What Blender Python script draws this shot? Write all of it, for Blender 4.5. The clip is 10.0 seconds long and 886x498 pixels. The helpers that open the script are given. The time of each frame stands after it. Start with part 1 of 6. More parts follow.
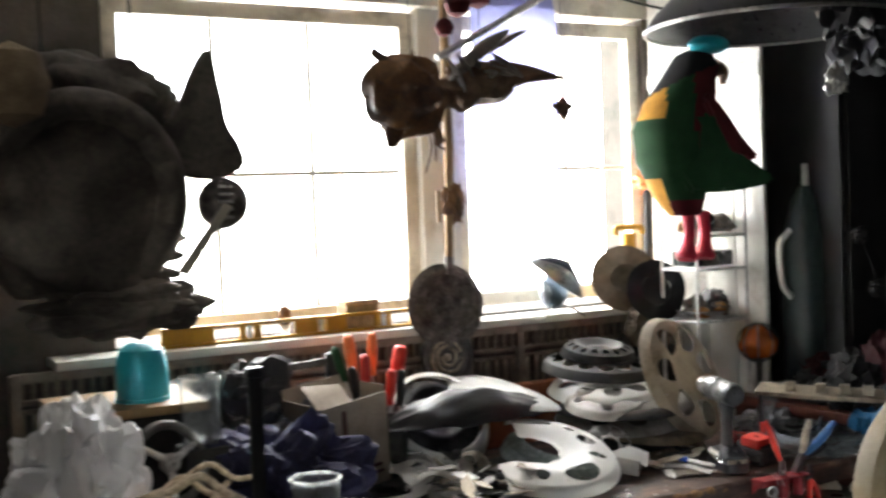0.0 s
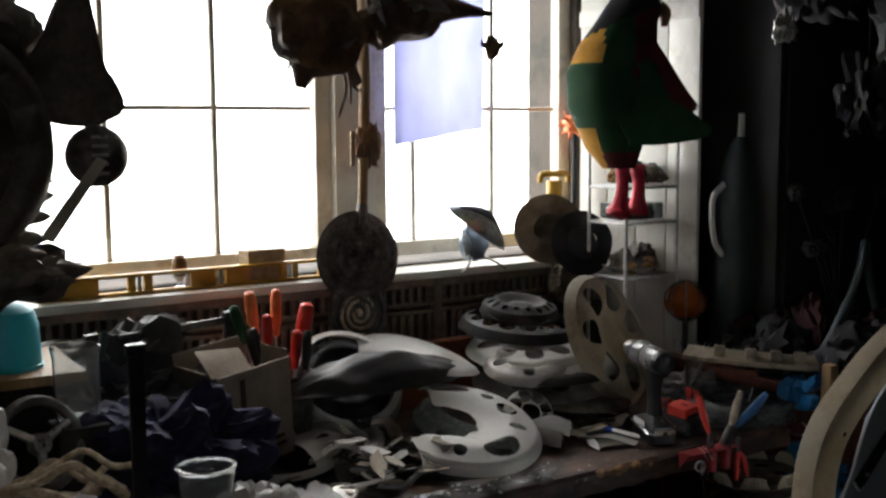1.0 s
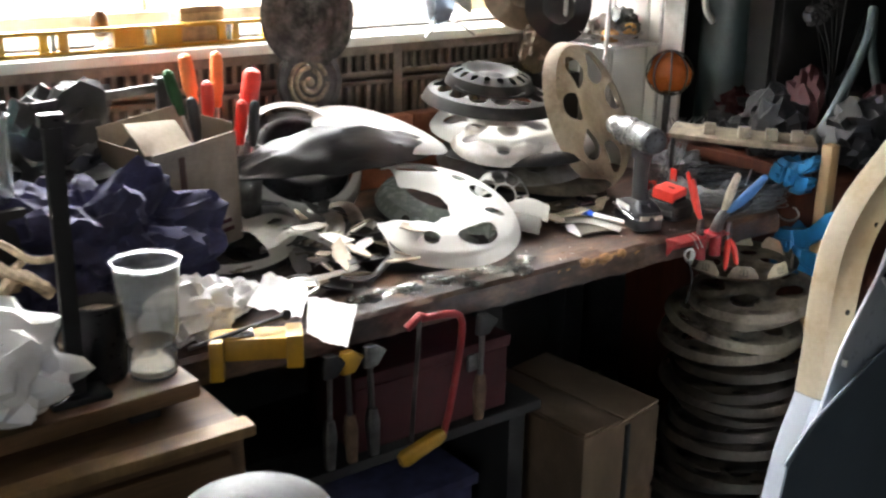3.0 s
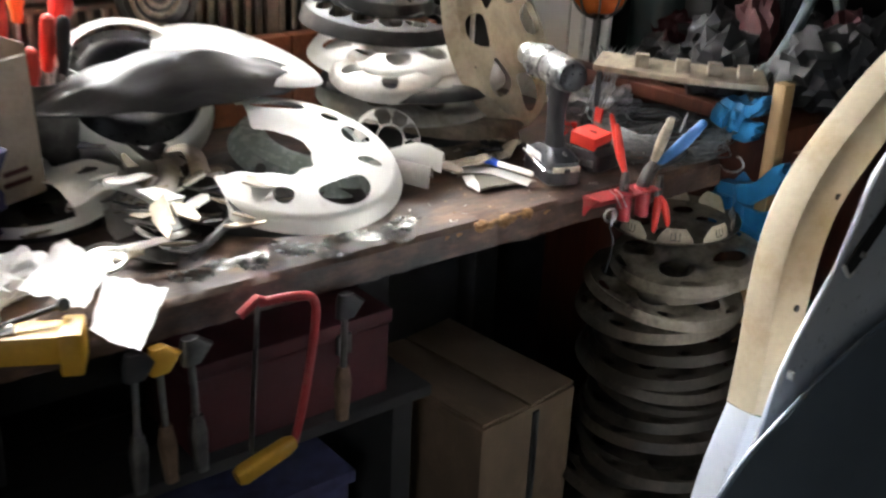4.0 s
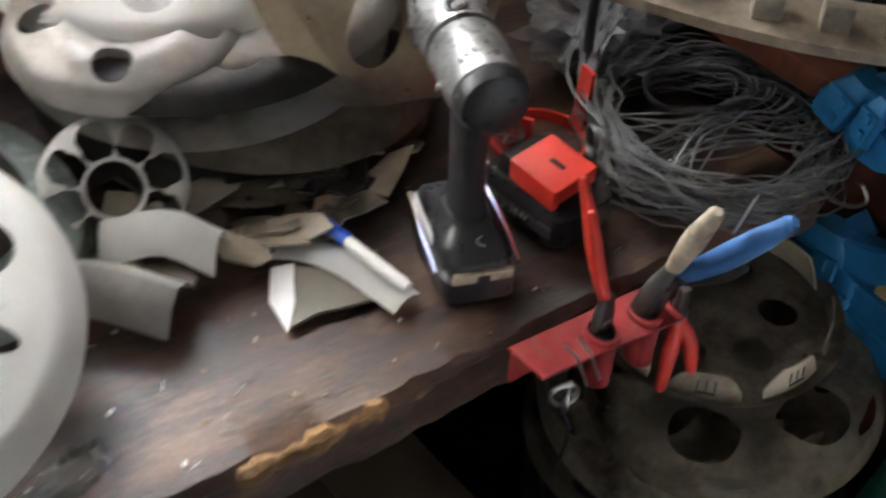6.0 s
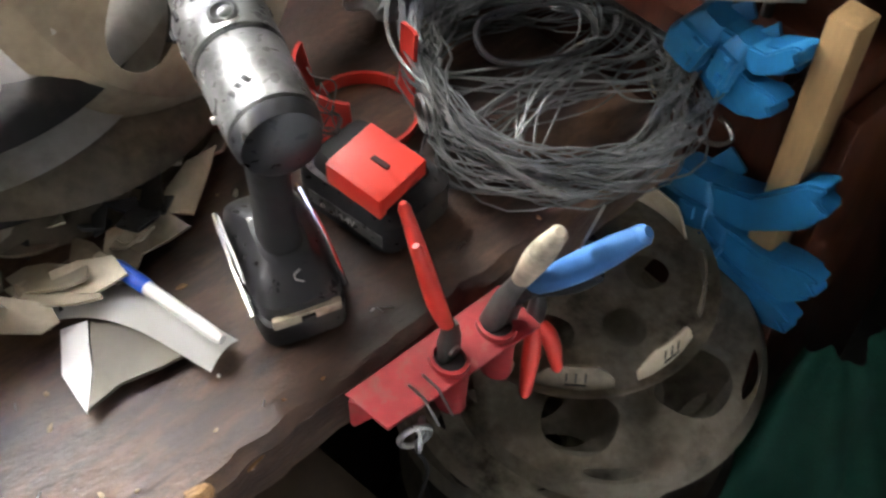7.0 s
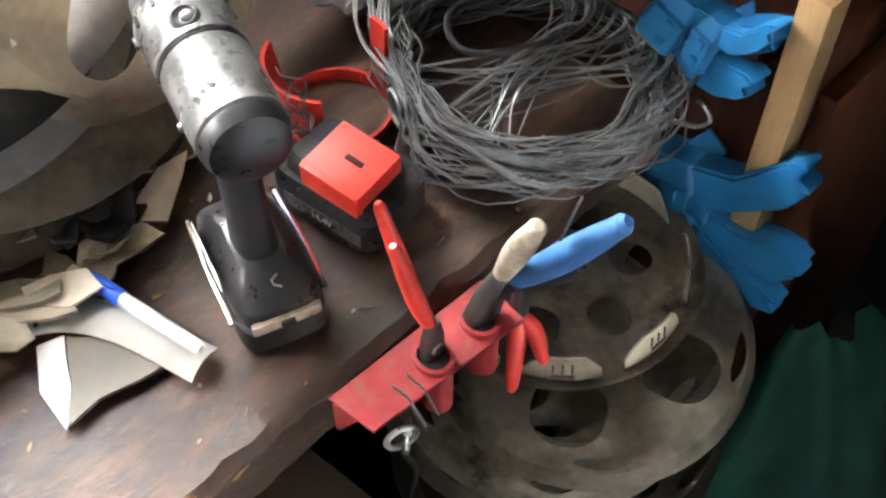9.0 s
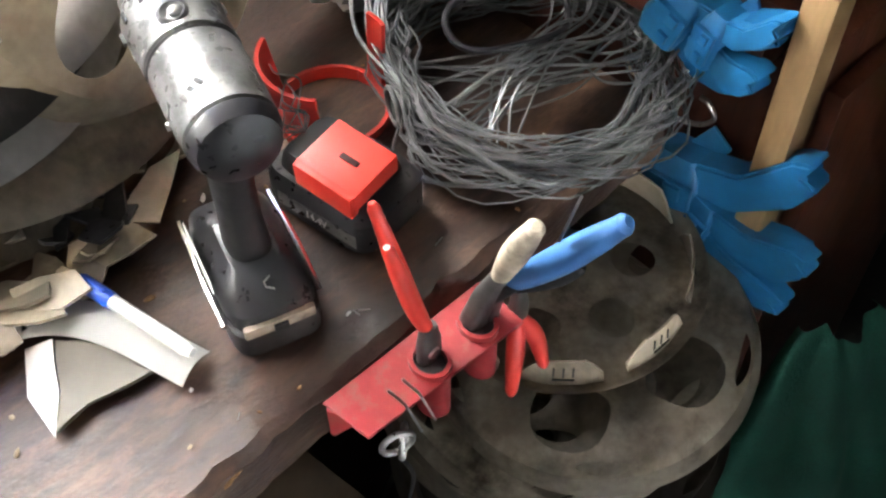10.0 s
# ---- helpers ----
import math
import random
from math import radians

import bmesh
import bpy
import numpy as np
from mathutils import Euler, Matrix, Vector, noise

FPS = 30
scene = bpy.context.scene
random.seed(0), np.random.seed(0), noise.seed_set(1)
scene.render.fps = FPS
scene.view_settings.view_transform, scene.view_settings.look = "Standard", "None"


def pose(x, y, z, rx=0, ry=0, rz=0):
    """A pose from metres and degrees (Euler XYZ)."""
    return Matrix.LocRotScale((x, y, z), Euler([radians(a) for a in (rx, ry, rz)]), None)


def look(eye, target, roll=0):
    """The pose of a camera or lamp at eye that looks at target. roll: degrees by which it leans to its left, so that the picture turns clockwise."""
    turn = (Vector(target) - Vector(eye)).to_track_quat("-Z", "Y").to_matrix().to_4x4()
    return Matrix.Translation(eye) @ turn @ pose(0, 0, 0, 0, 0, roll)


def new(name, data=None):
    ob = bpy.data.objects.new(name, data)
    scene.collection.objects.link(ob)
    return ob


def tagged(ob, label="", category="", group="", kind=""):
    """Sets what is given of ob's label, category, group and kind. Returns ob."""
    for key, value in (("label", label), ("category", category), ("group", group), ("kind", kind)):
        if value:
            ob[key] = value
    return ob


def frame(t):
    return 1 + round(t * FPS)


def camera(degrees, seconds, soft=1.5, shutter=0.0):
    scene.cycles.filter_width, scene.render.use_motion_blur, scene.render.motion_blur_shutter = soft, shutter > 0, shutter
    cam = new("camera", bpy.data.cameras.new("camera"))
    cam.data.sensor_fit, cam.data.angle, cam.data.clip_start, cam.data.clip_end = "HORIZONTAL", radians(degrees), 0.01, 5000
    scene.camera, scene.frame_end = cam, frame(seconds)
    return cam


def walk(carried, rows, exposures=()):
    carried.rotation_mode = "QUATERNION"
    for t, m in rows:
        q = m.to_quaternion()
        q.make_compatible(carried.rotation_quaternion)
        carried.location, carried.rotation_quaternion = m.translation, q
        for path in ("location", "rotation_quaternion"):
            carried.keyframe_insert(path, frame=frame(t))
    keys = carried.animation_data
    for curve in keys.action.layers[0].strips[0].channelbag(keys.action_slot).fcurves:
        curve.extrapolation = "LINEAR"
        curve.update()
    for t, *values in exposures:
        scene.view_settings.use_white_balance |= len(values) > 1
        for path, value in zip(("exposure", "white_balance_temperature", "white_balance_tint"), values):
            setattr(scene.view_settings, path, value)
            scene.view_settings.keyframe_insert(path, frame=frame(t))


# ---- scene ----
cam = camera(45.0, 10.0, 2.4, 0.5)
PATH = [
    (0, (-1.441, -2.132, 1.662), (-0.346, -0.112, 1.576), -2.2),
    (0.5, (-1.345, -1.986, 1.708), (-0.111, -0.052, 1.543), -1.0),
    (1, (-1.317, -1.897, 1.728), (-0.068, 0.016, 1.469), -0.4),
    (1.5, (-1.294, -1.853, 1.698), (-0.064, 0.053, 1.315), -0.6),
    (2, (-1.279, -1.84, 1.689), (-0.091, 0.033, 1.082), -0.5),
    (2.2, (-1.266, -1.853, 1.698), (-0.109, 0.014, 1.013), -0.9),
    (3.3, (-1.144, -1.526, 1.652), (0.204, 0.184, 0.913), 1.5),
    (3.5, (-1.029, -1.554, 1.672), (0.27, 0.17, 0.878), 0.9),
    (4, (-0.818, -1.326, 1.588), (0.544, 0.304, 0.703), 2.7),
    (4.5, (-0.521, -1.218, 1.561), (0.702, 0.454, 0.562), 4.6),
    (5, (-0.289, -1.005, 1.511), (0.814, 0.668, 0.383), 4.1),
    (5.5, (-0.027, -0.733, 1.596), (0.967, 0.851, 0.255), 3.2),
    (6, (0.181, -0.498, 1.606), (1.21, 0.88, 0.078), 3.3),
    (6.2, (0.245, -0.453, 1.6), (1.271, 0.868, 0.021), 2.5),
    (7.3, (0.372, -0.37, 1.633), (1.405, 0.623, -0.165), 1.5),
    (7.5, (0.372, -0.37, 1.631), (1.415, 0.616, -0.166), 1.5),
    (8, (0.377, -0.37, 1.627), (1.41, 0.626, -0.171), 0.2),
    (8.5, (0.378, -0.369, 1.626), (1.412, 0.631, -0.168), 0.0),
    (9, (0.381, -0.369, 1.623), (1.415, 0.637, -0.167), 0.0),
    (9.5, (0.389, -0.367, 1.615), (1.417, 0.647, -0.174), -0.2),
    (10, (0.396, -0.365, 1.608), (1.42, 0.651, -0.183), -0.5),
]
EXPOSURES = [(0, 1.1), (0.5, 0.4), (1, -0.5), (1.6, -1.05), (2.0, 0.1), (2.2, 0.9), (3.3, 2.1), (4.5, 2.35), (5.0, 2.55), (5.5, 1.9), (6.2, 1.15), (7.3, 2.1), (8.0, 2.4), (10, 2.4)]
walk(cam, [(t, look(eye, target, roll)) for t, eye, target, roll in PATH], EXPOSURES)

# ---- world and light ----
world = bpy.data.worlds.new("sky")
scene.world = world
world.use_nodes = True
wn = world.node_tree.nodes
sky = wn.new("ShaderNodeTexSky")
sky.sky_type, sky.sun_disc = "NISHITA", False
sky.sun_elevation, sky.sun_rotation = radians(40), radians(200)
world.node_tree.links.new(sky.outputs[0], wn["Background"].inputs[0])
wn["Background"].inputs[1].default_value = 0.08

sun = new("sun", bpy.data.lights.new("sun", "SUN"))
sun.data.energy, sun.data.angle, sun.data.color = 0.8, radians(20), (1.0, 0.96, 0.9)
sun.matrix_world = look((0, 6, 6), (0, 0, 1.0))

# overcast sky right outside the window opening
skylight = new("window_daylight", bpy.data.lights.new("window_daylight", "AREA"))
skylight.data.shape, skylight.data.size, skylight.data.size_y = "RECTANGLE", 4.6, 3.4
skylight.data.energy, skylight.data.color = 480, (1.0, 0.985, 0.96)
skylight.matrix_world = look((0.35, 2.3, 2.2), (0.35, 0.0, 2.0))

# daylight in the open doorway behind the camera
doorlight = new("doorway_daylight", bpy.data.lights.new("doorway_daylight", "AREA"))
doorlight.data.shape, doorlight.data.size, doorlight.data.size_y = "RECTANGLE", 1.0, 2.0
doorlight.data.energy, doorlight.data.color = 0.8, (0.86, 0.93, 1.0)
doorlight.matrix_world = look((-2.72, -2.3, 1.05), (0.0, -1.6, 0.9))


# ---- materials ----
def shader(name, color, rough=0.5, metal=0.0, vary=0.25, scale=8.0, fine=90.0, bump=0.1, dirt=None, dirt_amount=0.0,
           dirt_scale=5.0, spread=0.0, trans=0.0, stretch=(1, 1, 1), coat=0.0, wear=None, wear_amount=0.0, wear_scale=3.0):
    """Painted, plastic, metal or wooden surface: two scales of variation, dirt patches, fine relief."""
    m = bpy.data.materials.new(name)
    m.use_nodes = True
    n, l = m.node_tree.nodes, m.node_tree.links
    b = n["Principled BSDF"]
    tc = n.new("ShaderNodeTexCoord")
    mp = n.new("ShaderNodeMapping")
    mp.inputs["Scale"].default_value = stretch
    l.new(tc.outputs["Object"], mp.inputs[0])
    big, small = n.new("ShaderNodeTexNoise"), n.new("ShaderNodeTexNoise")
    big.inputs["Scale"].default_value, big.inputs["Detail"].default_value = scale, 6
    small.inputs["Scale"].default_value, small.inputs["Detail"].default_value = fine, 4
    l.new(mp.outputs[0], big.inputs[0]), l.new(mp.outputs[0], small.inputs[0])
    ramp = n.new("ShaderNodeValToRGB")
    dark = [c * (1 - vary) for c in color]
    lite = [min(1, c * (1 + vary * 0.8)) for c in color]
    ramp.color_ramp.elements[0].position, ramp.color_ramp.elements[1].position = 0.32, 0.68
    ramp.color_ramp.elements[0].color, ramp.color_ramp.elements[1].color = (*dark, 1), (*lite, 1)
    l.new(big.outputs[0], ramp.inputs[0])
    mix = n.new("ShaderNodeMix")
    mix.data_type, mix.blend_type = "RGBA", "OVERLAY"
    mix.inputs[0].default_value = min(1.0, vary * 1.2)
    l.new(ramp.outputs[0], mix.inputs[6]), l.new(small.outputs[0], mix.inputs[7])
    out = mix.outputs[2]
    if spread:
        info, hsv = n.new("ShaderNodeObjectInfo"), n.new("ShaderNodeHueSaturation")
        rng = n.new("ShaderNodeMapRange")
        rng.inputs[3].default_value, rng.inputs[4].default_value = 1 - spread, 1 + spread
        l.new(info.outputs["Random"], rng.inputs[0]), l.new(rng.outputs[0], hsv.inputs["Value"])
        l.new(out, hsv.inputs["Color"])
        out = hsv.outputs[0]
    for dirt, dirt_amount, dirt_scale in ((wear, wear_amount, wear_scale), (dirt, dirt_amount, dirt_scale)):
        if not dirt:
            continue
        dn, dr, dm = n.new("ShaderNodeTexNoise"), n.new("ShaderNodeValToRGB"), n.new("ShaderNodeMix")
        dn.inputs["Scale"].default_value, dn.inputs["Detail"].default_value, dn.inputs["Roughness"].default_value = dirt_scale, 8, 0.65
        dr.color_ramp.elements[0].position, dr.color_ramp.elements[1].position = 0.62 - 0.3 * dirt_amount, 0.8 - 0.25 * dirt_amount
        l.new(mp.outputs[0], dn.inputs[0]), l.new(dn.outputs[0], dr.inputs[0])
        dm.data_type = "RGBA"
        dm.inputs[7].default_value = (*dirt, 1)
        l.new(dr.outputs[0], dm.inputs[0]), l.new(out, dm.inputs[6])
        out = dm.outputs[2]
    l.new(out, b.inputs["Base Color"])
    rr = n.new("ShaderNodeMapRange")
    rr.inputs[3].default_value, rr.inputs[4].default_value = max(0.03, rough - 0.12), min(1, rough + 0.15)
    l.new(small.outputs[0], rr.inputs[0]), l.new(rr.outputs[0], b.inputs["Roughness"])
    b.inputs["Metallic"].default_value = metal
    b.inputs["Transmission Weight"].default_value = trans
    b.inputs["Coat Weight"].default_value = coat
    if bump:
        bp = n.new("ShaderNodeBump")
        bp.inputs["Strength"].default_value, bp.inputs["Distance"].default_value = bump, 0.004
        l.new(small.outputs[0], bp.inputs["Height"]), l.new(bp.outputs[0], b.inputs["Normal"])
    return m


M = {
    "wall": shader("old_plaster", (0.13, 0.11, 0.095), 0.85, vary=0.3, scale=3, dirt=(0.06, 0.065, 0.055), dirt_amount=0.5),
    # near-black; on the parts under the bench it also holds painted shade
    "dark_wall": shader("near_black_surface", (0.018, 0.017, 0.0165), 0.8, vary=0.4, scale=3),
    "white_paint": shader("white_gloss_paint", (0.74, 0.73, 0.68), 0.4, vary=0.1, scale=6, dirt=(0.4, 0.36, 0.28), dirt_amount=0.2),
    "old_white": shader("yellowed_paint", (0.78, 0.73, 0.62), 0.5, vary=0.2, scale=9, dirt=(0.25, 0.2, 0.14), dirt_amount=0.35),
    "ceiling": shader("ceiling_paint", (0.24, 0.225, 0.21), 0.8, vary=0.2, scale=4),
    "floor": shader("grimy_floor", (0.03, 0.026, 0.023), 0.75, vary=0.5, scale=5, fine=60, bump=0.3),
    "bench": shader("stained_bench_top", (0.066, 0.038, 0.027), 0.42, vary=0.5, scale=7, fine=70, bump=0.3, stretch=(1, 2.5, 2.5),
                    dirt=(0.02, 0.016, 0.014), dirt_amount=0.4, dirt_scale=6, wear=(0.19, 0.105, 0.06), wear_amount=0.42, wear_scale=7),
    "raw_wood": shader("splintered_wood", (0.26, 0.14, 0.055), 0.7, vary=0.5, scale=25, fine=160, bump=0.5, stretch=(1, 4, 4)),
    "pale_wood": shader("pale_wood", (0.24, 0.15, 0.066), 0.55, vary=0.3, scale=12, fine=120, bump=0.2, stretch=(1, 1, 0.2)),
    "oak": shader("drawer_wood", (0.14, 0.08, 0.038), 0.5, vary=0.35, scale=10, fine=90, bump=0.2, stretch=(0.3, 3, 3), dirt=(0.16, 0.09, 0.05), dirt_amount=0.3),
    "mahogany": shader("red_brown_wood", (0.075, 0.022, 0.011), 0.4, vary=0.35, scale=12, fine=90, bump=0.15, stretch=(3, 3, 0.3)),
    "white_plastic": shader("white_wheel_trim", (0.84, 0.83, 0.8), 0.35, vary=0.08, scale=10, dirt=(0.45, 0.4, 0.33), dirt_amount=0.12, bump=0.04),
    "silver_plastic": shader("silver_wheel_trim", (0.5, 0.48, 0.45), 0.38, metal=0.35, vary=0.18, scale=8, dirt=(0.2, 0.16, 0.11), dirt_amount=0.4, bump=0.06, spread=0.2),
    "tan_plastic": shader("dusty_wheel_trim", (0.42, 0.37, 0.29), 0.45, metal=0.2, vary=0.25, scale=9, dirt=(0.15, 0.11, 0.07), dirt_amount=0.4, bump=0.08, spread=0.25),
    "dark_plastic": shader("dark_wheel_trim", (0.045, 0.045, 0.045), 0.45, metal=0.1, vary=0.3, scale=12, bump=0.1, dirt=(0.16, 0.14, 0.12), dirt_amount=0.3),
    "grey_shell": shader("brushed_grey_plastic", (0.03, 0.03, 0.032), 0.42, metal=0.3, vary=0.3, scale=9, stretch=(1, 8, 1), dirt=(0.05, 0.05, 0.05), dirt_amount=0.35),
    "black": shader("black_rubber", (0.016, 0.016, 0.017), 0.55, vary=0.3, scale=20, bump=0.12),
    "black_gloss": shader("black_plastic", (0.022, 0.022, 0.024), 0.3, vary=0.3, scale=20, bump=0.06, dirt=(0.1, 0.09, 0.08), dirt_amount=0.2),
    "beige": shader("beige_plastic", (0.175, 0.158, 0.122), 0.5, vary=0.1, scale=12, dirt=(0.2, 0.17, 0.13), dirt_amount=0.25, dirt_scale=14),
    "dull_tan": shader("grimy_tan_plastic", (0.24, 0.2, 0.145), 0.45, vary=0.3, scale=14, dirt=(0.07, 0.055, 0.04), dirt_amount=0.4, dirt_scale=12),
    # dark_bronze is stack_tan with the shade low in the stack coloured in
    "dark_bronze": shader("dark_shaded_bronze", (0.085, 0.07, 0.052), 0.4, metal=0.3, vary=0.35, scale=10, bump=0.08, spread=0.4, dirt=(0.03, 0.024, 0.02), dirt_amount=0.45, dirt_scale=9),
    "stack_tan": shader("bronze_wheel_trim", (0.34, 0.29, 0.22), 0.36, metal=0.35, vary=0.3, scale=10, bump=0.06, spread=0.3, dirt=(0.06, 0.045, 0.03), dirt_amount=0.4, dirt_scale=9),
    "drill_grey": shader("scuffed_grey_housing", (0.2, 0.2, 0.198), 0.28, metal=0.55, vary=0.3, scale=25, dirt=(0.05, 0.05, 0.05), dirt_amount=0.45, dirt_scale=45),
    "steel": shader("worn_steel", (0.55, 0.54, 0.52), 0.3, metal=1.0, vary=0.2, scale=30, dirt=(0.2, 0.17, 0.14), dirt_amount=0.3, dirt_scale=30),
    "dark_steel": shader("dark_steel", (0.14, 0.135, 0.13), 0.45, metal=0.9, vary=0.3, scale=30),
    "chrome": shader("chrome", (0.8, 0.8, 0.8), 0.12, metal=1.0, vary=0.05, scale=30, bump=0.02),
    "red": shader("red_plastic", (0.6, 0.038, 0.024), 0.38, vary=0.12, scale=30, dirt=(0.3, 0.05, 0.04), dirt_amount=0.15, dirt_scale=40),
    "red_paint": shader("red_enamel", (0.27, 0.02, 0.024), 0.42, vary=0.2, scale=25, dirt=(0.2, 0.08, 0.06), dirt_amount=0.3, dirt_scale=50),
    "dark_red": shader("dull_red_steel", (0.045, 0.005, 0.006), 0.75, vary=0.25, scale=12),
    "orange": shader("orange_plastic", (0.8, 0.22, 0.06), 0.4, vary=0.12, scale=20),
    "yellow": shader("yellow_enamel", (0.42, 0.23, 0.017), 0.4, vary=0.15, scale=15, dirt=(0.25, 0.15, 0.03), dirt_amount=0.25),
    "blue": shader("blue_plastic", (0.012, 0.125, 0.28), 0.42, vary=0.15, scale=25),
    "grip_blue": shader("blue_grip", (0.045, 0.15, 0.38), 0.45, vary=0.15, scale=25),
    "pen_blue": shader("pen_blue", (0.015, 0.09, 0.6), 0.3, vary=0.1, scale=25),
    "pink_print": shader("pink_print", (0.6, 0.2, 0.25), 0.5, vary=0.3, scale=30),
    "foil": shader("dull_foil", (0.32, 0.32, 0.33), 0.35, metal=0.4, vary=0.4, scale=30, bump=0.3),
    "parrot_felt": shader("dark_parrot_felt", (0.014, 0.013, 0.013), 0.9, vary=0.3, scale=20),
    "canister": shader("grey_green_plastic", (0.05, 0.07, 0.07), 0.4, vary=0.2, scale=10),
    "orange_glass": shader("orange_glass", (0.55, 0.14, 0.03), 0.2, vary=0.2, scale=10, trans=0.4),
    "navy": shader("navy_cloth", (0.03, 0.03, 0.075), 0.9, vary=0.4, scale=25, fine=300, bump=0.5),
    "teal": shader("teal_plastic", (0.02, 0.36, 0.46), 0.35, vary=0.1, scale=12),
    "tan_grip": shader("worn_tan_grip", (0.42, 0.36, 0.27), 0.6, vary=0.3, scale=40, dirt=(0.06, 0.05, 0.05), dirt_amount=0.4, dirt_scale=30),
    "cream": shader("cream_plastic", (0.54, 0.47, 0.35), 0.45, vary=0.12, scale=5, dirt=(0.38, 0.28, 0.15), dirt_amount=0.3, dirt_scale=7),
    "silver_blue": shader("silver_blue_car_paint", (0.64, 0.68, 0.74), 0.3, metal=0.1, vary=0.08, scale=5, bump=0.02, coat=0.5),
    "slate_blue": shader("slate_blue_car_paint", (0.15, 0.19, 0.24), 0.35, metal=0.2, vary=0.12, scale=5, bump=0.03, coat=0.4),
    "card": shader("brown_cardboard", (0.1, 0.066, 0.038), 0.85, vary=0.2, scale=10, fine=120, dirt=(0.16, 0.1, 0.06), dirt_amount=0.3),
    "pale_card": shader("printed_card", (0.3, 0.25, 0.2), 0.8, vary=0.2, scale=12),
    "paper": shader("white_paper", (0.82, 0.82, 0.82), 0.8, vary=0.05, scale=10, bump=0.05),
    "brick": shader("terracotta", (0.32, 0.11, 0.055), 0.85, vary=0.3, scale=15, fine=150, bump=0.4, spread=0.15),
    "wicker": shader("dusty_lattice", (0.2, 0.165, 0.135), 0.7, vary=0.3, scale=20, spread=0.1),
    "brown_straw": shader("brown_straw", (0.1, 0.075, 0.05), 0.85, vary=0.3, scale=30, fine=250, bump=0.4),
    "straw": shader("straw", (0.36, 0.27, 0.17), 0.8, vary=0.3, scale=30, fine=250, bump=0.4),
    "wire": shader("galvanised_wire", (0.17, 0.178, 0.176), 0.42, metal=0.55, vary=0.3, scale=40, spread=0.2),
    "white_wire": shader("white_rack_wire", (0.6, 0.6, 0.58), 0.4, vary=0.2, scale=30),
    "green_cloth": shader("green_canvas", (0.015, 0.095, 0.062), 0.85, vary=0.35, scale=8, fine=300, bump=0.4),
    "green": shader("green_felt", (0.016, 0.07, 0.024), 0.9, vary=0.2, scale=20),
    "ochre": shader("ochre_felt", (0.6, 0.3, 0.04), 0.9, vary=0.2, scale=20),
    "maroon": shader("maroon_felt", (0.11, 0.014, 0.016), 0.9, vary=0.2, scale=20),
    "pink_red": shader("red_rubber", (0.62, 0.03, 0.06), 0.5, vary=0.1, scale=20),
    "amber": shader("amber_skin", (0.22, 0.1, 0.03), 0.6, vary=0.5, scale=18, fine=120, bump=0.5, dirt=(0.03, 0.02, 0.02), dirt_amount=0.5),
    "brown_leaf": shader("dry_brown", (0.14, 0.085, 0.05), 0.8, vary=0.4, scale=20),
    "scrap": shader("scrap_sculpture", (0.2, 0.175, 0.15), 0.5, metal=0.3, vary=0.45, scale=9, bump=0.2, dirt=(0.05, 0.045, 0.04), dirt_amount=0.4),
    "lilac": shader("lilac_film", (0.62, 0.66, 0.95), 0.6, vary=0.05, scale=4, trans=0.0, bump=0.05),
    "engraved": shader("engraved_tin", (0.2, 0.18, 0.17), 0.4, metal=0.7, vary=0.5, scale=35, bump=0.5),
    "hemp": shader("frayed_rope", (0.4, 0.32, 0.22), 0.9, vary=0.4, scale=60, bump=0.6),
    "orange_board": shader("varnished_board", (0.4, 0.2, 0.06), 0.5, vary=0.25, scale=8, stretch=(1, 1, 0.3)),
}


def clear(name, color, rough, ior=1.4, weight=1.0):
    m = shader(name, color, rough, vary=0.05, scale=12, fine=60, bump=0.15)
    b = m.node_tree.nodes["Principled BSDF"]
    b.inputs["Transmission Weight"].default_value, b.inputs["IOR"].default_value = weight, ior
    return m


film_mat = bpy.data.materials.new("lilac_translucent_film")
film_mat.use_nodes = True
fn, fl_ = film_mat.node_tree.nodes, film_mat.node_tree.links
ft, fd, fm, fz, fr = fn.new("ShaderNodeBsdfTranslucent"), fn.new("ShaderNodeBsdfDiffuse"), fn.new("ShaderNodeMixShader"), fn.new("ShaderNodeTexNoise"), fn.new("ShaderNodeValToRGB")
fz.inputs["Scale"].default_value = 6
fr.color_ramp.elements[0].color, fr.color_ramp.elements[1].color = (0.3, 0.32, 0.54, 1), (0.38, 0.4, 0.64, 1)
fl_.new(fz.outputs[0], fr.inputs[0]), fl_.new(fr.outputs[0], ft.inputs[0]), fl_.new(fr.outputs[0], fd.inputs[0])
fm.inputs[0].default_value = 0.3
fl_.new(ft.outputs[0], fm.inputs[1]), fl_.new(fd.outputs[0], fm.inputs[2]), fl_.new(fm.outputs[0], fn["Material Output"].inputs[0])
M["lilac"] = film_mat
M["hood"] = shader("pale_blue_steel", (0.42, 0.46, 0.48), 0.3, metal=0.6, vary=0.3, scale=25)
M["cup"] = clear("clear_plastic", (0.86, 0.88, 0.88), 0.08, 1.2, 0.93)
M["bag"] = clear("polythene", (0.95, 0.95, 0.96), 0.18, 1.4, 0.1)
M["clear_film"] = clear("thin_clear_film", (0.6, 0.6, 0.58), 0.22, 1.15, 0.95)
M["pane"] = clear("window_glass", (0.95, 0.97, 0.97), 0.02, 1.02)
M["green_clear"] = clear("greenish_clear_plastic", (0.4, 0.45, 0.42), 0.25, 1.3, 0.12)


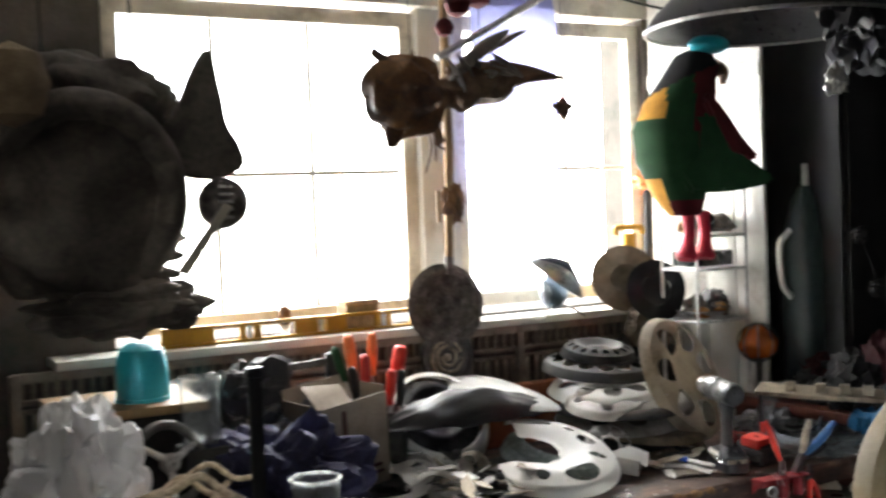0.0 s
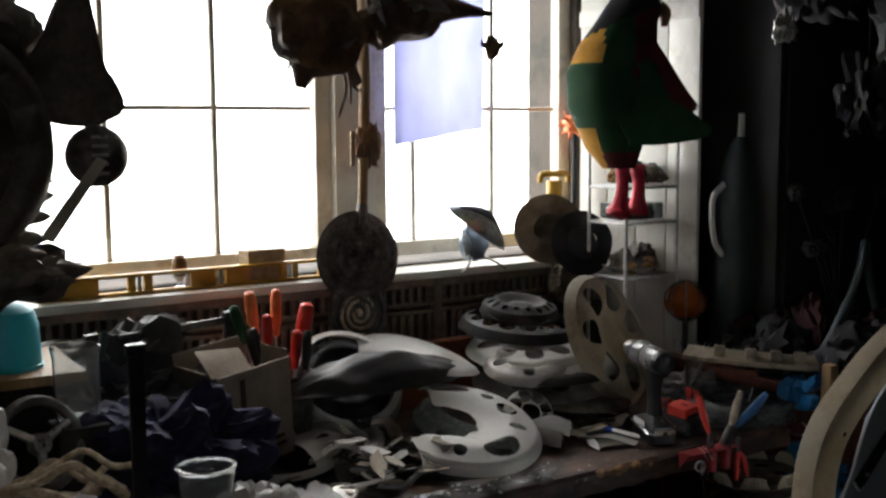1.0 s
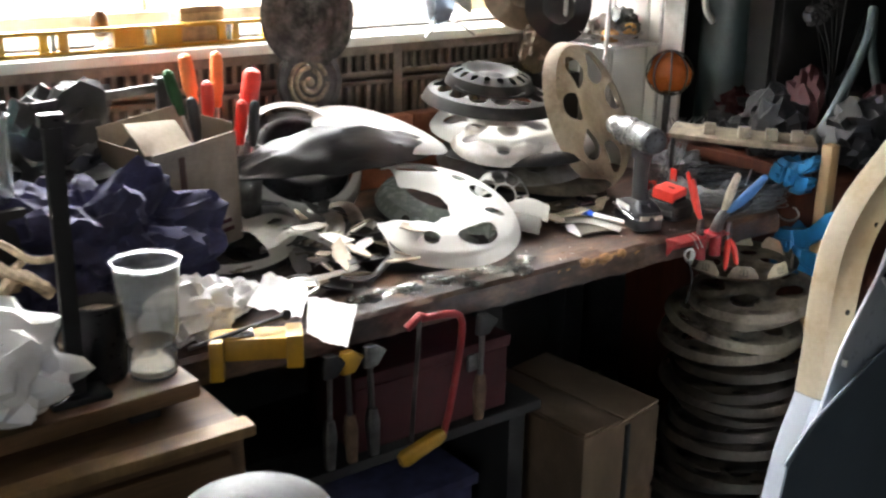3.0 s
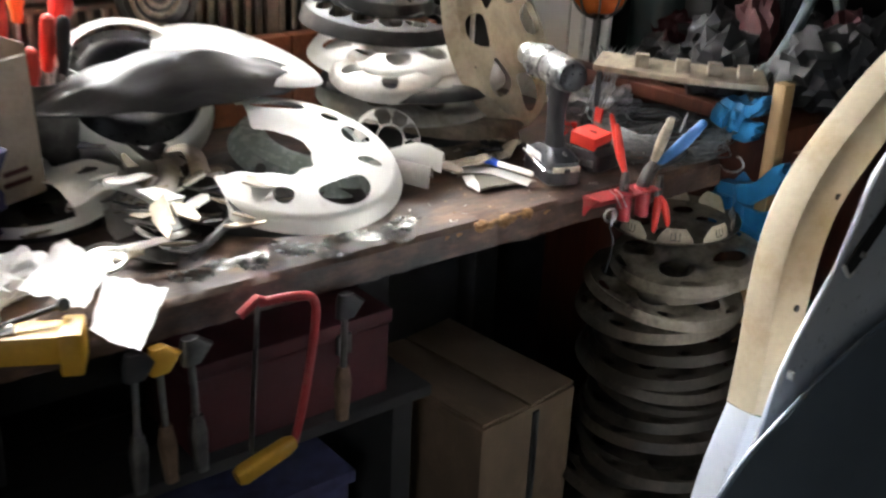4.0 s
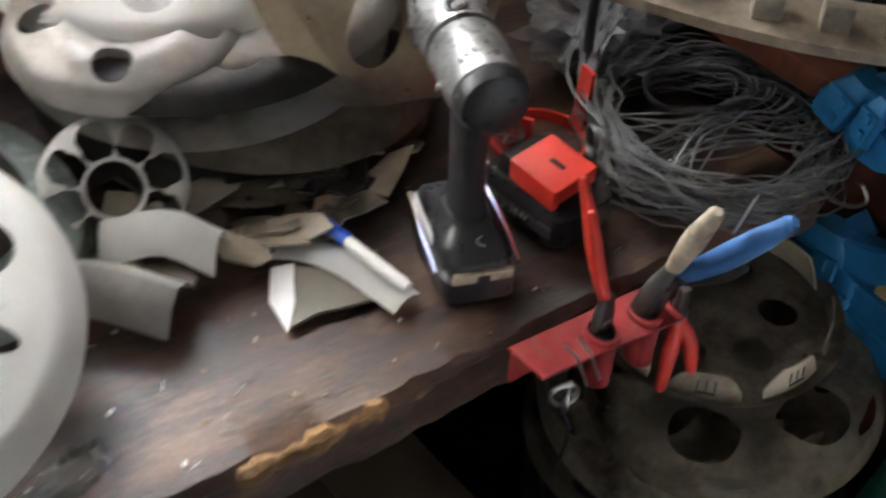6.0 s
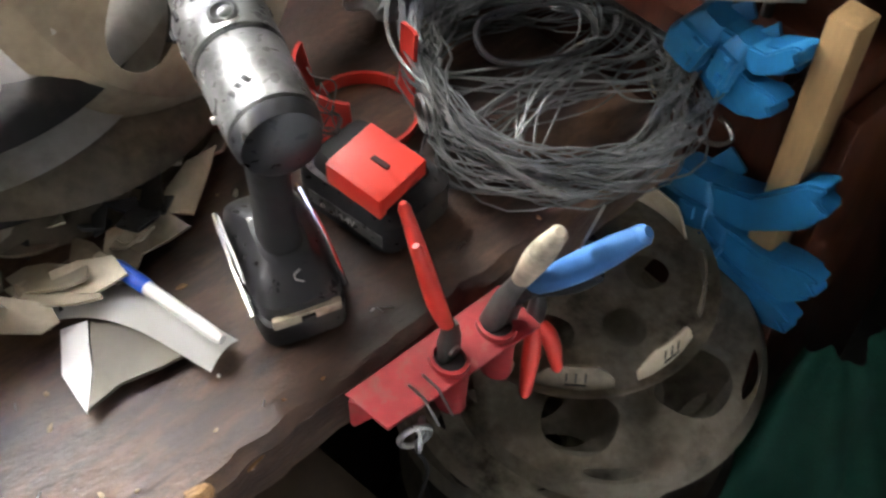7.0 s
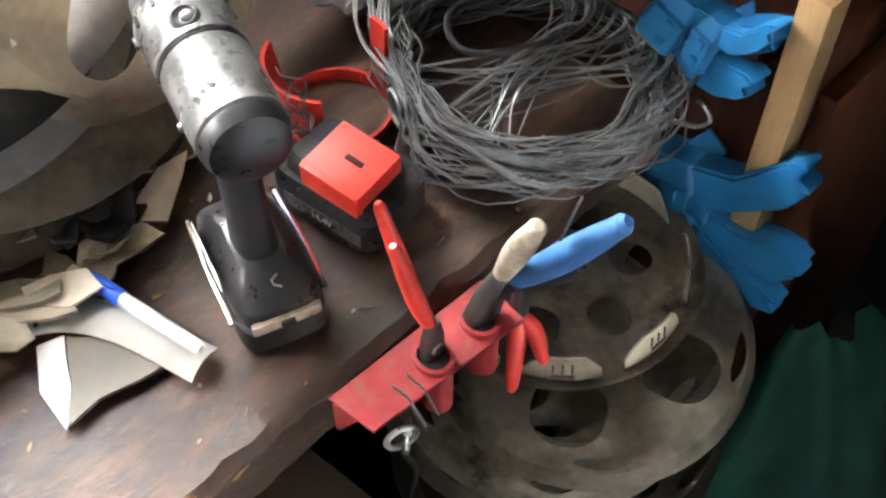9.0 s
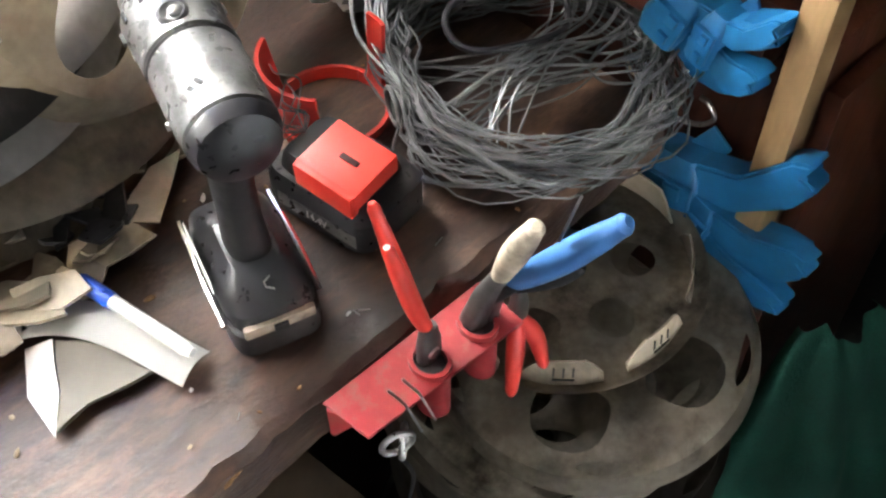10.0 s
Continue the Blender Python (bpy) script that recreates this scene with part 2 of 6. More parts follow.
# ---- mesh helpers ----
def finish(bm, flat=False):
    bmesh.ops.recalc_face_normals(bm, faces=bm.faces[:])
    if not flat:
        for f in bm.faces:
            f.smooth = True
        for e in bm.edges:
            if len(e.link_faces) == 2 and e.calc_face_angle(0) > 0.6:
                e.smooth = False
    return bm


def part(name, bm, material, parent=None, label="", m=None):
    """One bmesh as one mesh object, under parent or at top level."""
    finish(bm)
    me = bpy.data.meshes.new(name)
    bm.to_mesh(me)
    bm.free()
    me.materials.append(M[material])
    ob = new(name, me)
    if parent:
        ob.parent = parent
    if m:
        ob.matrix_basis = m
    if label:
        ob["label"] = label
    return ob


def thing(name, m=None, label="", category="", group="", kind=""):
    ob = new(name)
    ob.empty_display_size = 0.05
    ob.matrix_basis = m or Matrix()
    return tagged(ob, label, category, group, kind)


def aim(center, normal, spin=0):
    """A pose at center whose z axis is normal."""
    q = Vector(normal).normalized().to_track_quat("Z", "Y")
    return Matrix.Translation(center) @ q.to_matrix().to_4x4() @ pose(0, 0, 0, 0, 0, spin)


def cube(sx, sy, sz, bevel=0.002, at=(0, 0, 0), bm=None, turn=None):
    """A bevelled block, standing on at."""
    b = bm or bmesh.new()
    m = Matrix.Translation(at) @ (turn or Matrix()) @ Matrix.Translation((0, 0, sz / 2)) @ Matrix.Diagonal((sx, sy, sz, 1))
    r = bmesh.ops.create_cube(b, size=1, matrix=m)
    if bevel:
        es = list({e for v in r["verts"] for e in v.link_edges})
        bmesh.ops.bevel(b, geom=es, offset=bevel, segments=2, affect="EDGES", profile=0.6)
    return b


def lathe(profile, n=48, bm=None, m=None):
    """Turns a profile of (radius, height) round z."""
    b = bm or bmesh.new()
    m = m or Matrix()
    rings = []
    for r, z in profile:
        if r < 1e-6:
            rings.append([b.verts.new(m @ Vector((0, 0, z)))] * n)
        else:
            rings.append([b.verts.new(m @ Vector((r * math.cos(2 * math.pi * i / n), r * math.sin(2 * math.pi * i / n), z))) for i in range(n)])
    for a, c in zip(rings, rings[1:]):
        for i in range(n):
            vs = [a[i], a[(i + 1) % n], c[(i + 1) % n], c[i]]
            vs = [v for k, v in enumerate(vs) if v not in vs[:k]]
            if len(vs) > 2:
                b.faces.new(vs)
    return b


def tube(points, radius, n=8, bm=None, closed=False):
    """A round bar along points; radius may be a list."""
    b = bm or bmesh.new()
    pts = [Vector(p) for p in points]
    rad = radius if isinstance(radius, (list, tuple)) else [radius] * len(pts)
    rings, up = [], None
    for i, p in enumerate(pts):
        if closed:
            d = pts[(i + 1) % len(pts)] - pts[i - 1]
        else:
            d = pts[min(i + 1, len(pts) - 1)] - pts[max(i - 1, 0)]
        d.normalize()
        if up is None:
            up = Vector((0, 0, 1)) if abs(d.z) < 0.9 else Vector((1, 0, 0))
        side = d.cross(up)
        if side.length < 1e-5:
            side = d.orthogonal()
        side.normalize()
        up = side.cross(d).normalized()
        rings.append([b.verts.new(p + rad[i] * (math.cos(2 * math.pi * k / n) * side + math.sin(2 * math.pi * k / n) * up)) for k in range(n)])
    pairs = list(zip(rings, rings[1:])) + ([(rings[-1], rings[0])] if closed else [])
    for a, c in pairs:
        for k in range(n):
            b.faces.new((a[k], a[(k + 1) % n], c[(k + 1) % n], c[k]))
    if not closed:
        b.faces.new(rings[0][::-1]), b.faces.new(rings[-1])
    return b


def curve_points(points, n=24):
    """A smooth line through points."""
    pts = [Vector(p) for p in points]
    pts = [2 * pts[0] - pts[1]] + pts + [2 * pts[-1] - pts[-2]]
    out = []
    for i in range(1, len(pts) - 2):
        p0, p1, p2, p3 = pts[i - 1:i + 3]
        for k in range(n):
            t = k / n
            out.append(0.5 * (2 * p1 + (p2 - p0) * t + (2 * p0 - 5 * p1 + 4 * p2 - p3) * t * t + (3 * p1 - p0 - 3 * p2 + p3) * t ** 3))
    return out + [pts[-2]]


def slab(outline, thick, bevel=0.0, bend=None, bm=None):
    """A plate from a flat outline, with thickness; bend(x, y) lifts it."""
    b = bm or bmesh.new()
    vs = [b.verts.new((x, y, 0)) for x, y in outline]
    f = b.faces.new(vs)
    if bend:
        r = bmesh.ops.triangulate(b, faces=[f])
        bmesh.ops.subdivide_edges(b, edges=b.edges[:], cuts=3, use_grid_fill=True)
        for v in b.verts:
            v.co.z = bend(v.co.x, v.co.y)
        bmesh.ops.solidify(b, geom=b.faces[:], thickness=thick)
    else:
        r = bmesh.ops.extrude_face_region(b, geom=[f])
        bmesh.ops.translate(b, verts=[v for v in r["geom"] if isinstance(v, bmesh.types.BMVert)], vec=(0, 0, thick))
        if bevel:
            bmesh.ops.bevel(b, geom=b.edges[:], offset=bevel, segments=2, affect="EDGES")
    return b


def lumpy(radius, scale, amount, seed=0, detail=3, stretch=(1, 1, 1)):
    """An uneven rounded body."""
    b = bmesh.new()
    bmesh.ops.create_icosphere(b, subdivisions=detail, radius=1)
    for v in b.verts:
        k = 1 + amount * noise.noise(v.co * scale + Vector((seed * 7.3, seed, 0)))
        v.co = Vector((v.co.x * stretch[0], v.co.y * stretch[1], v.co.z * stretch[2])) * k * radius
    return b


def trim_disc(R, height, keep, thick=0.003, rings=22, sides=112, r0=0.0, sector=None):
    """A wheel trim: a turned surface of height(r, angle), cut along keep(x, y, r, angle) = 0."""
    b = bmesh.new()
    grid, val = {}, {}
    for i in range(rings + 1):
        r = r0 + (R - r0) * i / rings
        for j in range(sides):
            a = 2 * math.pi * j / sides
            x, y = r * math.cos(a), r * math.sin(a)
            grid[i, j] = Vector((x, y, height(r, a)))
            val[i, j] = keep(x, y, r, a)
    made = {}

    def vert(k):
        if k not in made:
            made[k] = b.verts.new(grid[k])
        return made[k]

    def cut(p, q):
        k = (min(p, q), max(p, q))
        if k not in made:
            t = val[k[0]] / (val[k[0]] - val[k[1]])
            made[k] = b.verts.new(grid[k[0]].lerp(grid[k[1]], min(0.98, max(0.02, t))))
        return made[k]

    for i in range(rings):
        for j in range(sides):
            q = [(i, j), (i + 1, j), (i + 1, (j + 1) % sides), (i, (j + 1) % sides)]
            if i == 0 and r0 == 0:
                q = [(0, 0), (1, j), (1, (j + 1) % sides)]
                grid[0, 0], val[0, 0] = Vector((0, 0, height(0, 0))), keep(0, 0, 0, 0)
            ins = [val[k] > 0 for k in q]
            if all(ins):
                b.faces.new([vert(k) for k in q])
            elif any(ins):
                poly = []
                for s in range(len(q)):
                    p, c = q[s], q[(s + 1) % len(q)]
                    if val[p] > 0:
                        poly.append(vert(p))
                    if (val[p] > 0) != (val[c] > 0):
                        poly.append(cut(p, c))
                poly = [v for s, v in enumerate(poly) if v not in poly[:s]]
                if len(poly) > 2:
                    try:
                        b.faces.new(poly)
                    except ValueError:
                        pass
    bmesh.ops.solidify(b, geom=b.faces[:], thickness=thick)
    return b


def holes(n, r, radial, tangent, turn=0.0, power=2.0):
    """Distance-like value of n rounded openings at radius r."""
    def f(x, y, rr, a):
        step = 2 * math.pi / n
        d = (a - turn + step / 2) % step - step / 2
        u, v = (rr - r) / radial, rr * d / tangent
        return (abs(u) ** power + abs(v) ** power) ** (1 / power) - 1
    return f


def dish(R, depth, crown=0.3, lip=0.9):
    """Profile of a wheel trim: a crowned middle, a shoulder, and a rim that turns down."""
    def h(r, a):
        u = r / R
        z = depth * crown * (1 - min(1, u / 0.28) ** 2) if u < 0.28 else 0
        z += depth * 0.55 * math.exp(-((u - 0.62) / 0.22) ** 2)
        if u > lip:
            z -= depth * 0.9 * ((u - lip) / (1 - lip)) ** 1.6
        return z
    return h


def wheel_trim(label, R, depth, cuts, material, m, thick=0.003, group="wheel trims", r0=0.0, sides=112, rings=22, shape=None):
    """One wheel trim with its openings, and the ring that stiffens its rim."""
    def keep(x, y, r, a):
        return min([c(x, y, r, a) for c in cuts] or [1])
    ob = part("wheel_trim", trim_disc(R, shape or dish(R, depth), keep, thick, rings, sides, r0), material, m=m)
    return tagged(ob, label, "wheel trim", group)


# ---- the room ----
def wall_block(name, x0, x1, y0, y1, z0, z1, material="wall", bevel=0.0):
    ob = part(name, cube(x1 - x0, y1 - y0, z1 - z0, bevel, ((x0 + x1) / 2, (y0 + y1) / 2, z0)), material)
    return tagged(ob, kind="structure")


WX0, WX1, WZ0, WZ1, WY = -0.831, 1.078, 1.305, 2.32, 0.94
wall_block("floor", -2.6, 3.0, -3.6, 1.3, -0.1, 0.0, "floor")
wall_block("ceiling", -2.6, 3.0, -3.6, 1.3, 2.62, 2.72, "ceiling")
north = thing("wall_north", kind="structure", label="old plaster wall round the window", category="wall")
part("wall_below", cube(5.6, 0.26, WZ0, 0, (0.2, WY + 0.13, 0)), "wall", north)
part("wall_above", cube(5.6, 0.26, 2.62 - WZ1, 0, (0.2, WY + 0.13, WZ1)), "old_white", north)
part("wall_side", cube(WX0 + 2.6, 0.26, WZ1 - WZ0, 0, ((WX0 - 2.6) / 2, WY + 0.13, WZ0)), "wall", north)
part("wall_side", cube(3.0 - WX1, 0.26, WZ1 - WZ0, 0, ((WX1 + 3.0) / 2, WY + 0.13, WZ0)), "wall", north)
# south wall is unseen, kept near-black so that little light bounces back
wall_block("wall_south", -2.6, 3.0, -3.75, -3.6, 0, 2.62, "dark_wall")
west = thing("wall_west", kind="structure", label="plaster wall with an open doorway", category="wall")
part("wall_panel", cube(0.15, 0.75, 2.62, 0, (-2.675, -3.225, 0)), "wall", west)
part("wall_panel", cube(0.15, 3.05, 2.62, 0, (-2.675, -0.225, 0)), "wall", west)
part("lintel", cube(0.15, 1.1, 0.52, 0, (-2.675, -2.3, 2.1)), "wall", west)
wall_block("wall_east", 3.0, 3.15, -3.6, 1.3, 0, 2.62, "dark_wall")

# the splayed white boarding beside the window, and the dark cupboard that follows it
boarding = thing("window_boarding", pose(1.102, 0.925, 0.86, 0, 0, -78), "white painted upright boards beside the window", "panelling", kind="structure")
for i in range(4):
    part("board", cube(0.112, 0.02, 1.6, 0.004, (0.06 + 0.116 * i, -0.012, 0)), "white_paint", boarding)
part("rail", cube(0.46, 0.012, 0.05, 0.003, (0.235, -0.028, 1.2)), "white_paint", boarding)
part("keyhole_ring", lathe([(0.012, 0), (0.017, 0.002), (0.017, 0.006), (0.012, 0.008), (0.012, 0)], 20, m=pose(0.16, -0.023, 1.06, 90)), "dark_steel", boarding)

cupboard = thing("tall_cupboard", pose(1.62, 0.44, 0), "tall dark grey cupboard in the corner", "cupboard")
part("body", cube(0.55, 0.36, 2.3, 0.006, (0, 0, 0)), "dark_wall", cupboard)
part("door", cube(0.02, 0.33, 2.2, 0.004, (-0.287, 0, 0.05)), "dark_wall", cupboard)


def sash(name, x0, x1, columns, rows_z):
    """A sash window: frame, glazing bars and panes."""
    w = thing(name, kind="structure", label="white wooden window with glazing bars", category="window")
    y = WY + 0.05
    zt, zb = WZ1 - 0.02, WZ0 + 0.025
    for xa, xb in ((x0, x0 + 0.05), (x1 - 0.05, x1)):
        part("stile", cube(xb - xa, 0.045, zt - zb, 0.004, ((xa + xb) / 2, y, zb)), "old_white", w)
    part("bottom_rail", cube(x1 - x0 - 0.1, 0.045, 0.045, 0.004, ((x0 + x1) / 2, y, zb)), "old_white", w)
    part("top_rail", cube(x1 - x0 - 0.1, 0.045, 0.05, 0.004, ((x0 + x1) / 2, y, zt - 0.05)), "old_white", w)
    xs = [x0 + 0.05] + columns + [x1 - 0.05]
    zs = [zb + 0.045] + rows_z + [zt - 0.05]
    for x in columns:
        part("glazing_bar", cube(0.016, 0.024, zs[-1] - zs[0], 0.004, (x, y, zs[0])), "old_white", w)
    for z in rows_z:
        for xa, xb in zip(xs, xs[1:]):
            part("glazing_bar", cube(xb - xa - 0.016, 0.022, 0.014, 0.004, ((xa + xb) / 2, y, z - 0.007)), "old_white", w)
    for xa, xb in zip(xs, xs[1:]):
        for za, zb2 in zip(zs, zs[1:]):
            p = part("pane", cube(xb - xa - 0.016, 0.003, zb2 - za - 0.012, 0, ((xa + xb) / 2, y + 0.004, za + 0.006)), "pane", w)
            p.visible_shadow = False
    return w


sash("window_1", WX0, 0.157, [-0.507, -0.201], [1.788])
sash("window_2", 0.297, WX1, [0.451, 0.756], [1.788])
post = part("window_post", cube(0.138, 0.11, WZ1 - WZ0 - 0.02, 0.004, (0.227, WY + 0.055, WZ0 + 0.01)), "white_paint")
tagged(post, "white painted post between the two windows", "window post", kind="structure")
sill = part("window_sill", cube(2.12, 0.16, 0.025, 0.005, (0.046, 0.88, WZ0 - 0.03)), "white_paint")
tagged(sill, "white painted window sill, dusty", "window sill", kind="structure")

# ---- the bench ----
BX0, BX1, BD, BZ = -1.9, 1.07, 0.8, 0.9
bench = thing("workbench", pose(0, 0, 0), "heavy dark stained wooden workbench with a splintered front edge", "workbench")


def bench_top():
    b = bmesh.new()
    nx, prof = 240, [(0.0, -0.055), (0.0, -0.03), (0.002, -0.008), (0.012, 0.0), (0.06, 0.0), (0.2, 0.0), (0.5, 0.0), (BD, 0.0), (BD, -0.055)]
    rows = []
    for i in range(nx + 1):
        x = BX0 + (BX1 - BX0) * i / nx
        row = []
        for y, z in prof:
            if y < 0.02:
                w = noise.noise(Vector((x * 9, 0, 3))) * 0.5 + noise.noise(Vector((x * 38, z * 30, 1))) * 0.5
                y += 0.006 * w + (0.012 * max(0, w) if z > -0.02 else 0)
                z += -0.006 * max(0, w) if z > -0.02 else 0.003 * w
            row.append(b.verts.new((x, y, BZ + z)))
        rows.append(row)
    for a, c in zip(rows, rows[1:]):
        for k in range(len(prof)):
            b.faces.new((a[k], c[k], c[(k + 1) % len(prof)], a[(k + 1) % len(prof)]))
    b.faces.new(rows[0]), b.faces.new(rows[-1][::-1])
    return b


part("top", bench_top(), "bench", bench)
# near-black legs and an added back board paint the shade under the bench
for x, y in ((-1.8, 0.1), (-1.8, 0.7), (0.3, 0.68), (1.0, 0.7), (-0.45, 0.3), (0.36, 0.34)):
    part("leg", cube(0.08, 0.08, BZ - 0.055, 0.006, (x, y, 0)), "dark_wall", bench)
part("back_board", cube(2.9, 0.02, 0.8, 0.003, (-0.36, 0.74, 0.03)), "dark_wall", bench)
part("back_rail", cube(2.9, 0.03, 0.12, 0.004, (-0.4, 0.76, BZ - 0.18)), "bench", bench)
for i in range(14):
    # bare splintered wood along the worn edge
    x = 0.28 + 0.02 * i + random.uniform(-0.008, 0.008)
    b = lumpy(0.009, 2.2, 0.7, i, 2, (random.uniform(1.6, 3.2), 0.55, 0.75))
    part("splinter", b, "raw_wood", bench, m=pose(x, 0.007, BZ - 0.012 - random.uniform(0, 0.012), random.uniform(-20, 20), random.uniform(-10, 10), 0))
edge_rnd = random.Random(31)
edge_pts = [(0.36 + 0.008 * k, 0.007 + edge_rnd.uniform(-0.0015, 0.002), BZ - 0.011 + edge_rnd.uniform(-0.002, 0.002)) for k in range(20)]
part("worn_edge", tube(edge_pts, [0.002] + [0.0085 + 0.003 * math.sin(k * 0.9) + edge_rnd.uniform(-0.001, 0.001) for k in range(18)] + [0.002], 9), "raw_wood", bench, "raw splintered edge of pale wood")

# ---- wheel trims on the bench ----
BR = 0.235


def broken(x, y, r, a):
    """The big white trim: its middle is cut out raggedly, and one side is missing."""
    ragged = 0.012 * noise.noise(Vector((x * 30, y * 30, 0))) + 0.005 * noise.noise(Vector((x * 90, y * 90, 0)))
    inner = math.hypot(x + 0.04, y * 1.1) - 0.088 - ragged
    if x > -0.02:
        return inner
    side = abs(y + 0.01) - 0.082 + ragged * 0.7
    return side if x < -0.07 else max(inner, side) if abs(y) > 0.08 else inner


def one_hole(r0, ang, radial, tangent):
    ang = radians(ang)

    def f(x, y, r, a):
        d = (a - ang + math.pi) % (2 * math.pi) - math.pi
        u, v = (r - r0) / radial, r * d / tangent
        return (math.hypot(u, v) - 1) * 0.02
    return f


def chipped(x, y, r, a):
    """The broken ends of the crescent."""
    return (x + 0.06) if y > 0.06 else (x + 0.165 + 0.2 * (y + 0.1)) if y < 0 else 1


openings = [one_hole(0.17, 86, 0.024, 0.06), one_hole(0.165, 46, 0.018, 0.02), one_hole(0.158, 17, 0.028, 0.034), one_hole(0.16, -18, 0.026, 0.014),
            one_hole(0.168, -62, 0.033, 0.062), one_hole(0.168, -107, 0.022, 0.02)]
big_trim = wheel_trim("broken white wheel trim with oval openings, its middle missing", BR, 0.03, [broken, chipped] + openings, "white_plastic",
                      aim((0.077, 0.262, 1.003), (0.003, -0.334, 1), 0), 0.004, sides=200, rings=34)
big_trim.matrix_basis = pose(0.12, 0.232, 1.008, 16.5) @ pose(0, 0, 0, 0, 0, -17) @ Matrix.Diagonal((0.89, 0.89, 0.9, 1))


def spokes(n, R, turn=0.0):
    return [holes(n, R * 0.66, R * 0.17, R * 0.15, turn, 2.5)]


# trim lying at the far side of the carton, only its pale rim and two plates left
def plates(x, y, r, a):
    d = (a - 0.6) % (2 * math.pi / 3)
    return max(r - 0.172, 0.03 * (0.5 - abs(d - 0.5)), 0.05 - r) if r < 0.172 else 1
wheel_trim("dark wheel trim with a white rim and torn white plates", 0.178, 0.03, [plates], "white_plastic", aim((-0.275, 0.455, 0.985), (-0.057, -0.208, 1), 20))
wheel_trim("worn black wheel trim under the white one", 0.18, 0.02, spokes(7, 0.18), "dark_plastic", aim((-0.27, 0.49, 0.94), (0.02, -0.12, 1), 0))
wheel_trim("black wheel trim lying under the broken white one", 0.17, 0.02, spokes(6, 0.17), "dark_plastic", aim((0.12, 0.27, 0.932), (0.02, -0.2, 1), 10))

# shells and bowls at the back
def shell_shape(x0, x1, width, rise, wave=0.0):
    b = bmesh.new()
    nx, ny = 40, 14
    g = {}
    for i in range(nx + 1):
        u = i / nx
        w = width * (math.sin(math.pi * min(1, max(0, u * 0.97 + 0.02))) ** 0.6)
        for j in range(ny + 1):
            v = j / ny * 2 - 1
            z = rise * math.sin(math.pi * u) ** 0.8 * (1 - 0.75 * v * v) + wave * noise.noise(Vector((u * 6, v * 3, 0)))
            g[i, j] = b.verts.new((x0 + (x1 - x0) * u, v * w, z))
    for i in range(nx):
        for j in range(ny):
            b.faces.new((g[i, j], g[i + 1, j], g[i + 1, j + 1], g[i, j + 1]))
    bmesh.ops.remove_doubles(b, verts=b.verts[:], dist=0.0005)
    bmesh.ops.solidify(b, geom=b.faces[:], thickness=0.004)
    return b


tagged(part("trim_shell", shell_shape(-0.27, 0.27, 0.1, 0.085, 0.012), "grey_shell", m=pose(0.017, 0.45, 1.075, 10, 1, -1)),
       "long curved piece of brushed grey wheel trim", "trim fragment")


wheel_trim("wheel trim with a white rim and a black middle, leaning", 0.165, 0.05, [lambda x, y, r, a: r - 0.13], "white_plastic", aim((-0.02, 0.56, 1.07), (-0.1, -0.75, 0.7), 0), r0=0.1)
wheel_trim("black middle of a leaning wheel trim", 0.14, 0.05, [], "black_gloss", aim((-0.02, 0.568, 1.065), (-0.1, -0.75, 0.7), 0))
wheel_trim("smooth white domed wheel trim", 0.175, 0.06, [], "white_plastic", aim((0.2, 0.56, 1.095), (0.2, -0.15, 1), 0),
           shape=lambda r, a: 0.042 * math.sqrt(max(0, 1 - (r / 0.178) ** 2)) + 0.006 * math.sin(2 * a) * r / 0.17)

# the pile at the back
pile = [(0.66, 0.55, 0.925, 0.215, "dull_tan", (0.02, -0.06, 1), 9), (0.63, 0.56, 0.95, 0.2, "dark_plastic", (-0.04, -0.05, 1), 7),
        (0.67, 0.53, 0.975, 0.205, "dull_tan", (0.05, -0.12, 1), 10), (0.62, 0.56, 1.0, 0.2, "silver_plastic", (-0.05, -0.08, 1), 8),
        (0.6, 0.54, 1.03, 0.19, "dark_plastic", (0.03, 0.02, 1), 12), (0.64, 0.57, 1.055, 0.205, "silver_plastic", (0.02, -0.1, 1), 6),
        (0.52, 0.5, 1.06, 0.12, "silver_plastic", (-0.1, -0.2, 1), 5), (0.6, 0.6, 1.085, 0.18, "white_plastic", (-0.08, -0.1, 1), 9)]
for k, (x, y, z, R, mt, nrm, n) in enumerate(pile):
    word = {"dull_tan": "dusty tan", "dark_plastic": "dark grey", "silver_plastic": "dull silver", "white_plastic": "whitish"}[mt]
    wheel_trim(f"{word} wheel trim in the pile on the bench", R, 0.022, spokes(n, R, k * 0.7), mt, aim((x - 0.05, y - 0.08, z + 0.02), nrm, k * 40), sides=84, rings=16)
wheel_trim("black wheel trim lying on top of the pile", 0.18, 0.03, spokes(14, 0.18), "dark_plastic", aim((0.56, 0.57, 1.165), (0.02, -0.1, 1), 0))
wheel_trim("dark grey many-holed trim on top of the pile", 0.12, 0.03, [holes(16, 0.09, 0.014, 0.008)], "dark_plastic", aim((0.6, 0.62, 1.2), (0.0, -0.15, 1), 0))
# the leaning trim with slots round its rim
wheel_trim("dusty grey wheel trim leaning upright, slots round its rim", 0.2, 0.03,
           [holes(7, 0.125, 0.042, 0.036, 0.2, 2.4), holes(7, 0.176, 0.006, 0.006, 0.65)], "tan_plastic", aim((0.755, 0.38, 1.125), (0.35, -0.9, 0.45), 0), 0.004)
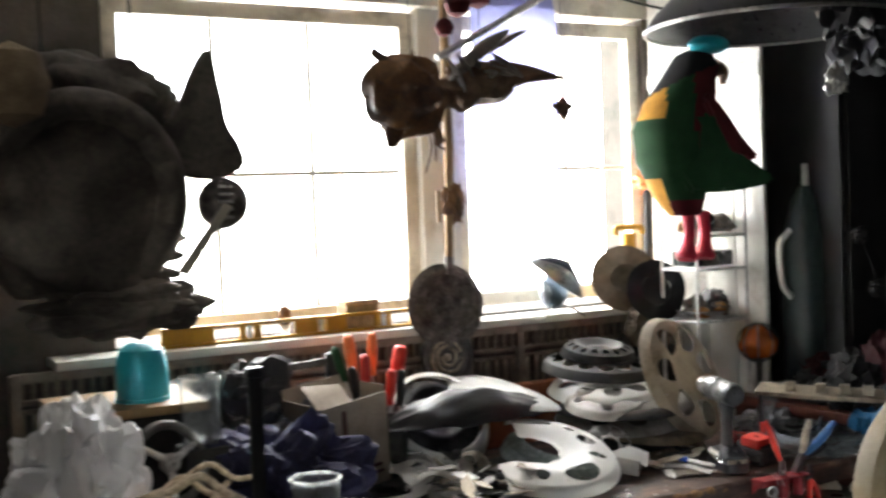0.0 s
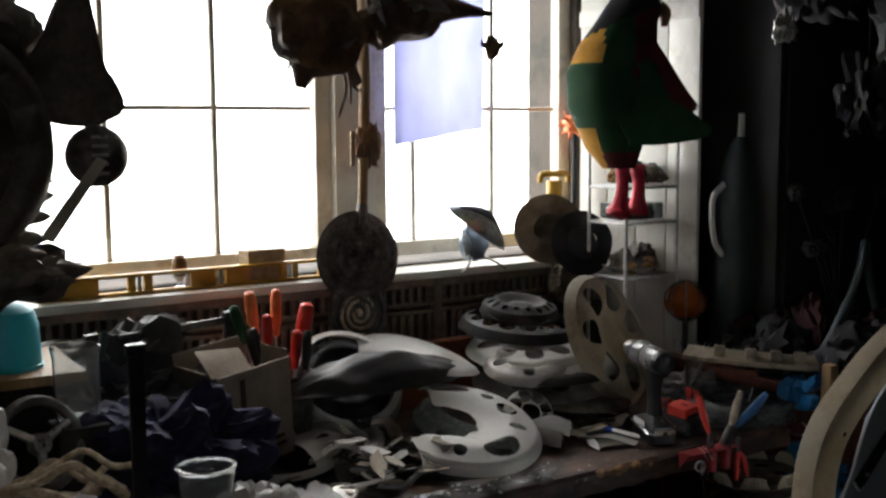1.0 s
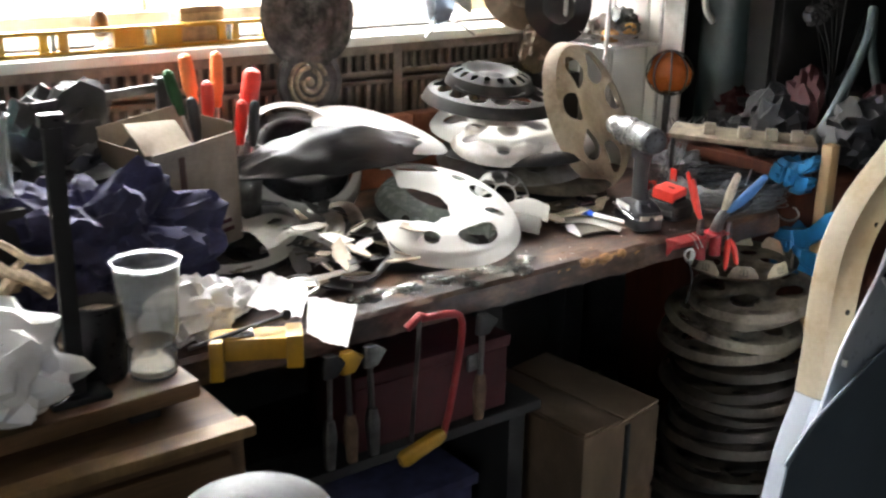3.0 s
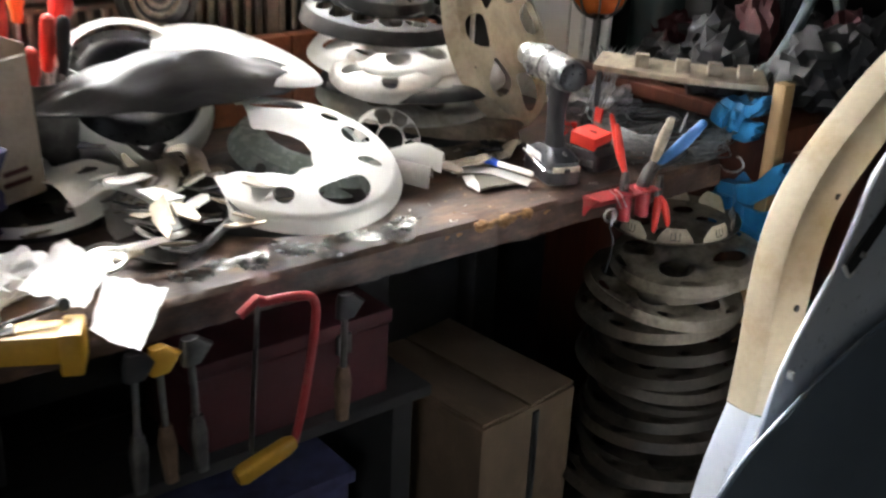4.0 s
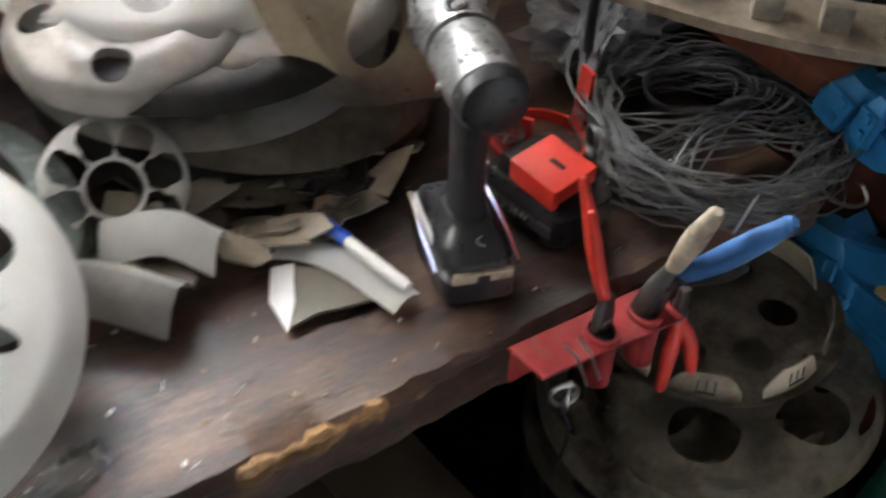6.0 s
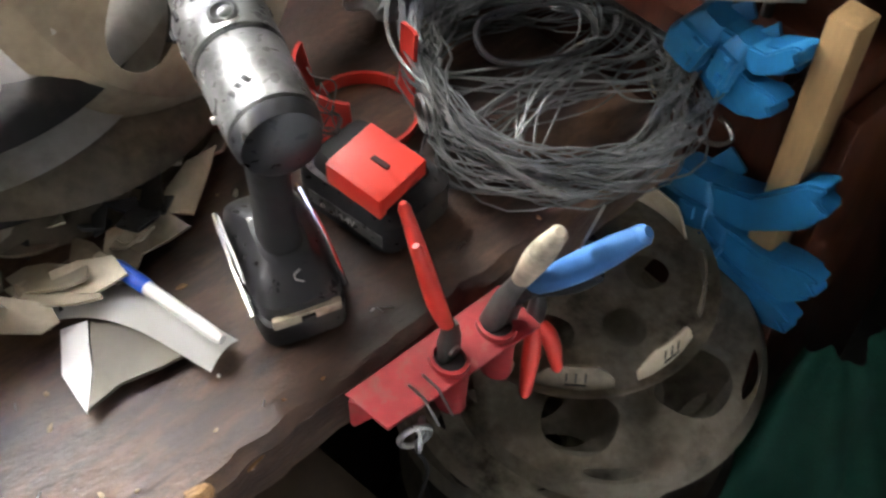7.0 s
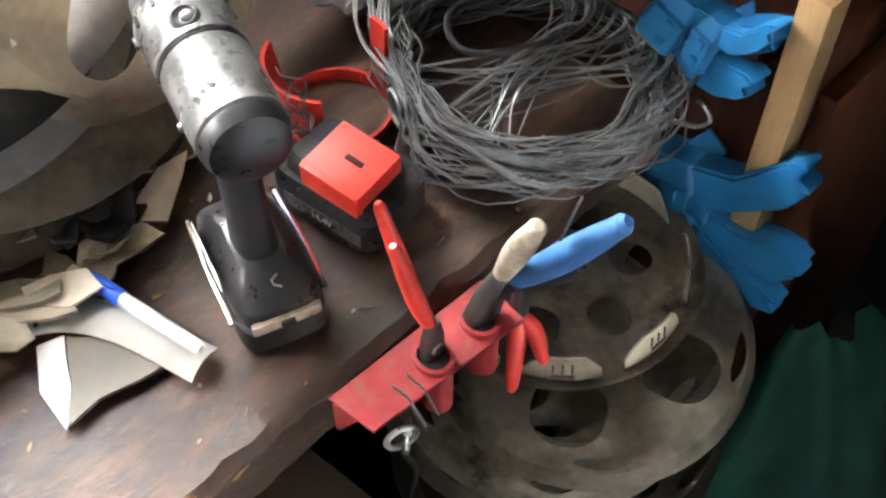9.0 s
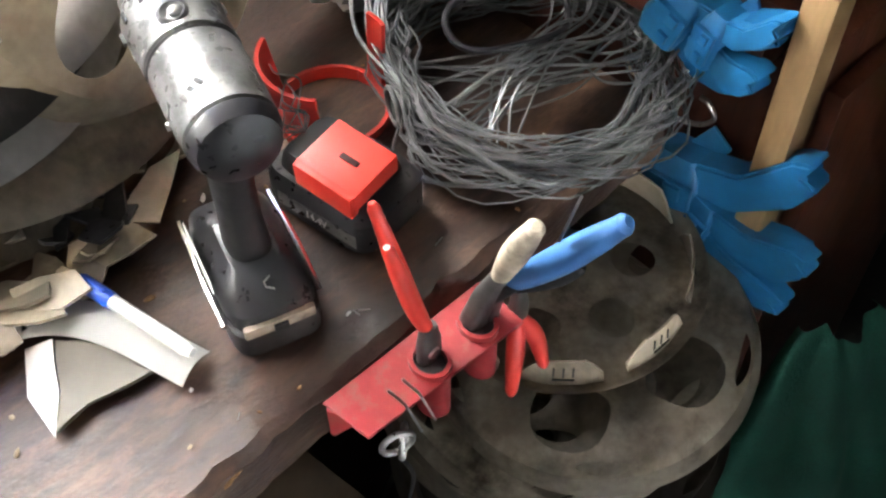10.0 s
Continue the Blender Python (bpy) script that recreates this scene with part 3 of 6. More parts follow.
# the greenish half-clear trim and the small slotted ring
wheel_trim("greenish half-clear wheel trim under the white one", 0.15, 0.035, [lambda x, y, r, a: r - 0.09], "green_clear", aim((0.235, 0.35, 0.975), (0.12, -0.25, 1), 0))
wheel_trim("small whitish ring with slots, standing on edge", 0.07, 0.02, [holes(8, 0.048, 0.014, 0.0145, 0.2, 5.0), lambda x, y, r, a: r - 0.026], "white_plastic",
           aim((0.395, 0.305, 0.972), (-0.2, -0.75, 0.5), 0), 0.004, sides=72, rings=14)

# ---- bits and pieces between the trims ----
def scrap(seed, size, material, at, turn, label="broken piece of wheel trim"):
    rnd = random.Random(seed)
    n = rnd.randint(5, 7)
    pts = []
    for i in range(n):
        a = 2 * math.pi * i / n + rnd.uniform(-0.25, 0.25)
        r = size * rnd.uniform(0.55, 1.0)
        pts.append((r * math.cos(a) * 1.5, r * math.sin(a) * 0.7))
    c = rnd.uniform(2.0, 6.0)
    ob = part("trim_fragment", slab(pts, 0.003, bend=lambda x, y: c * y * y + 1.2 * x * x), material, m=pose(*at, *turn))
    return tagged(ob, label, "plastic fragment", "broken trim pieces")


def strip(points, width, material, label, at=(0, 0, 0), thick=0.003, curl=0.3):
    """A curved strip broken out of a trim."""
    b = bmesh.new()
    pts = curve_points(points, 10)
    rows = []
    for i, p in enumerate(pts):
        d = (pts[min(i + 1, len(pts) - 1)] - pts[max(i - 1, 0)]).normalized()
        s = d.cross(Vector((0, 0, 1))).normalized()
        rows.append([b.verts.new(p + s * width * (k / 4 - 0.5) + Vector((0, 0, width * curl * (1 - (k / 2 - 1) ** 2)))) for k in range(5)])
    for a, c in zip(rows, rows[1:]):
        for k in range(4):
            b.faces.new((a[k], a[k + 1], c[k + 1], c[k]))
    bmesh.ops.solidify(b, geom=b.faces[:], thickness=thick)
    return tagged(part("trim_fragment", b, material, m=pose(*at)), label, "plastic fragment", "broken trim pieces")


rnd = random.Random(5)
for k in range(64):
    x, y = rnd.uniform(-0.2, 0.04), rnd.uniform(0.06, 0.5)
    mt = rnd.choice(["tan_plastic", "dull_tan", "dark_plastic", "white_plastic", "silver_plastic", "dark_plastic"])
    scrap(100 + k, rnd.uniform(0.02, 0.05), mt, (x, y, 0.915 + rnd.uniform(0, 0.085)), (rnd.uniform(-35, 35), rnd.uniform(-35, 35), rnd.uniform(0, 360)))
for k in range(48):
    x = rnd.uniform(0.4, 0.72)
    y = rnd.uniform(0.205, 0.33) + (0.03 if x > 0.6 else 0)
    scrap(200 + k, rnd.uniform(0.012, 0.035), rnd.choice(["tan_plastic", "dull_tan", "stack_tan", "dark_plastic"]), (x, y, 0.909 + rnd.uniform(0, 0.025)),
          (rnd.uniform(-25, 25), rnd.uniform(-25, 25), rnd.uniform(0, 360)))
strip([(-0.17, 0.2, 0.93), (-0.1, 0.27, 0.965), (-0.05, 0.36, 0.98), (-0.04, 0.46, 0.97)], 0.04, "silver_plastic", "curved silver strip broken from a trim")
strip([(-0.24, 0.34, 0.94), (-0.17, 0.3, 0.98), (-0.1, 0.2, 0.95)], 0.035, "white_plastic", "curved white strip broken from a trim")
strip([(-0.02, 0.5, 0.95), (0.02, 0.42, 0.98), (0.0, 0.33, 0.96)], 0.035, "tan_plastic", "curved tan strip broken from a trim")
strip([(-0.3, 0.16, 0.93), (-0.2, 0.12, 0.945), (-0.12, 0.16, 0.935), (-0.13, 0.22, 0.93)], 0.022, "white_plastic", "hook-shaped white strip broken from a trim")
strip([(-0.15, 0.08, 0.92), (0.0, 0.18, 0.95), (0.12, 0.32, 0.97)], 0.02, "dark_plastic", "dark strip broken from a trim")
strip([(0.31, 0.255, 0.922), (0.35, 0.22, 0.928), (0.396, 0.172, 0.918)], 0.066, "silver_plastic", "short channel-shaped grey piece of trim", curl=0.5)
strip([(0.37, 0.285, 0.922), (0.42, 0.248, 0.94), (0.456, 0.21, 0.925)], 0.048, "white_plastic", "curled white piece of trim", curl=0.75)
strip([(0.45, 0.31, 0.92), (0.53, 0.32, 0.935), (0.6, 0.37, 0.93)], 0.045, "tan_plastic", "broad tan strip broken from a trim", curl=0.4)
strip([(0.6, 0.27, 0.92), (0.66, 0.32, 0.94), (0.7, 0.39, 0.935)], 0.035, "tan_plastic", "broad tan strip broken from a trim", curl=0.3)

grit = random.Random(77)
for k in range(60):
    gx, gy = grit.uniform(-0.33, 0.12), grit.uniform(0.1, 0.46)
    if k > 40:
        gx, gy = grit.uniform(0.38, 0.66), grit.uniform(0.22, 0.4)
    scrap(900 + k, grit.uniform(0.014, 0.04), grit.choice(["dark_plastic", "black_gloss", "dark_bronze", "dull_tan", "stack_tan"]), (gx, gy, BZ + grit.uniform(0.012, 0.04)),
          (grit.uniform(-25, 25), grit.uniform(-25, 25), grit.uniform(0, 180)), "dark broken piece of wheel trim")
# the flat cream shard, the white one under the pen, and the pen
shard = part("trim_shard", slab([(0.0, 0.0), (0.032, 0.004), (0.062, -0.004), (0.089, -0.008), (0.083, 0.02), (0.072, 0.048), (0.05, 0.067), (0.047, 0.073), (0.036, 0.055), (0.024, 0.03)], 0.004, 0.0008), "beige", m=pose(0.471, 0.114, 0.906))
tagged(shard, "flat beige shard of plastic with one white edge", "plastic fragment", "broken trim pieces")
part("edge_band", slab([(-0.001, 0.0), (0.023, 0.03), (0.035, 0.055), (0.046, 0.074), (0.025, 0.082), (0.014, 0.063), (0.003, 0.044)], 0.003, 0.0005), "white_plastic", shard, "white edge", m=pose(0, 0, -0.002, 0, -5, 0))
strip([(0.494, 0.23, 0.91), (0.53, 0.2, 0.914), (0.556, 0.155, 0.916), (0.578, 0.084, 0.91)], 0.036, "white_plastic", "curved white shard under the pen", curl=0.2)

pen = thing("marker_pen", aim((0.569, 0.147, 0.93), (0.17, -0.985, 0.0), 0) @ Matrix.Diagonal((1, 1, 0.85, 1)), "white marker pen with a blue cap", "pen")
part("barrel", lathe([(0, 0.075), (0.004, 0.074), (0.0058, 0.066), (0.0062, -0.03), (0.0, -0.03)], 20), "white_plastic", pen)
part("cap", lathe([(0.0068, -0.025), (0.0072, -0.03), (0.0072, -0.066), (0.005, -0.072), (0, -0.072)], 20), "pen_blue", pen, "bright blue cap")
part("clip", cube(0.003, 0.002, 0.032, 0.0006, (0.0, 0.0085, -0.066)), "pen_blue", pen)

# ---- cordless drill ----
drill = thing("cordless_drill", pose(0.664, 0.118, BZ + 0.002, 0, 0, -19) @ Matrix.Diagonal((0.96, 0.96, 0.93, 1)), "grey and black cordless drill standing on its battery", "drill")


def loft(sections, bm=None, n=28, power=3.0):
    """Rounded-box sections (center, half width, half depth) skinned one after another."""
    b = bm or bmesh.new()
    rings = []
    for (cx, cy, cz), hx, hy in sections:
        ring = []
        for i in range(n):
            a = 2 * math.pi * i / n
            c, s = math.cos(a), math.sin(a)
            ring.append(b.verts.new((cx + hx * math.copysign(abs(c) ** (2 / power), c), cy + hy * math.copysign(abs(s) ** (2 / power), s), cz)))
        rings.append(ring)
    for a, c in zip(rings, rings[1:]):
        for i in range(n):
            b.faces.new((a[i], a[(i + 1) % n], c[(i + 1) % n], c[i]))
    b.faces.new(rings[0][::-1]), b.faces.new(rings[-1])
    return b


part("battery", loft([((0, 0, 0), 0.036, 0.066), ((0, 0, 0.004), 0.039, 0.07), ((0, 0, 0.03), 0.039, 0.07), ((0, 0.002, 0.034), 0.036, 0.066)], power=6), "black_gloss", drill)
part("foot", loft([((0, 0, 0.035), 0.038, 0.068), ((0, 0, 0.05), 0.037, 0.066), ((0, 0, 0.062), 0.03, 0.052), ((0, -0.004, 0.072), 0.021, 0.03)], power=5), "black_gloss", drill)
part("trim_band", loft([((0, -0.068, 0.031), 0.03, 0.003), ((0, -0.068, 0.042), 0.03, 0.003)], power=8), "tan_grip", drill, "beige band over the battery catch")
part("catch", cube(0.012, 0.004, 0.008, 0.001, (0.0, -0.072, 0.031)), "black", drill)
for s in (-1, 1):
    part("side_rail", tube([(s * 0.041, -0.05, 0.03), (s * 0.042, 0.0, 0.038), (s * 0.04, 0.06, 0.045)], 0.0035), "chrome", drill, "bright scuffed side rail")
part("label_plate", cube(0.001, 0.07, 0.016, 0.0003, (-0.0395, 0.01, 0.045)), "white_plastic", drill)
part("grip", loft([((0, -0.004, 0.07), 0.0185, 0.025), ((0, 0.0, 0.1), 0.0165, 0.022), ((0, 0.002, 0.14), 0.0165, 0.0225), ((0, -0.002, 0.18), 0.018, 0.027),
                   ((0, -0.006, 0.205), 0.022, 0.036)], power=2.6), "black", drill, "black rubber grip")
part("foot_mark", tube([(0.004, -0.045, 0.068), (-0.002, -0.048, 0.067), (-0.002, -0.052, 0.065), (0.004, -0.055, 0.063)], 0.0009, 5), "silver_plastic", drill)
AX = pose(0, 0.0, 0.232, -90)
part("motor_housing", lathe([(0, -0.052), (0.03, -0.05), (0.0345, -0.044), (0.0355, -0.02), (0.0355, 0.03), (0.0335, 0.034)], 40, m=AX), "drill_grey", drill)
part("end_cap", lathe([(0, -0.066), (0.02, -0.0655), (0.03, -0.061), (0.0335, -0.052), (0.034, -0.048), (0.0, -0.048)], 40, m=AX), "black_gloss", drill, "black rounded end cap")
part("seam", lathe([(0.0345, 0.031), (0.0358, 0.033), (0.0345, 0.035)], 40, m=AX), "black", drill)
part("gear_housing", lathe([(0.0335, 0.034), (0.0365, 0.037), (0.0365, 0.075), (0.0375, 0.077), (0.0375, 0.092), (0.033, 0.1), (0.031, 0.125), (0, 0.125)], 40, m=AX), "drill_grey", drill)
for k in range(12):
    a = 2 * math.pi * k / 12
    part("torque_notch", cube(0.004, 0.012, 0.003, 0.0008, (0.037 * math.sin(a), 0.084, 0.232 + 0.037 * math.cos(a) - 0.0015), turn=pose(0, 0, 0, 0, math.degrees(a), 0)), "black", drill)
part("chuck", lathe([(0.0, 0.125), (0.024, 0.125), (0.026, 0.13), (0.026, 0.158), (0.02, 0.172), (0.01, 0.176), (0, 0.176)], 36, m=AX), "steel", drill)
part("air_vent", lathe([(0.009, 0.0), (0.0118, 0.0005), (0.0118, 0.0015), (0.009, 0.003), (0.0, -0.002)], 24, m=pose(-0.004, 0.052, 0.2675, 8, -8, 0)), "black", drill, "round black air opening")
part("vent_boss", lathe([(0.0, 0.0), (0.0055, 0.0), (0.0055, 0.003), (0.004, 0.004), (0, 0.004)], 20, m=pose(-0.002, 0.0515, 0.267, 8, -8, 0)), "drill_grey", drill)
part("trigger", loft([((0, 0.034, 0.17), 0.009, 0.01), ((0, 0.037, 0.185), 0.009, 0.012), ((0, 0.036, 0.2), 0.009, 0.01)]), "black_gloss", drill)
for s in (-1, 1):
    part("screw", lathe([(0, 0.003), (0.0032, 0.0025), (0.0036, 0), (0, 0)], 12, m=pose(s * 0.034, -0.006, 0.22, 0, s * 90, 0)), "steel", drill)
for k in range(3):
    part("scuff_mark", cube(0.004, 0.014 - 0.003 * k, 0.0008, 0.0002, (-0.02 + 0.005 * k, -0.03 + 0.004 * k, 0.2595 + 0.0035 * k), turn=pose(0, 0, 0, 0, -28, 30)), "black", drill)

# ---- spare battery with its red cap ----
spare = thing("spare_battery", pose(0.78, 0.133, BZ + 0.003, 0, 0, 6.7) @ Matrix.Diagonal((1, 0.84, 1, 1)), "black spare drill battery with a red terminal cap", "battery")
part("case", loft([((0, 0, 0), 0.041, 0.066), ((0, 0, 0.004), 0.044, 0.07), ((0, 0, 0.036), 0.044, 0.07), ((0, 0.004, 0.044), 0.04, 0.062)], power=6), "black_gloss", spare)
part("upper_case", loft([((0, 0.004, 0.044), 0.034, 0.054), ((0, 0.006, 0.056), 0.031, 0.05), ((0, 0.006, 0.06), 0.028, 0.046)], power=6), "black", spare)
lab = part("label_strip", cube(0.0008, 0.104, 0.015, 0.0003, (-0.0441, -0.006, 0.012)), "drill_grey", spare, "grey rating strip")
txt = bpy.data.curves.new("rating", "FONT")
txt.body, txt.size, txt.extrude, txt.align_x, txt.align_y = "14.4V", 0.0125, 0.0002, "CENTER", "CENTER"
tmp = new("rating_source", txt)
bpy.context.view_layer.update()
me = bpy.data.meshes.new_from_object(tmp.evaluated_get(bpy.context.evaluated_depsgraph_get()))
bpy.data.objects.remove(tmp)
me.materials.clear()
me.materials.append(M["white_plastic"])
rating = new("rating", me)
rating.parent = spare
rating.matrix_basis = pose(-0.0449, -0.006, 0.0195, 90, 0, -90)
capb = cube(0.05, 0.062, 0.02, 0.002, (0, 0, 0))
red_cap = part("terminal_cap", capb, "red", spare, "bright red terminal cap", m=pose(-0.013, -0.02, 0.058, 4, -5, 0) @ Matrix.Diagonal((1.12, 1.2, 1, 1)))
part("slot", cube(0.005, 0.018, 0.003, 0.0008, (0, -0.004, 0.0185)), "dark_red", red_cap)
part("lip", cube(0.008, 0.06, 0.026, 0.0015, (-0.024, 0, -0.006)), "red", red_cap)
for k in range(9):
    rr = random.Random(k)
    p = [(0.0, 0.05, 0.06)]
    for q in range(4):
        p.append((p[-1][0] + rr.uniform(-0.02, 0.02), p[-1][1] + rr.uniform(0.0, 0.018), p[-1][2] + rr.uniform(-0.004, 0.018)))
    part("frayed_wire", tube(curve_points(p, 6), 0.0008, 5), "wire", spare)

# ---- red tool holder on the bench edge ----
holder = thing("tool_holder", pose(0.628, -0.003, BZ, 0, 0, -2) @ Matrix.Diagonal((0.84, 1, 1, 1)), "red painted steel tool holder screwed to the bench edge", "tool holder")


part("plate", slab([(0, 0), (0.006, -0.045), (0.195, -0.052), (0.2, 0)], 0.003, 0.0006), "red_paint", holder, m=pose(0, -0.004, 0.002))
# plate is uncut; black discs stand in for the dark inside the sockets
for x in (0.098, 0.16):
    part("socket_dark_disc", lathe([(0, 0.0008), (0.0143, 0.0008), (0.0143, 0)], 28, m=pose(x, -0.033, 0.0055)), "black", holder)
part("flange", slab([(0, 0), (0.2, 0), (0.195, -0.03), (0.02, -0.03)], 0.003, 0.0006), "red_paint", holder, m=pose(0, -0.0005, 0.0015, 90))
part("end_flap", slab([(0, 0), (0.03, 0), (0.004, -0.038), (0.0, -0.036)], 0.003, 0.0006), "red_paint", holder, m=pose(0.001, -0.006, 0.0012, 90, 0, -60))
for x in (0.098, 0.16):
    part("socket_ring", lathe([(0.0145, -0.004), (0.0185, -0.004), (0.0185, 0.006), (0.0145, 0.006), (0.0145, -0.004)], 32, m=pose(x, -0.033, 0.005)), "red_paint", holder)
    part("socket_tube", lathe([(0.0155, -0.002), (0.0155, -0.05), (0.0145, -0.05), (0.0145, -0.002)], 32, m=pose(x, -0.036, 0.0)), "red_paint", holder)
for k, x in enumerate((0.045, 0.062)):
    part("wire_pin", tube([(x, -0.035, 0.018), (x + 0.004, -0.05, 0.012), (x + 0.006, -0.066, -0.01)], 0.0014, 6), "steel", holder)
keys = thing("key_rings", pose(0.654, -0.058, BZ - 0.025), "small steel rings hung from the tool holder", "key ring")
for k in range(2):
    part("ring", tube([(0.013 * math.cos(a), 0.003 * k, 0.013 * math.sin(a)) for a in np.linspace(0, 2 * math.pi, 24, endpoint=False)], 0.0028, 8, closed=True), "steel", keys, m=pose(0.01 * k, 0, -0.01 * k, 0, 0, 60 * k - 20))
part("cord", tube(curve_points([(0, 0, -0.02), (0.01, -0.005, -0.06), (0.004, 0, -0.12)], 8), 0.002, 6), "black", keys)


def grip(points, r, material, parent, name="handle", n=18):
    pts = curve_points(points, 8)
    k = len(pts)
    rad = [r * (0.8 + 0.35 * math.sin(math.pi * min(1, i / (k - 1) * 1.1))) * (0.55 if i == k - 1 else 1) for i in range(k)]
    return part(name, tube(pts, rad, n), material, parent)


def pliers(at, lean_a, lean_b, material, label, length=0.12, neck=0.035, r=0.0064, body="dark_steel"):
    ob = thing("pliers", pose(*at), label, "pliers")
    part("jaw", loft([((0, 0, -0.045), 0.004, 0.004), ((0, 0, -0.005), 0.011, 0.006), ((0, 0, 0.015), 0.011, 0.006), ((0, 0, neck), 0.007, 0.005)], power=3), body, ob)
    part("pivot", lathe([(0, 0.008), (0.005, 0.0075), (0.006, 0.006), (0.006, -0.006), (0, -0.008)], 16, m=pose(0, 0, 0.005, 90)), "steel", ob)
    for lean in (lean_a, lean_b):
        v = Vector(lean)
        grip([(0, 0, neck * 0.8), tuple(v * 0.35 + Vector((0, 0, 0.01))), tuple(v * 0.7 + Vector((0, 0, 0.004))), tuple(v)], r, material, ob)
    return ob


pliers((0.713, -0.034, BZ + 0.012), (-0.018, 0.02, 0.128), (-0.003, 0.05, 0.138), "red", "red-handled pliers standing in the tool holder")
cut1 = thing("side_cutters", pose(0.763, -0.036, BZ + 0.012), "worn tan-handled cutters standing in the tool holder", "pliers")
part("jaw", loft([((0, 0, -0.04), 0.006, 0.006), ((0, 0, 0.0), 0.012, 0.01), ((0.01, -0.006, 0.03), 0.014, 0.01), ((0.018, -0.012, 0.05), 0.01, 0.008)]), "dark_steel", cut1)
grip([(0.016, -0.01, 0.045), (0.012, -0.024, 0.085), (0.008, -0.036, 0.115), (0.006, -0.048, 0.145)], 0.0095, "tan_grip", cut1)
part("steel_tip", cube(0.01, 0.002, 0.04, 0.0005, (0.03, -0.052, 0.115), turn=pose(0, 0, 0, 12, 8, 20)), "steel", cut1)
cut2 = thing("blue_cutters", pose(0.772, -0.038, BZ + 0.012), "blue-handled cutters standing in the tool holder", "pliers")
part("jaw", loft([((0, 0, -0.04), 0.006, 0.006), ((0.004, -0.004, 0.02), 0.01, 0.008), ((0.012, -0.02, 0.045), 0.01, 0.008)]), "dark_steel", cut2)
grip([(0.012, -0.016, 0.04), (0.024, -0.042, 0.075), (0.036, -0.066, 0.11), (0.046, -0.087, 0.142)], 0.0105, "grip_blue", cut2)
grip([(0.012, -0.02, 0.04), (0.028, -0.046, 0.062), (0.036, -0.062, 0.08)], 0.008, "black", cut2)
hung = thing("hanging_pliers", pose(0.8, -0.05, BZ - 0.008), "red-handled pliers hanging from the tool holder", "pliers")
part("jaw", loft([((0, 0, 0.035), 0.005, 0.005), ((0, 0, 0.01), 0.01, 0.006), ((0, 0, -0.01), 0.008, 0.006)]), "dark_steel", hung)
grip([(0, 0, -0.005), (-0.012, -0.01, -0.035), (-0.026, -0.02, -0.075)], 0.0072, "red", hung)
grip([(0, 0, -0.005), (0.01, -0.012, -0.03), (0.012, -0.024, -0.068)], 0.0072, "red", hung)

# ---- coil of grey wire ----
coil = thing("wire_coil", pose(0.985, 0.11, BZ + 0.006, 0, 0, -25), "loose coil of grey plastic-coated wire tied with a knot", "wire coil")
rw = random.Random(11)
for s in range(48):
    r0c, ph = rw.uniform(0.115, 0.15), rw.uniform(0, 6.28)
    ex, zz = rw.uniform(0.9, 1.05), rw.uniform(0.004, 0.045)
    pts = []
    for k in range(40):
        a = 2 * math.pi * k / 40
        pull = 1 - 0.1 * math.exp(-((a - 3.1) / 0.35) ** 2)
        r = (r0c + 0.01 * math.sin(3 * a + ph) + 0.006 * math.sin(7 * a + ph * 2)) * pull
        if abs(a - 3.1) < 0.4:
            r = r + (0.118 - r) * (1 - abs(a - 3.1) / 0.4)
        pts.append((r * math.cos(a) * ex, r * math.sin(a), zz + 0.012 * math.sin(2 * a + ph) + 0.012))
    part("strand", tube(pts, rw.uniform(0.0009, 0.0016), 5, closed=True), "wire", coil)
for s in range(26):
    a0, a1 = rw.uniform(2.6, 4.2), rw.uniform(-0.9, 0.9)
    mid = (rw.uniform(-0.03, 0.03), rw.uniform(-0.05, 0.03), rw.uniform(0.03, 0.07))
    pts = curve_points([(0.12 * math.cos(a0), 0.12 * math.sin(a0), 0.03), mid, (0.08 * math.cos(a1), 0.08 * math.sin(a1), 0.05), (0.14 * math.cos(a1 + 0.3), 0.14 * math.sin(a1 + 0.3), rw.uniform(0.02, 0.05))], 9)
    part("strand", tube(pts, rw.uniform(0.001, 0.0017), 5), "wire", coil)
for s in range(14):
    x = rw.uniform(-0.12, 0.02)
    pts = curve_points([(-0.118, 0.0, 0.04), (-0.12 + rw.uniform(-0.02, 0.02), 0.1, 0.06), (-0.06 + rw.uniform(-0.02, 0.04), 0.2, 0.12), (rw.uniform(-0.08, 0.06), 0.28, 0.17)], 9)
    part("strand", tube(pts, rw.uniform(0.001, 0.0018), 5), "wire", coil)
for s in range(7):
    part("knot", tube([(-0.118 + 0.004 * s - 0.012, 0.018 * math.cos(t) * 1.0, 0.03 + 0.017 * math.sin(t)) for t in np.linspace(0, 6.28, 16, endpoint=False)], 0.0026, 6, closed=True), "wire", coil, m=pose(0, 0.004 * (s % 3), 0, 0, 0, 4 * s))
part("slack_cable", tube([(0.06 * math.cos(a) + 0.0, 0.045 * math.sin(a) + 0.045, 0.06 + 0.004 * math.sin(3 * a)) for a in np.linspace(0, 6.28, 30, endpoint=False)], 0.0035, 8, closed=True), "black_gloss", coil)
# red band holder behind the drill
clamp = thing("red_band_holder", pose(0.845, 0.225, BZ + 0.002, 0, 0, 20), "red plastic ring-shaped holder behind the drill", "holder")


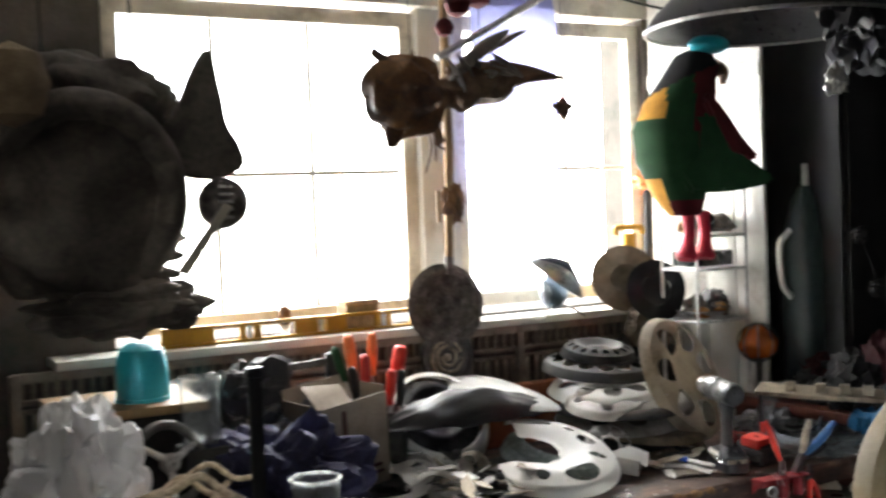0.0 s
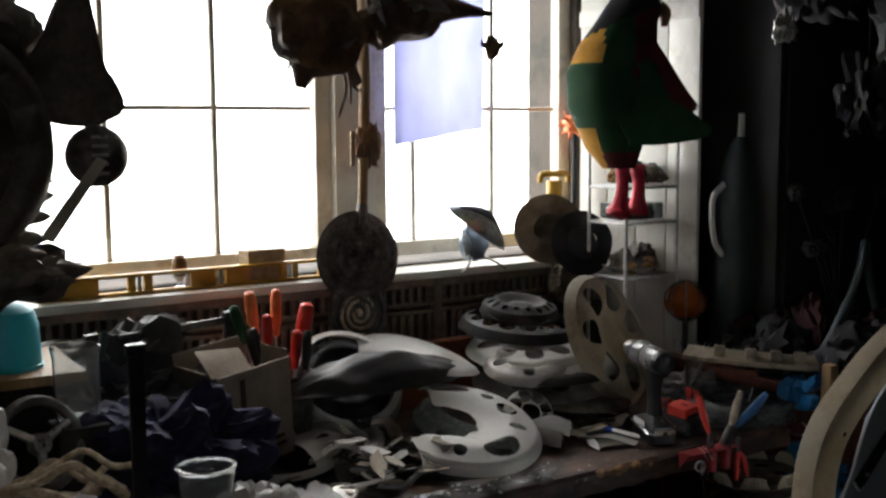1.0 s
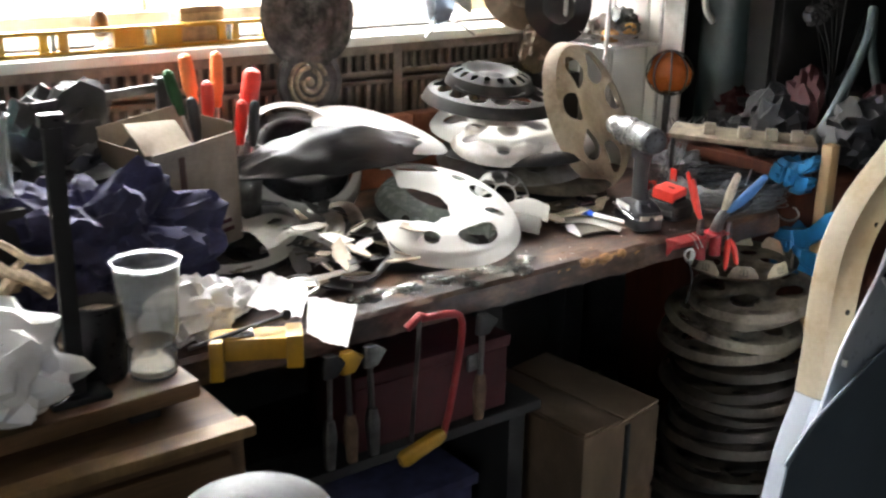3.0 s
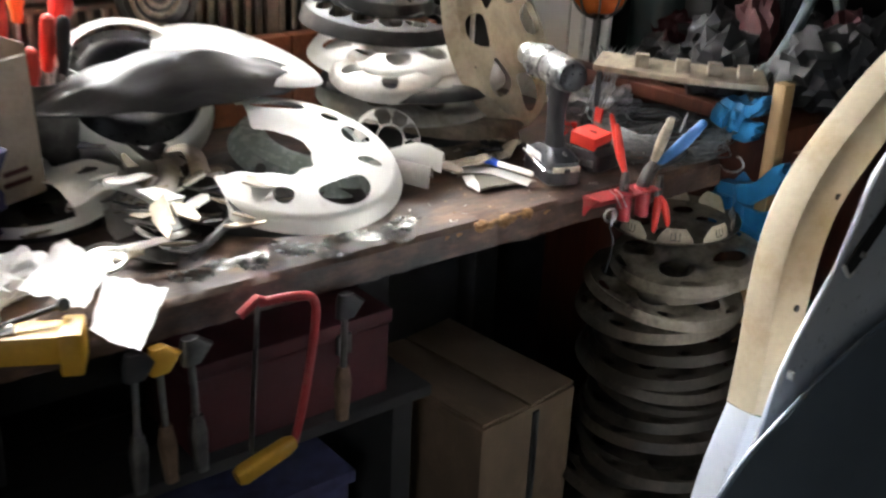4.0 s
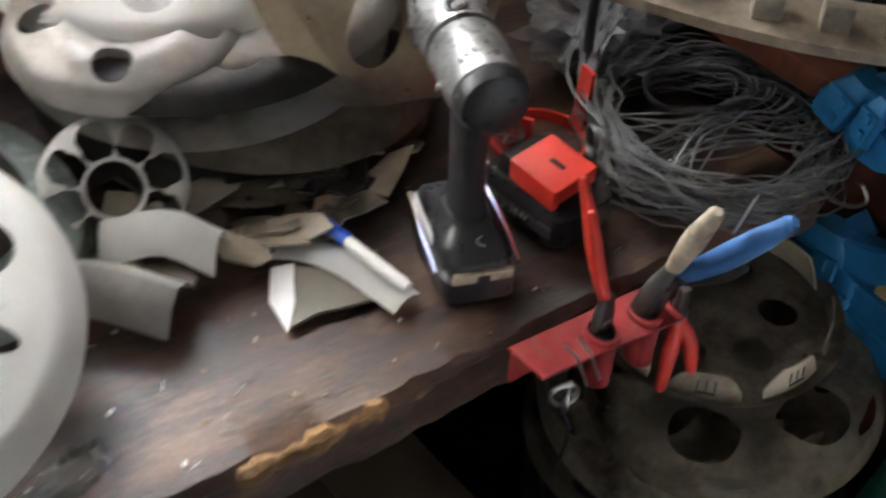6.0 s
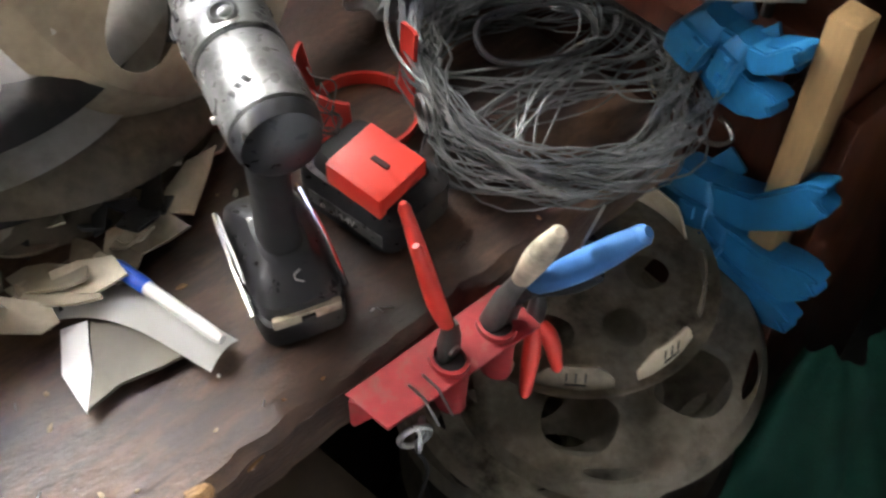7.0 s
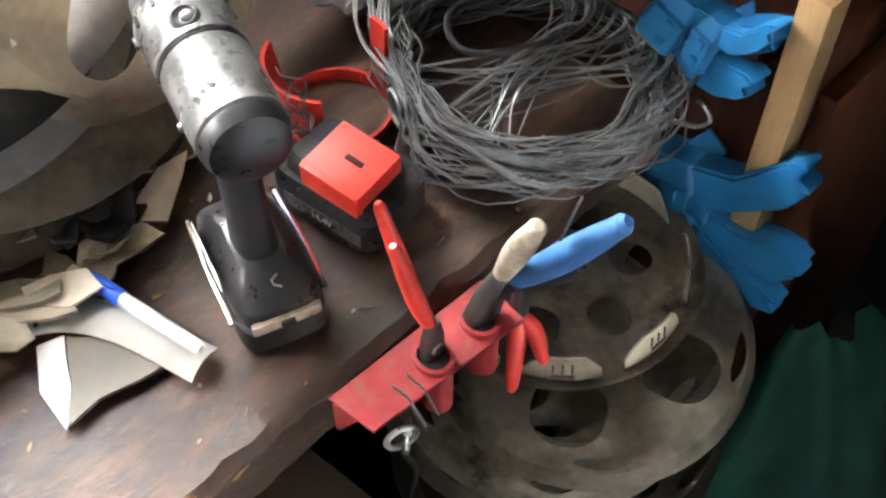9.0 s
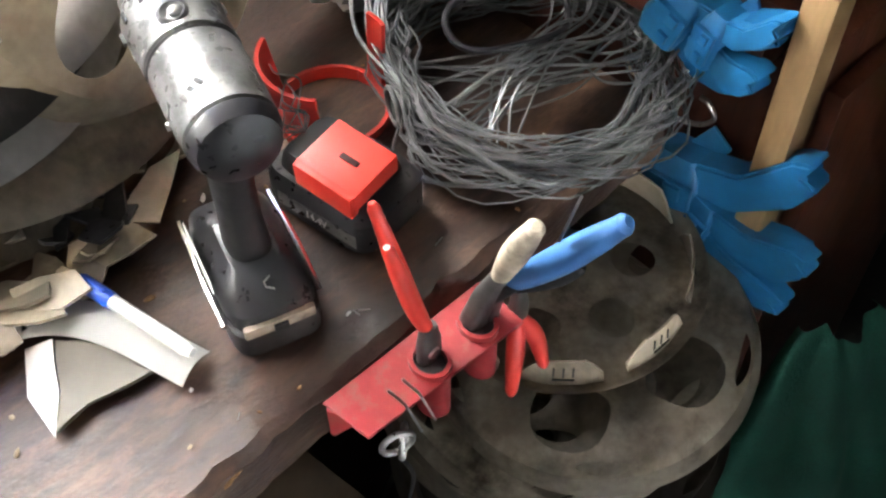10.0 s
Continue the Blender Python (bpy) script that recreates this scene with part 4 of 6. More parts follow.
def arc_band(r, z0, z1, a0, a1, flare, thick=0.004, n=26):
    """An upright curved band between two angles, wider at the top by flare."""
    b = bmesh.new()
    rows = []
    for i in range(n + 1):
        a = radians(a0 + (a1 - a0) * i / n)
        rows.append([b.verts.new((q * math.cos(a), q * math.sin(a), z)) for q, z in ((r, z0), (r + flare, z1), (r + flare + thick, z1), (r + thick, z0))])
    for c, d in zip(rows, rows[1:]):
        for k in range(4):
            b.faces.new((c[k], d[k], d[(k + 1) % 4], c[(k + 1) % 4]))
    b.faces.new(rows[0]), b.faces.new(rows[-1][::-1])
    return b


part("ring", arc_band(0.05, 0.0, 0.012, 0, 359, 0.002), "red", clamp)
part("wall_band", arc_band(0.048, 0.012, 0.075, 95, 200, 0.012), "red", clamp)
part("stay", arc_band(0.05, 0.012, 0.085, -40, -15, 0.004), "red", clamp)
bagp = thing("clear_bag", pose(1.03, 0.33, BZ + 0.05), "crumpled silvery plastic bag behind the wire coil", "plastic bag")
part("film", lumpy(0.075, 3.5, 0.6, 3, 4, (1.3, 0.9, 0.6)), "foil", bagp)

# shavings, clippings and crumbs on the bench
for k in range(60):
    x, y = rnd.uniform(0.25, 1.0), rnd.uniform(0.01, 0.26)
    if k % 3 == 0:
        ob = part("wire_clipping", tube([(0, 0, 0), (rnd.uniform(0.006, 0.014), rnd.uniform(-0.003, 0.003), 0.001)], 0.0006, 5), "steel", m=pose(x, y, BZ + 0.001, 0, 0, rnd.uniform(0, 360)))
        tagged(ob, "tiny clipped end of wire on the bench", "clipping", "bench crumbs")
    else:
        ob = part("wood_crumb", lumpy(rnd.uniform(0.0012, 0.0028), 3, 0.5, k, 1, (rnd.uniform(1, 2.5), 1, 0.6)), rnd.choice(["raw_wood", "straw", "white_plastic"]), m=pose(x, y, BZ + 0.001, 0, 0, rnd.uniform(0, 360)))
        tagged(ob, "pale crumb of wood or plastic on the bench", "crumb", "bench crumbs")

# ---- stack of trims beside the bench ----
pile_rnd = random.Random(12)
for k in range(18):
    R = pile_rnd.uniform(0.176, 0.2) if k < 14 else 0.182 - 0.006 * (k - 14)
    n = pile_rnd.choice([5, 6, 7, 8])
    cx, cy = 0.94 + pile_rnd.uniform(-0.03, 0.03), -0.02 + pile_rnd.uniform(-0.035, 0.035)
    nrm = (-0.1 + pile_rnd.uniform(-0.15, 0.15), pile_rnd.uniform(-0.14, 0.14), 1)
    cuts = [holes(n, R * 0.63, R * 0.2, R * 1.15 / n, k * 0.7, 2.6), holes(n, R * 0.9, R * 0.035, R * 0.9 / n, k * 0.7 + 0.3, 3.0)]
    # below the top four, the darker bronze stands in for shade
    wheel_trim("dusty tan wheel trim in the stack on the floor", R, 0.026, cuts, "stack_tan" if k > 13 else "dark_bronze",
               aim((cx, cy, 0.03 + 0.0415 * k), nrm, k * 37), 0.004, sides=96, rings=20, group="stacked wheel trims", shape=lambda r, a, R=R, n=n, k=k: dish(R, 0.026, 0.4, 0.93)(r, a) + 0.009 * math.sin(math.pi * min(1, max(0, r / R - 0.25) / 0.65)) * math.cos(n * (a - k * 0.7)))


def upturned(r, a):
    u = r / 0.195
    return 0.016 * math.exp(-(u / 0.35) ** 2) + 0.012 * max(0, (u - 0.9) / 0.1) ** 2 + 0.004 * math.cos(6 * a) * (u > 0.3) * (1 - u)


top_trim = wheel_trim("wheel trim lying face down on top of the stack, cream clips along its rim", 0.195, 0.03, [holes(6, 0.1, 0.03, 0.03, 0.4)], "stack_tan",
                      aim((0.925, 0.0, 0.787), (-0.06, 0.0, 1), 30) @ Matrix.Diagonal((0.72, 0.72, 0.85, 1)), shape=upturned, group="stacked wheel trims", sides=120, rings=24)
for k in range(8):
    a = 2 * math.pi * k / 8 + 0.2
    tab = bmesh.new()
    cols = []
    for i in range(9):
        f = i / 8 * 2 - 1
        b_ = a + f * 0.3
        top = 0.042 if abs(f) < 0.6 else 0.012 + 0.03 * (1 - abs(f)) / 0.4
        cols.append([tab.verts.new((q_ * math.cos(b_), q_ * math.sin(b_), z_)) for q_, z_ in ((0.176, 0.002), (0.171, top), (0.168, top), (0.173, 0.002))])
    for c0, c1 in zip(cols, cols[1:]):
        for q_ in range(4):
            tab.faces.new((c0[q_], c1[q_], c1[(q_ + 1) % 4], c0[(q_ + 1) % 4]))
    tab.faces.new(cols[0]), tab.faces.new(cols[-1][::-1])
    part("rim_clip", tab, "cream" if k % 3 else "dull_tan", top_trim, "cream plastic clip")
    for q in (-0.07, 0.0, 0.07):
        part("clip_mark", cube(0.0014, 0.0024, 0.016, 0.0002, (0.1745 * math.cos(a + q), 0.1745 * math.sin(a + q), 0.016), turn=pose(0, 0, 0, 0, -6, math.degrees(a + q))), "black", top_trim)
    part("clip_mark", cube(0.0014, 0.028, 0.0024, 0.0002, (0.1762 * math.cos(a), 0.1762 * math.sin(a), 0.012), turn=pose(0, 0, 0, 0, -6, math.degrees(a))), "black", top_trim)

# ---- cabinet, clamps and cloth past the end of the bench ----
cab = thing("side_cabinet", pose(1.345, 0.23, 0), "red-brown wooden cabinet with a pale wooden edge", "cabinet")
part("side_panel", cube(0.46, 0.66, 0.98, 0.004, (0.0, 0.0, 0.0)), "mahogany", cab)
part("corner_post", cube(0.035, 0.03, 1.09, 0.004, (-0.253, -0.335, 0.0)), "pale_wood", cab, "pale bare wooden corner post")
part("top_edge", cube(0.06, 0.6, 0.03, 0.004, (-0.235, -0.0, 0.98)), "mahogany", cab)
part("front_door", cube(0.4, 0.02, 0.9, 0.004, (0.02, -0.342, 0.03)), "mahogany", cab)


def blue_clamp(m, label):
    ob = thing("blue_clip", m, label, "plastic clip", "blue plastic clips")
    part("body", loft([((0, 0, 0), 0.03, 0.022), ((0, 0, 0.03), 0.034, 0.026), ((0.004, 0, 0.07), 0.026, 0.022), ((0.006, 0, 0.085), 0.018, 0.016)], power=5), "blue", ob)
    for outline in ([(0.0, 0.03), (0.05, 0.034), (0.1, 0.07), (0.118, 0.1), (0.104, 0.106), (0.112, 0.122), (0.092, 0.116), (0.05, 0.075), (0.0, 0.062)],
                    [(0.0, -0.012), (0.06, -0.03), (0.1, -0.018), (0.125, 0.006), (0.11, 0.012), (0.122, 0.03), (0.098, 0.032), (0.05, 0.02), (0.0, 0.024)]):
        part("jaw", slab(outline, 0.03, 0.003), "blue", ob, m=pose(0.012, 0.015, 0.02, 90))
    part("fin", slab([(0, 0), (0.02, 0.03), (0.0, 0.045), (-0.02, 0.02)], 0.006, 0.001), "blue", ob, m=pose(0.02, 0.01, 0.06, 70, 0, 10))
    part("rib", cube(0.05, 0.006, 0.05, 0.001, (0.004, -0.026, 0.015)), "blue", ob)
    for z in (0.02, 0.05):
        part("stud", cube(0.016, 0.006, 0.014, 0.001, (0.012, -0.03, z)), "blue", ob)
    return ob


blue_clamp(pose(1.084, -0.02, 0.752, 0, -4, -90) @ Matrix.Diagonal((1.15, 1, 1.2, 1)), "bright blue plastic clip hanging from a steel hook")
blue_clamp(pose(1.08, -0.035, 0.755, 0, 14, -94) @ Matrix.Diagonal((1.0, 0.8, 0.8, 1)), "bright blue plastic clip hanging below the bench end")
blue_clamp(pose(1.084, 0.03, 0.975, 0, 20, -90) @ Matrix.Diagonal((0.7, 1, 0.75, 1)), "bright blue plastic clip resting against the cabinet")
blue_clamp(pose(1.08, -0.02, 0.975, 0, 10, -100) @ Matrix.Diagonal((0.45, 0.9, 0.7, 1)), "bright blue plastic clip with square studs")
hook = thing("s_hook", pose(1.1, -0.005, 0.878), "bent steel hook on the cabinet side", "hook")
part("rod", tube(curve_points([(0.0, 0.06, 0.02), (-0.005, 0.02, -0.006), (0.0, -0.01, -0.006), (0.002, -0.026, 0.01), (0.0, -0.018, 0.026), (0.0, -0.008, 0.028)], 8), 0.0026, 8), "steel", hook)
part("eye", tube([(0.0, 0.07 + 0.009 * math.cos(a), 0.02 + 0.009 * math.sin(a)) for a in np.linspace(0, 6.28, 16, endpoint=False)], 0.0026, 8, closed=True), "tan_grip", hook)


def drape():
    b = bmesh.new()
    g = {}
    for i in range(41):
        for j in range(41):
            u, v = i / 40, j / 40
            a = (u - 0.5) * 2.4
            r = 0.05 + 0.19 * v ** 0.7 + 0.02 * math.sin(u * 19 + 2 * v) * v + 0.02 * noise.noise(Vector((u * 6, v * 4, 0)))
            g[i, j] = b.verts.new((r * math.sin(a), -r * math.cos(a), 0.6 * (1 - v) + 0.012 * math.sin(u * 9)))
    for i in range(40):
        for j in range(40):
            b.faces.new((g[i, j], g[i + 1, j], g[i + 1, j + 1], g[i, j + 1]))
    bmesh.ops.solidify(b, geom=b.faces[:], thickness=0.003)
    return b


tagged(part("green_cloth", drape(), "green_cloth", m=pose(1.21, -0.17, 0.02, 0, 0, -25)), "dark green canvas sheet hung over something by the cabinet", "cloth")

# cream moulding with brackets over the wire coil
moulding = thing("cream_moulding", pose(0, 0, 0), "cream plastic moulding with brackets above the wire coil, darkened for shade", "moulding")
mp = curve_points([(0.9, 0.25, 1.065), (0.966, 0.125, 1.062), (1.027, 0.037, 1.06), (1.12, -0.05, 1.055)], 8)
mb = bmesh.new()
mr = []
for i, p in enumerate(mp):
    d = (mp[min(i + 1, len(mp) - 1)] - mp[max(i - 1, 0)]).normalized()
    sd = d.cross(Vector((0, 0, 1))).normalized()
    mr.append([mb.verts.new(p - sd * w + Vector((0, 0, h))) for w, h in ((0, 0), (0.0, 0.012), (0.012, 0.016), (0.07, 0.03), (0.07, 0.026), (0.014, 0.008))])
for a, c in zip(mr, mr[1:]):
    for k in range(6):
        mb.faces.new((a[k], c[k], c[(k + 1) % 6], a[(k + 1) % 6]))
# cream toned down to a dark tan for the weak light here
part("strip", mb, "dull_tan", moulding)
for k in (6, 12, 17, 21):
    p = mp[k]
    part("bracket", cube(0.03, 0.022, 0.03, 0.003, (p.x + 0.02, p.y + 0.02, p.z + 0.016), turn=pose(0, 0, 0, 0, 0, -45)), "dull_tan", moulding)
for p in (mp[1], mp[-2]):
    part("stay", tube([(p.x + 0.03, p.y + 0.03, 0.905 if p.x < 1.1 else 1.01), (p.x + 0.03, p.y + 0.03, p.z + 0.01)], 0.006), "black", moulding)

# ---- car panels standing on the floor ----
def band(points, depth, flange):
    """A curved moulding: an outer face across the curve and a flange turned in towards the front."""
    b = bmesh.new()
    pts = curve_points(points, 10)
    rows = []
    for i, p in enumerate(pts):
        d = (pts[min(i + 1, len(pts) - 1)] - pts[max(i - 1, 0)]).normalized()
        s = Vector((0, 1, 0)).cross(d).normalized()
        rows.append([b.verts.new(p + s * w + Vector((0, h, 0))) for w, h in ((0.004, 0.0), (0, -0.004), (-0.003, -depth * 0.5), (0, -depth + 0.006), (0.006, -depth), (flange * 0.6, -depth - 0.012), (flange, -depth - 0.02))])
    for a, c in zip(rows, rows[1:]):
        for k in range(6):
            b.faces.new((a[k], a[k + 1], c[k + 1], c[k]))
    bmesh.ops.solidify(b, geom=b.faces[:], thickness=0.003)
    return b


arch = thing("wheel_arch_moulding", pose(0, 0, 0), "cream plastic wheel arch moulding standing on end", "car part")
part("moulding", band([(0.365, -0.56, 0.812), (0.37, -0.56, 0.9), (0.37, -0.56, 0.98), (0.382, -0.56, 1.075), (0.42, -0.56, 1.15), (0.5, -0.56, 1.222), (0.62, -0.56, 1.3), (0.8, -0.56, 1.37)], 0.055, 0.036), "cream", arch)
part("lower_end", band([(0.3, -0.56, 0.0), (0.28, -0.56, 0.4), (0.315, -0.56, 0.67), (0.366, -0.56, 0.81)], 0.05, 0.05), "silver_blue", arch)
for x, z in ((0.388, 0.86), (0.39, 0.98), (0.44, 1.13)):
    part("screw_hole", lathe([(0, 0.001), (0.005, 0.001), (0.005, -0.002)], 14, m=pose(x, -0.63, z, 90)), "black", arch)


def curved_panel(outline, y0, bow, material, name, parent, label=""):
    b = slab(outline, 0.004, bend=lambda x, y: bow * math.sin(max(0, min(1, (y - 0.2) / 1.2)) * math.pi))
    return part(name, b, material, parent, label, m=Matrix.Translation((0, y0, 0)) @ pose(0, 0, 0, 90))


bumper = thing("silver_car_panel", pose(0, 0, 0), "silver-blue painted car panel with a long slot, leaning", "car part")
curved_panel([(0.22, 0.0), (0.23, 0.5), (0.265, 0.75), (0.293, 0.829), (0.304, 0.87), (0.33, 0.932), (0.371, 0.996), (0.416, 1.053), (0.466, 1.165), (0.55, 1.24), (0.75, 1.33), (1.0, 1.36), (1.0, 0.9), (0.8, 0.5), (0.65, 0.0)], -0.645, 0.015, "silver_blue", "panel", bumper)
part("slot", slab([(0.0, 0.0), (0.016, -0.018), (0.03, -0.012), (0.135, 0.085), (0.13, 0.105), (0.11, 0.1)], 0.004, 0.001), "black", bumper, "black recessed slot", m=pose(0.42, -0.6655, 1.05, 90))
part("slot_lip", tube(curve_points([(0.42, -0.667, 1.05), (0.436, -0.668, 1.031), (0.45, -0.667, 1.037)], 6), 0.003, 8), "white_plastic", bumper)
part("bolt", lathe([(0, 0.006), (0.004, 0.005), (0.005, 0), (0, 0)], 12, m=pose(0.452, -0.672, 1.06, 90)), "steel", bumper)
part("edge_return", tube(curve_points([(0.265, -0.662, 0.75), (0.296, -0.662, 0.832), (0.333, -0.662, 0.934), (0.419, -0.66, 1.055), (0.47, -0.66, 1.165), (0.55, -0.658, 1.238), (0.75, -0.656, 1.328)], 8), 0.004, 8), "silver_blue", bumper)
for x, z in ((0.29, 0.79), (0.34, 0.905)):
    part("clip_tab", cube(0.006, 0.01, 0.012, 0.001, (x, -0.668, z)), "white_plastic", bumper)
wing = thing("slate_car_panel", pose(0, 0, 0), "slate-blue painted car wing leaning on the silver panel", "car part")
curved_panel([(0.15, 0.0), (0.13, 0.5), (0.17, 0.78), (0.22, 0.83), (0.269, 0.859), (0.309, 0.875), (0.364, 0.904), (0.452, 0.931), (0.516, 0.945), (0.7, 0.97), (0.95, 0.98), (0.95, 0.6), (0.75, 0.0)], -0.672, 0.02, "slate_blue", "panel", wing)
part("edge_return", tube(curve_points([(0.17, -0.69, 0.78), (0.22, -0.692, 0.832), (0.269, -0.693, 0.861), (0.364, -0.693, 0.906), (0.452, -0.692, 0.933), (0.516, -0.69, 0.947), (0.7, -0.689, 0.972), (0.93, -0.688, 0.98)], 8), 0.0035, 8), "slate_blue", wing)

# ---- under the bench ----
# cardboard brown is taken darker to carry the shade under the bench
carton = thing("carton", pose(0.577, 0.25, 0, 0, 0, 5) @ Matrix.Diagonal((0.86, 1, 1.3, 1)), "brown cardboard carton under the bench with an open flap gap", "carton")
part("box", cube(0.34, 0.4, 0.32, 0.004), "card", carton)
for s in (-1, 1):
    part("flap", cube(0.162, 0.395, 0.006, 0.001, (s * 0.086, 0, 0.322), turn=pose(0, 0, 0, 0, s * -2, 0)), "card", carton)
part("tape", cube(0.02, 0.006, 0.3, 0.001, (0.02, -0.202, 0.01)), "black", carton)
# toolbox red goes almost black, the shade around it being in the colour
crate = thing("red_toolbox", pose(0.08, 0.25, 0.511), "dull red steel toolbox on a shelf under the bench, darkened for shade", "toolbox")
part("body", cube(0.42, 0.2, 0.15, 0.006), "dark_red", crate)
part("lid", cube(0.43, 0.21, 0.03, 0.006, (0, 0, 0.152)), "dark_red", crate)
part("latch", cube(0.03, 0.008, 0.04, 0.002, (0.1, -0.108, 0.12)), "dark_steel", crate)
# shelf coloured near-black as well, with the under-bench shade in it
shelf = thing("under_shelf", pose(-0.05, 0.3, 0.485), "wooden shelf under the bench, coloured dark for shade", "shelf")
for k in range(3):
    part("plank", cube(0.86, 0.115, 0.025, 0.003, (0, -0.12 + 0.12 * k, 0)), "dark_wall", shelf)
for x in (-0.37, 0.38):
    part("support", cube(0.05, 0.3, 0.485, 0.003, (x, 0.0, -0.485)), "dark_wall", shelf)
bluebox = thing("blue_crate", pose(0.05, 0.32, 0.0), "dark blue plastic crate on the floor", "crate")
part("body", cube(0.36, 0.26, 0.3, 0.01), "navy", bluebox)
part("rim", cube(0.38, 0.28, 0.03, 0.006, (0, 0, 0.3)), "navy", bluebox)

saw = thing("hacksaw", pose(-0.062, -0.045, 0.622, 0, 4, 0), "red-framed hacksaw with a yellow handle hanging under the bench edge", "saw")
part("frame", tube(curve_points([(-0.06, 0, 0.26), (0.0, -0.005, 0.262), (0.036, -0.005, 0.25), (0.042, -0.005, 0.2), (0.03, -0.005, 0.08), (0.02, 0, 0.0)], 8), 0.0075, 10), "red_paint", saw)
part("grip", loft([((0, 0, -0.055), 0.012, 0.01), ((0, 0, -0.045), 0.017, 0.014), ((0, 0, 0.04), 0.015, 0.013), ((0, 0, 0.055), 0.01, 0.009)]), "yellow", saw, "yellow handle", m=pose(-0.035, -0.004, -0.015, 0, 70, 0))
part("blade", cube(0.002, 0.012, 0.26, 0.0004, (-0.06, 0, 0.0)), "dark_steel", saw)
part("hook_end", tube([(-0.09, 0, 0.245), (-0.06, 0, 0.268), (-0.05, 0, 0.262)], 0.008, 8), "red_paint", saw)
for k, (x, mt) in enumerate(((-0.2, "dark_steel"), (-0.25, "yellow"), (-0.3, "black"), (0.06, "black"))):
    t_ = thing("hanging_tool", pose(x, -0.03, 0.62, 0, random.uniform(-4, 4), 0), "old tool hanging from a nail under the bench edge", "tool", "hanging tools")
    part("grip", loft([((0, 0, 0), 0.01, 0.009), ((0, 0, 0.07), 0.014, 0.012), ((0, 0, 0.1), 0.009, 0.008)]), "brown_leaf" if k % 2 else "dark_steel", t_)
    part("shaft", tube([(0, 0, 0.1), (0, 0, 0.2)], 0.006), "dark_steel", t_)
    part("head", loft([((0, 0, 0.19), 0.016, 0.01), ((0.01, 0, 0.215), 0.026, 0.012), ((0, 0, 0.232), 0.012, 0.009)]), mt, t_)

# ---- drawer unit with the board, cup and bag ----
unit = thing("drawer_unit", pose(-0.925, 0.06, 0), "wooden drawer unit standing before the bench", "drawer unit")
part("carcass", cube(0.74, 0.52, 0.87, 0.004), "oak", unit)
part("drawer_front", cube(0.68, 0.02, 0.2, 0.004, (0, -0.268, 0.63)), "oak", unit)
part("drawer_front", cube(0.68, 0.02, 0.26, 0.004, (0, -0.268, 0.34)), "oak", unit)
part("edge_strip", cube(0.76, 0.04, 0.02, 0.004, (0, -0.265, 0.852)), "pale_wood", unit)
board = part("wooden_board", cube(0.62, 0.36, 0.03, 0.005), "oak", m=pose(-0.915, 0.025, 0.898, 0, 0, 3))
tagged(board, "worn wooden board lying on the drawer unit", "board")
for x in (-1.18, -0.68):
    tagged(part("batten", cube(0.05, 0.3, 0.024, 0.003, (x, 0.03, 0.873)), "dark_wall"), "dark batten under the wooden board", "batten")

cup = thing("plastic_cup", pose(-0.646, -0.075, 0.929), "clear ribbed plastic beaker on the wooden board", "beaker")
part("wall", lathe([(0.0, 0.0), (0.036, 0.0), (0.038, 0.006), (0.04, 0.05), (0.037, 0.056), (0.043, 0.07), (0.046, 0.12), (0.052, 0.186), (0.054, 0.19), (0.051, 0.19),
                    (0.044, 0.12), (0.041, 0.07), (0.034, 0.056), (0.036, 0.008), (0.0, 0.005)], 48), "cup", cup)
part("rim", lathe([(0.051, 0.186), (0.054, 0.186), (0.055, 0.191), (0.051, 0.192), (0.051, 0.186)], 48), "cup", cup)
part("sediment", lathe([(0, 0.006), (0.034, 0.006), (0.034, 0.014), (0, 0.016)], 32), "tan_grip", cup, "brown dried residue")
mug = thing("black_mug", pose(-0.716, -0.04, 0.929), "black mug on the wooden board", "mug")
part("body", lathe([(0, 0), (0.036, 0), (0.04, 0.006), (0.04, 0.125), (0.0375, 0.127), (0.036, 0.12), (0.036, 0.01), (0, 0.008)], 40), "black_gloss", mug)
part("handle", tube(curve_points([(-0.038, 0, 0.1), (-0.065, 0, 0.09), (-0.066, 0, 0.045), (-0.038, 0, 0.03)], 8), 0.006, 8), "black_gloss", mug)
part("inside", lathe([(0, 0.108), (0.0355, 0.108)], 36), "tan_grip", mug)
post2 = thing("clamp_post", pose(-0.775, -0.1, 0.929), "black upright clamp bar on the board", "clamp")
part("bar", cube(0.026, 0.012, 0.42, 0.002), "black", post2)
part("cap", cube(0.034, 0.02, 0.02, 0.003, (0, 0, 0.415)), "black_gloss", post2)
part("foot", cube(0.09, 0.05, 0.012, 0.003), "black", post2)

bag = thing("carrier_bag", pose(-0.93, -0.1, 0.93), "crumpled clear carrier bag with pink print", "plastic bag")


def crumple(rad, seed, sx, sy, sz, detail=4, k1=3.0, amount=0.35):
    b = bmesh.new()
    bmesh.ops.create_icosphere(b, subdivisions=detail, radius=1)
    for v in b.verts:
        n1 = noise.noise(v.co * k1 + Vector((seed, 0, 0)))
        n2 = abs(noise.noise(v.co * k1 * 2.7 + Vector((0, seed, 0))))
        v.co = Vector((v.co.x * sx, v.co.y * sy, max(-0.6, v.co.z) * sz)) * rad * (1 + amount * n1 - amount * 0.7 * n2)
    zmin = min(v.co.z for v in b.verts)
    for v in b.verts:
        v.co.z -= zmin
    return b


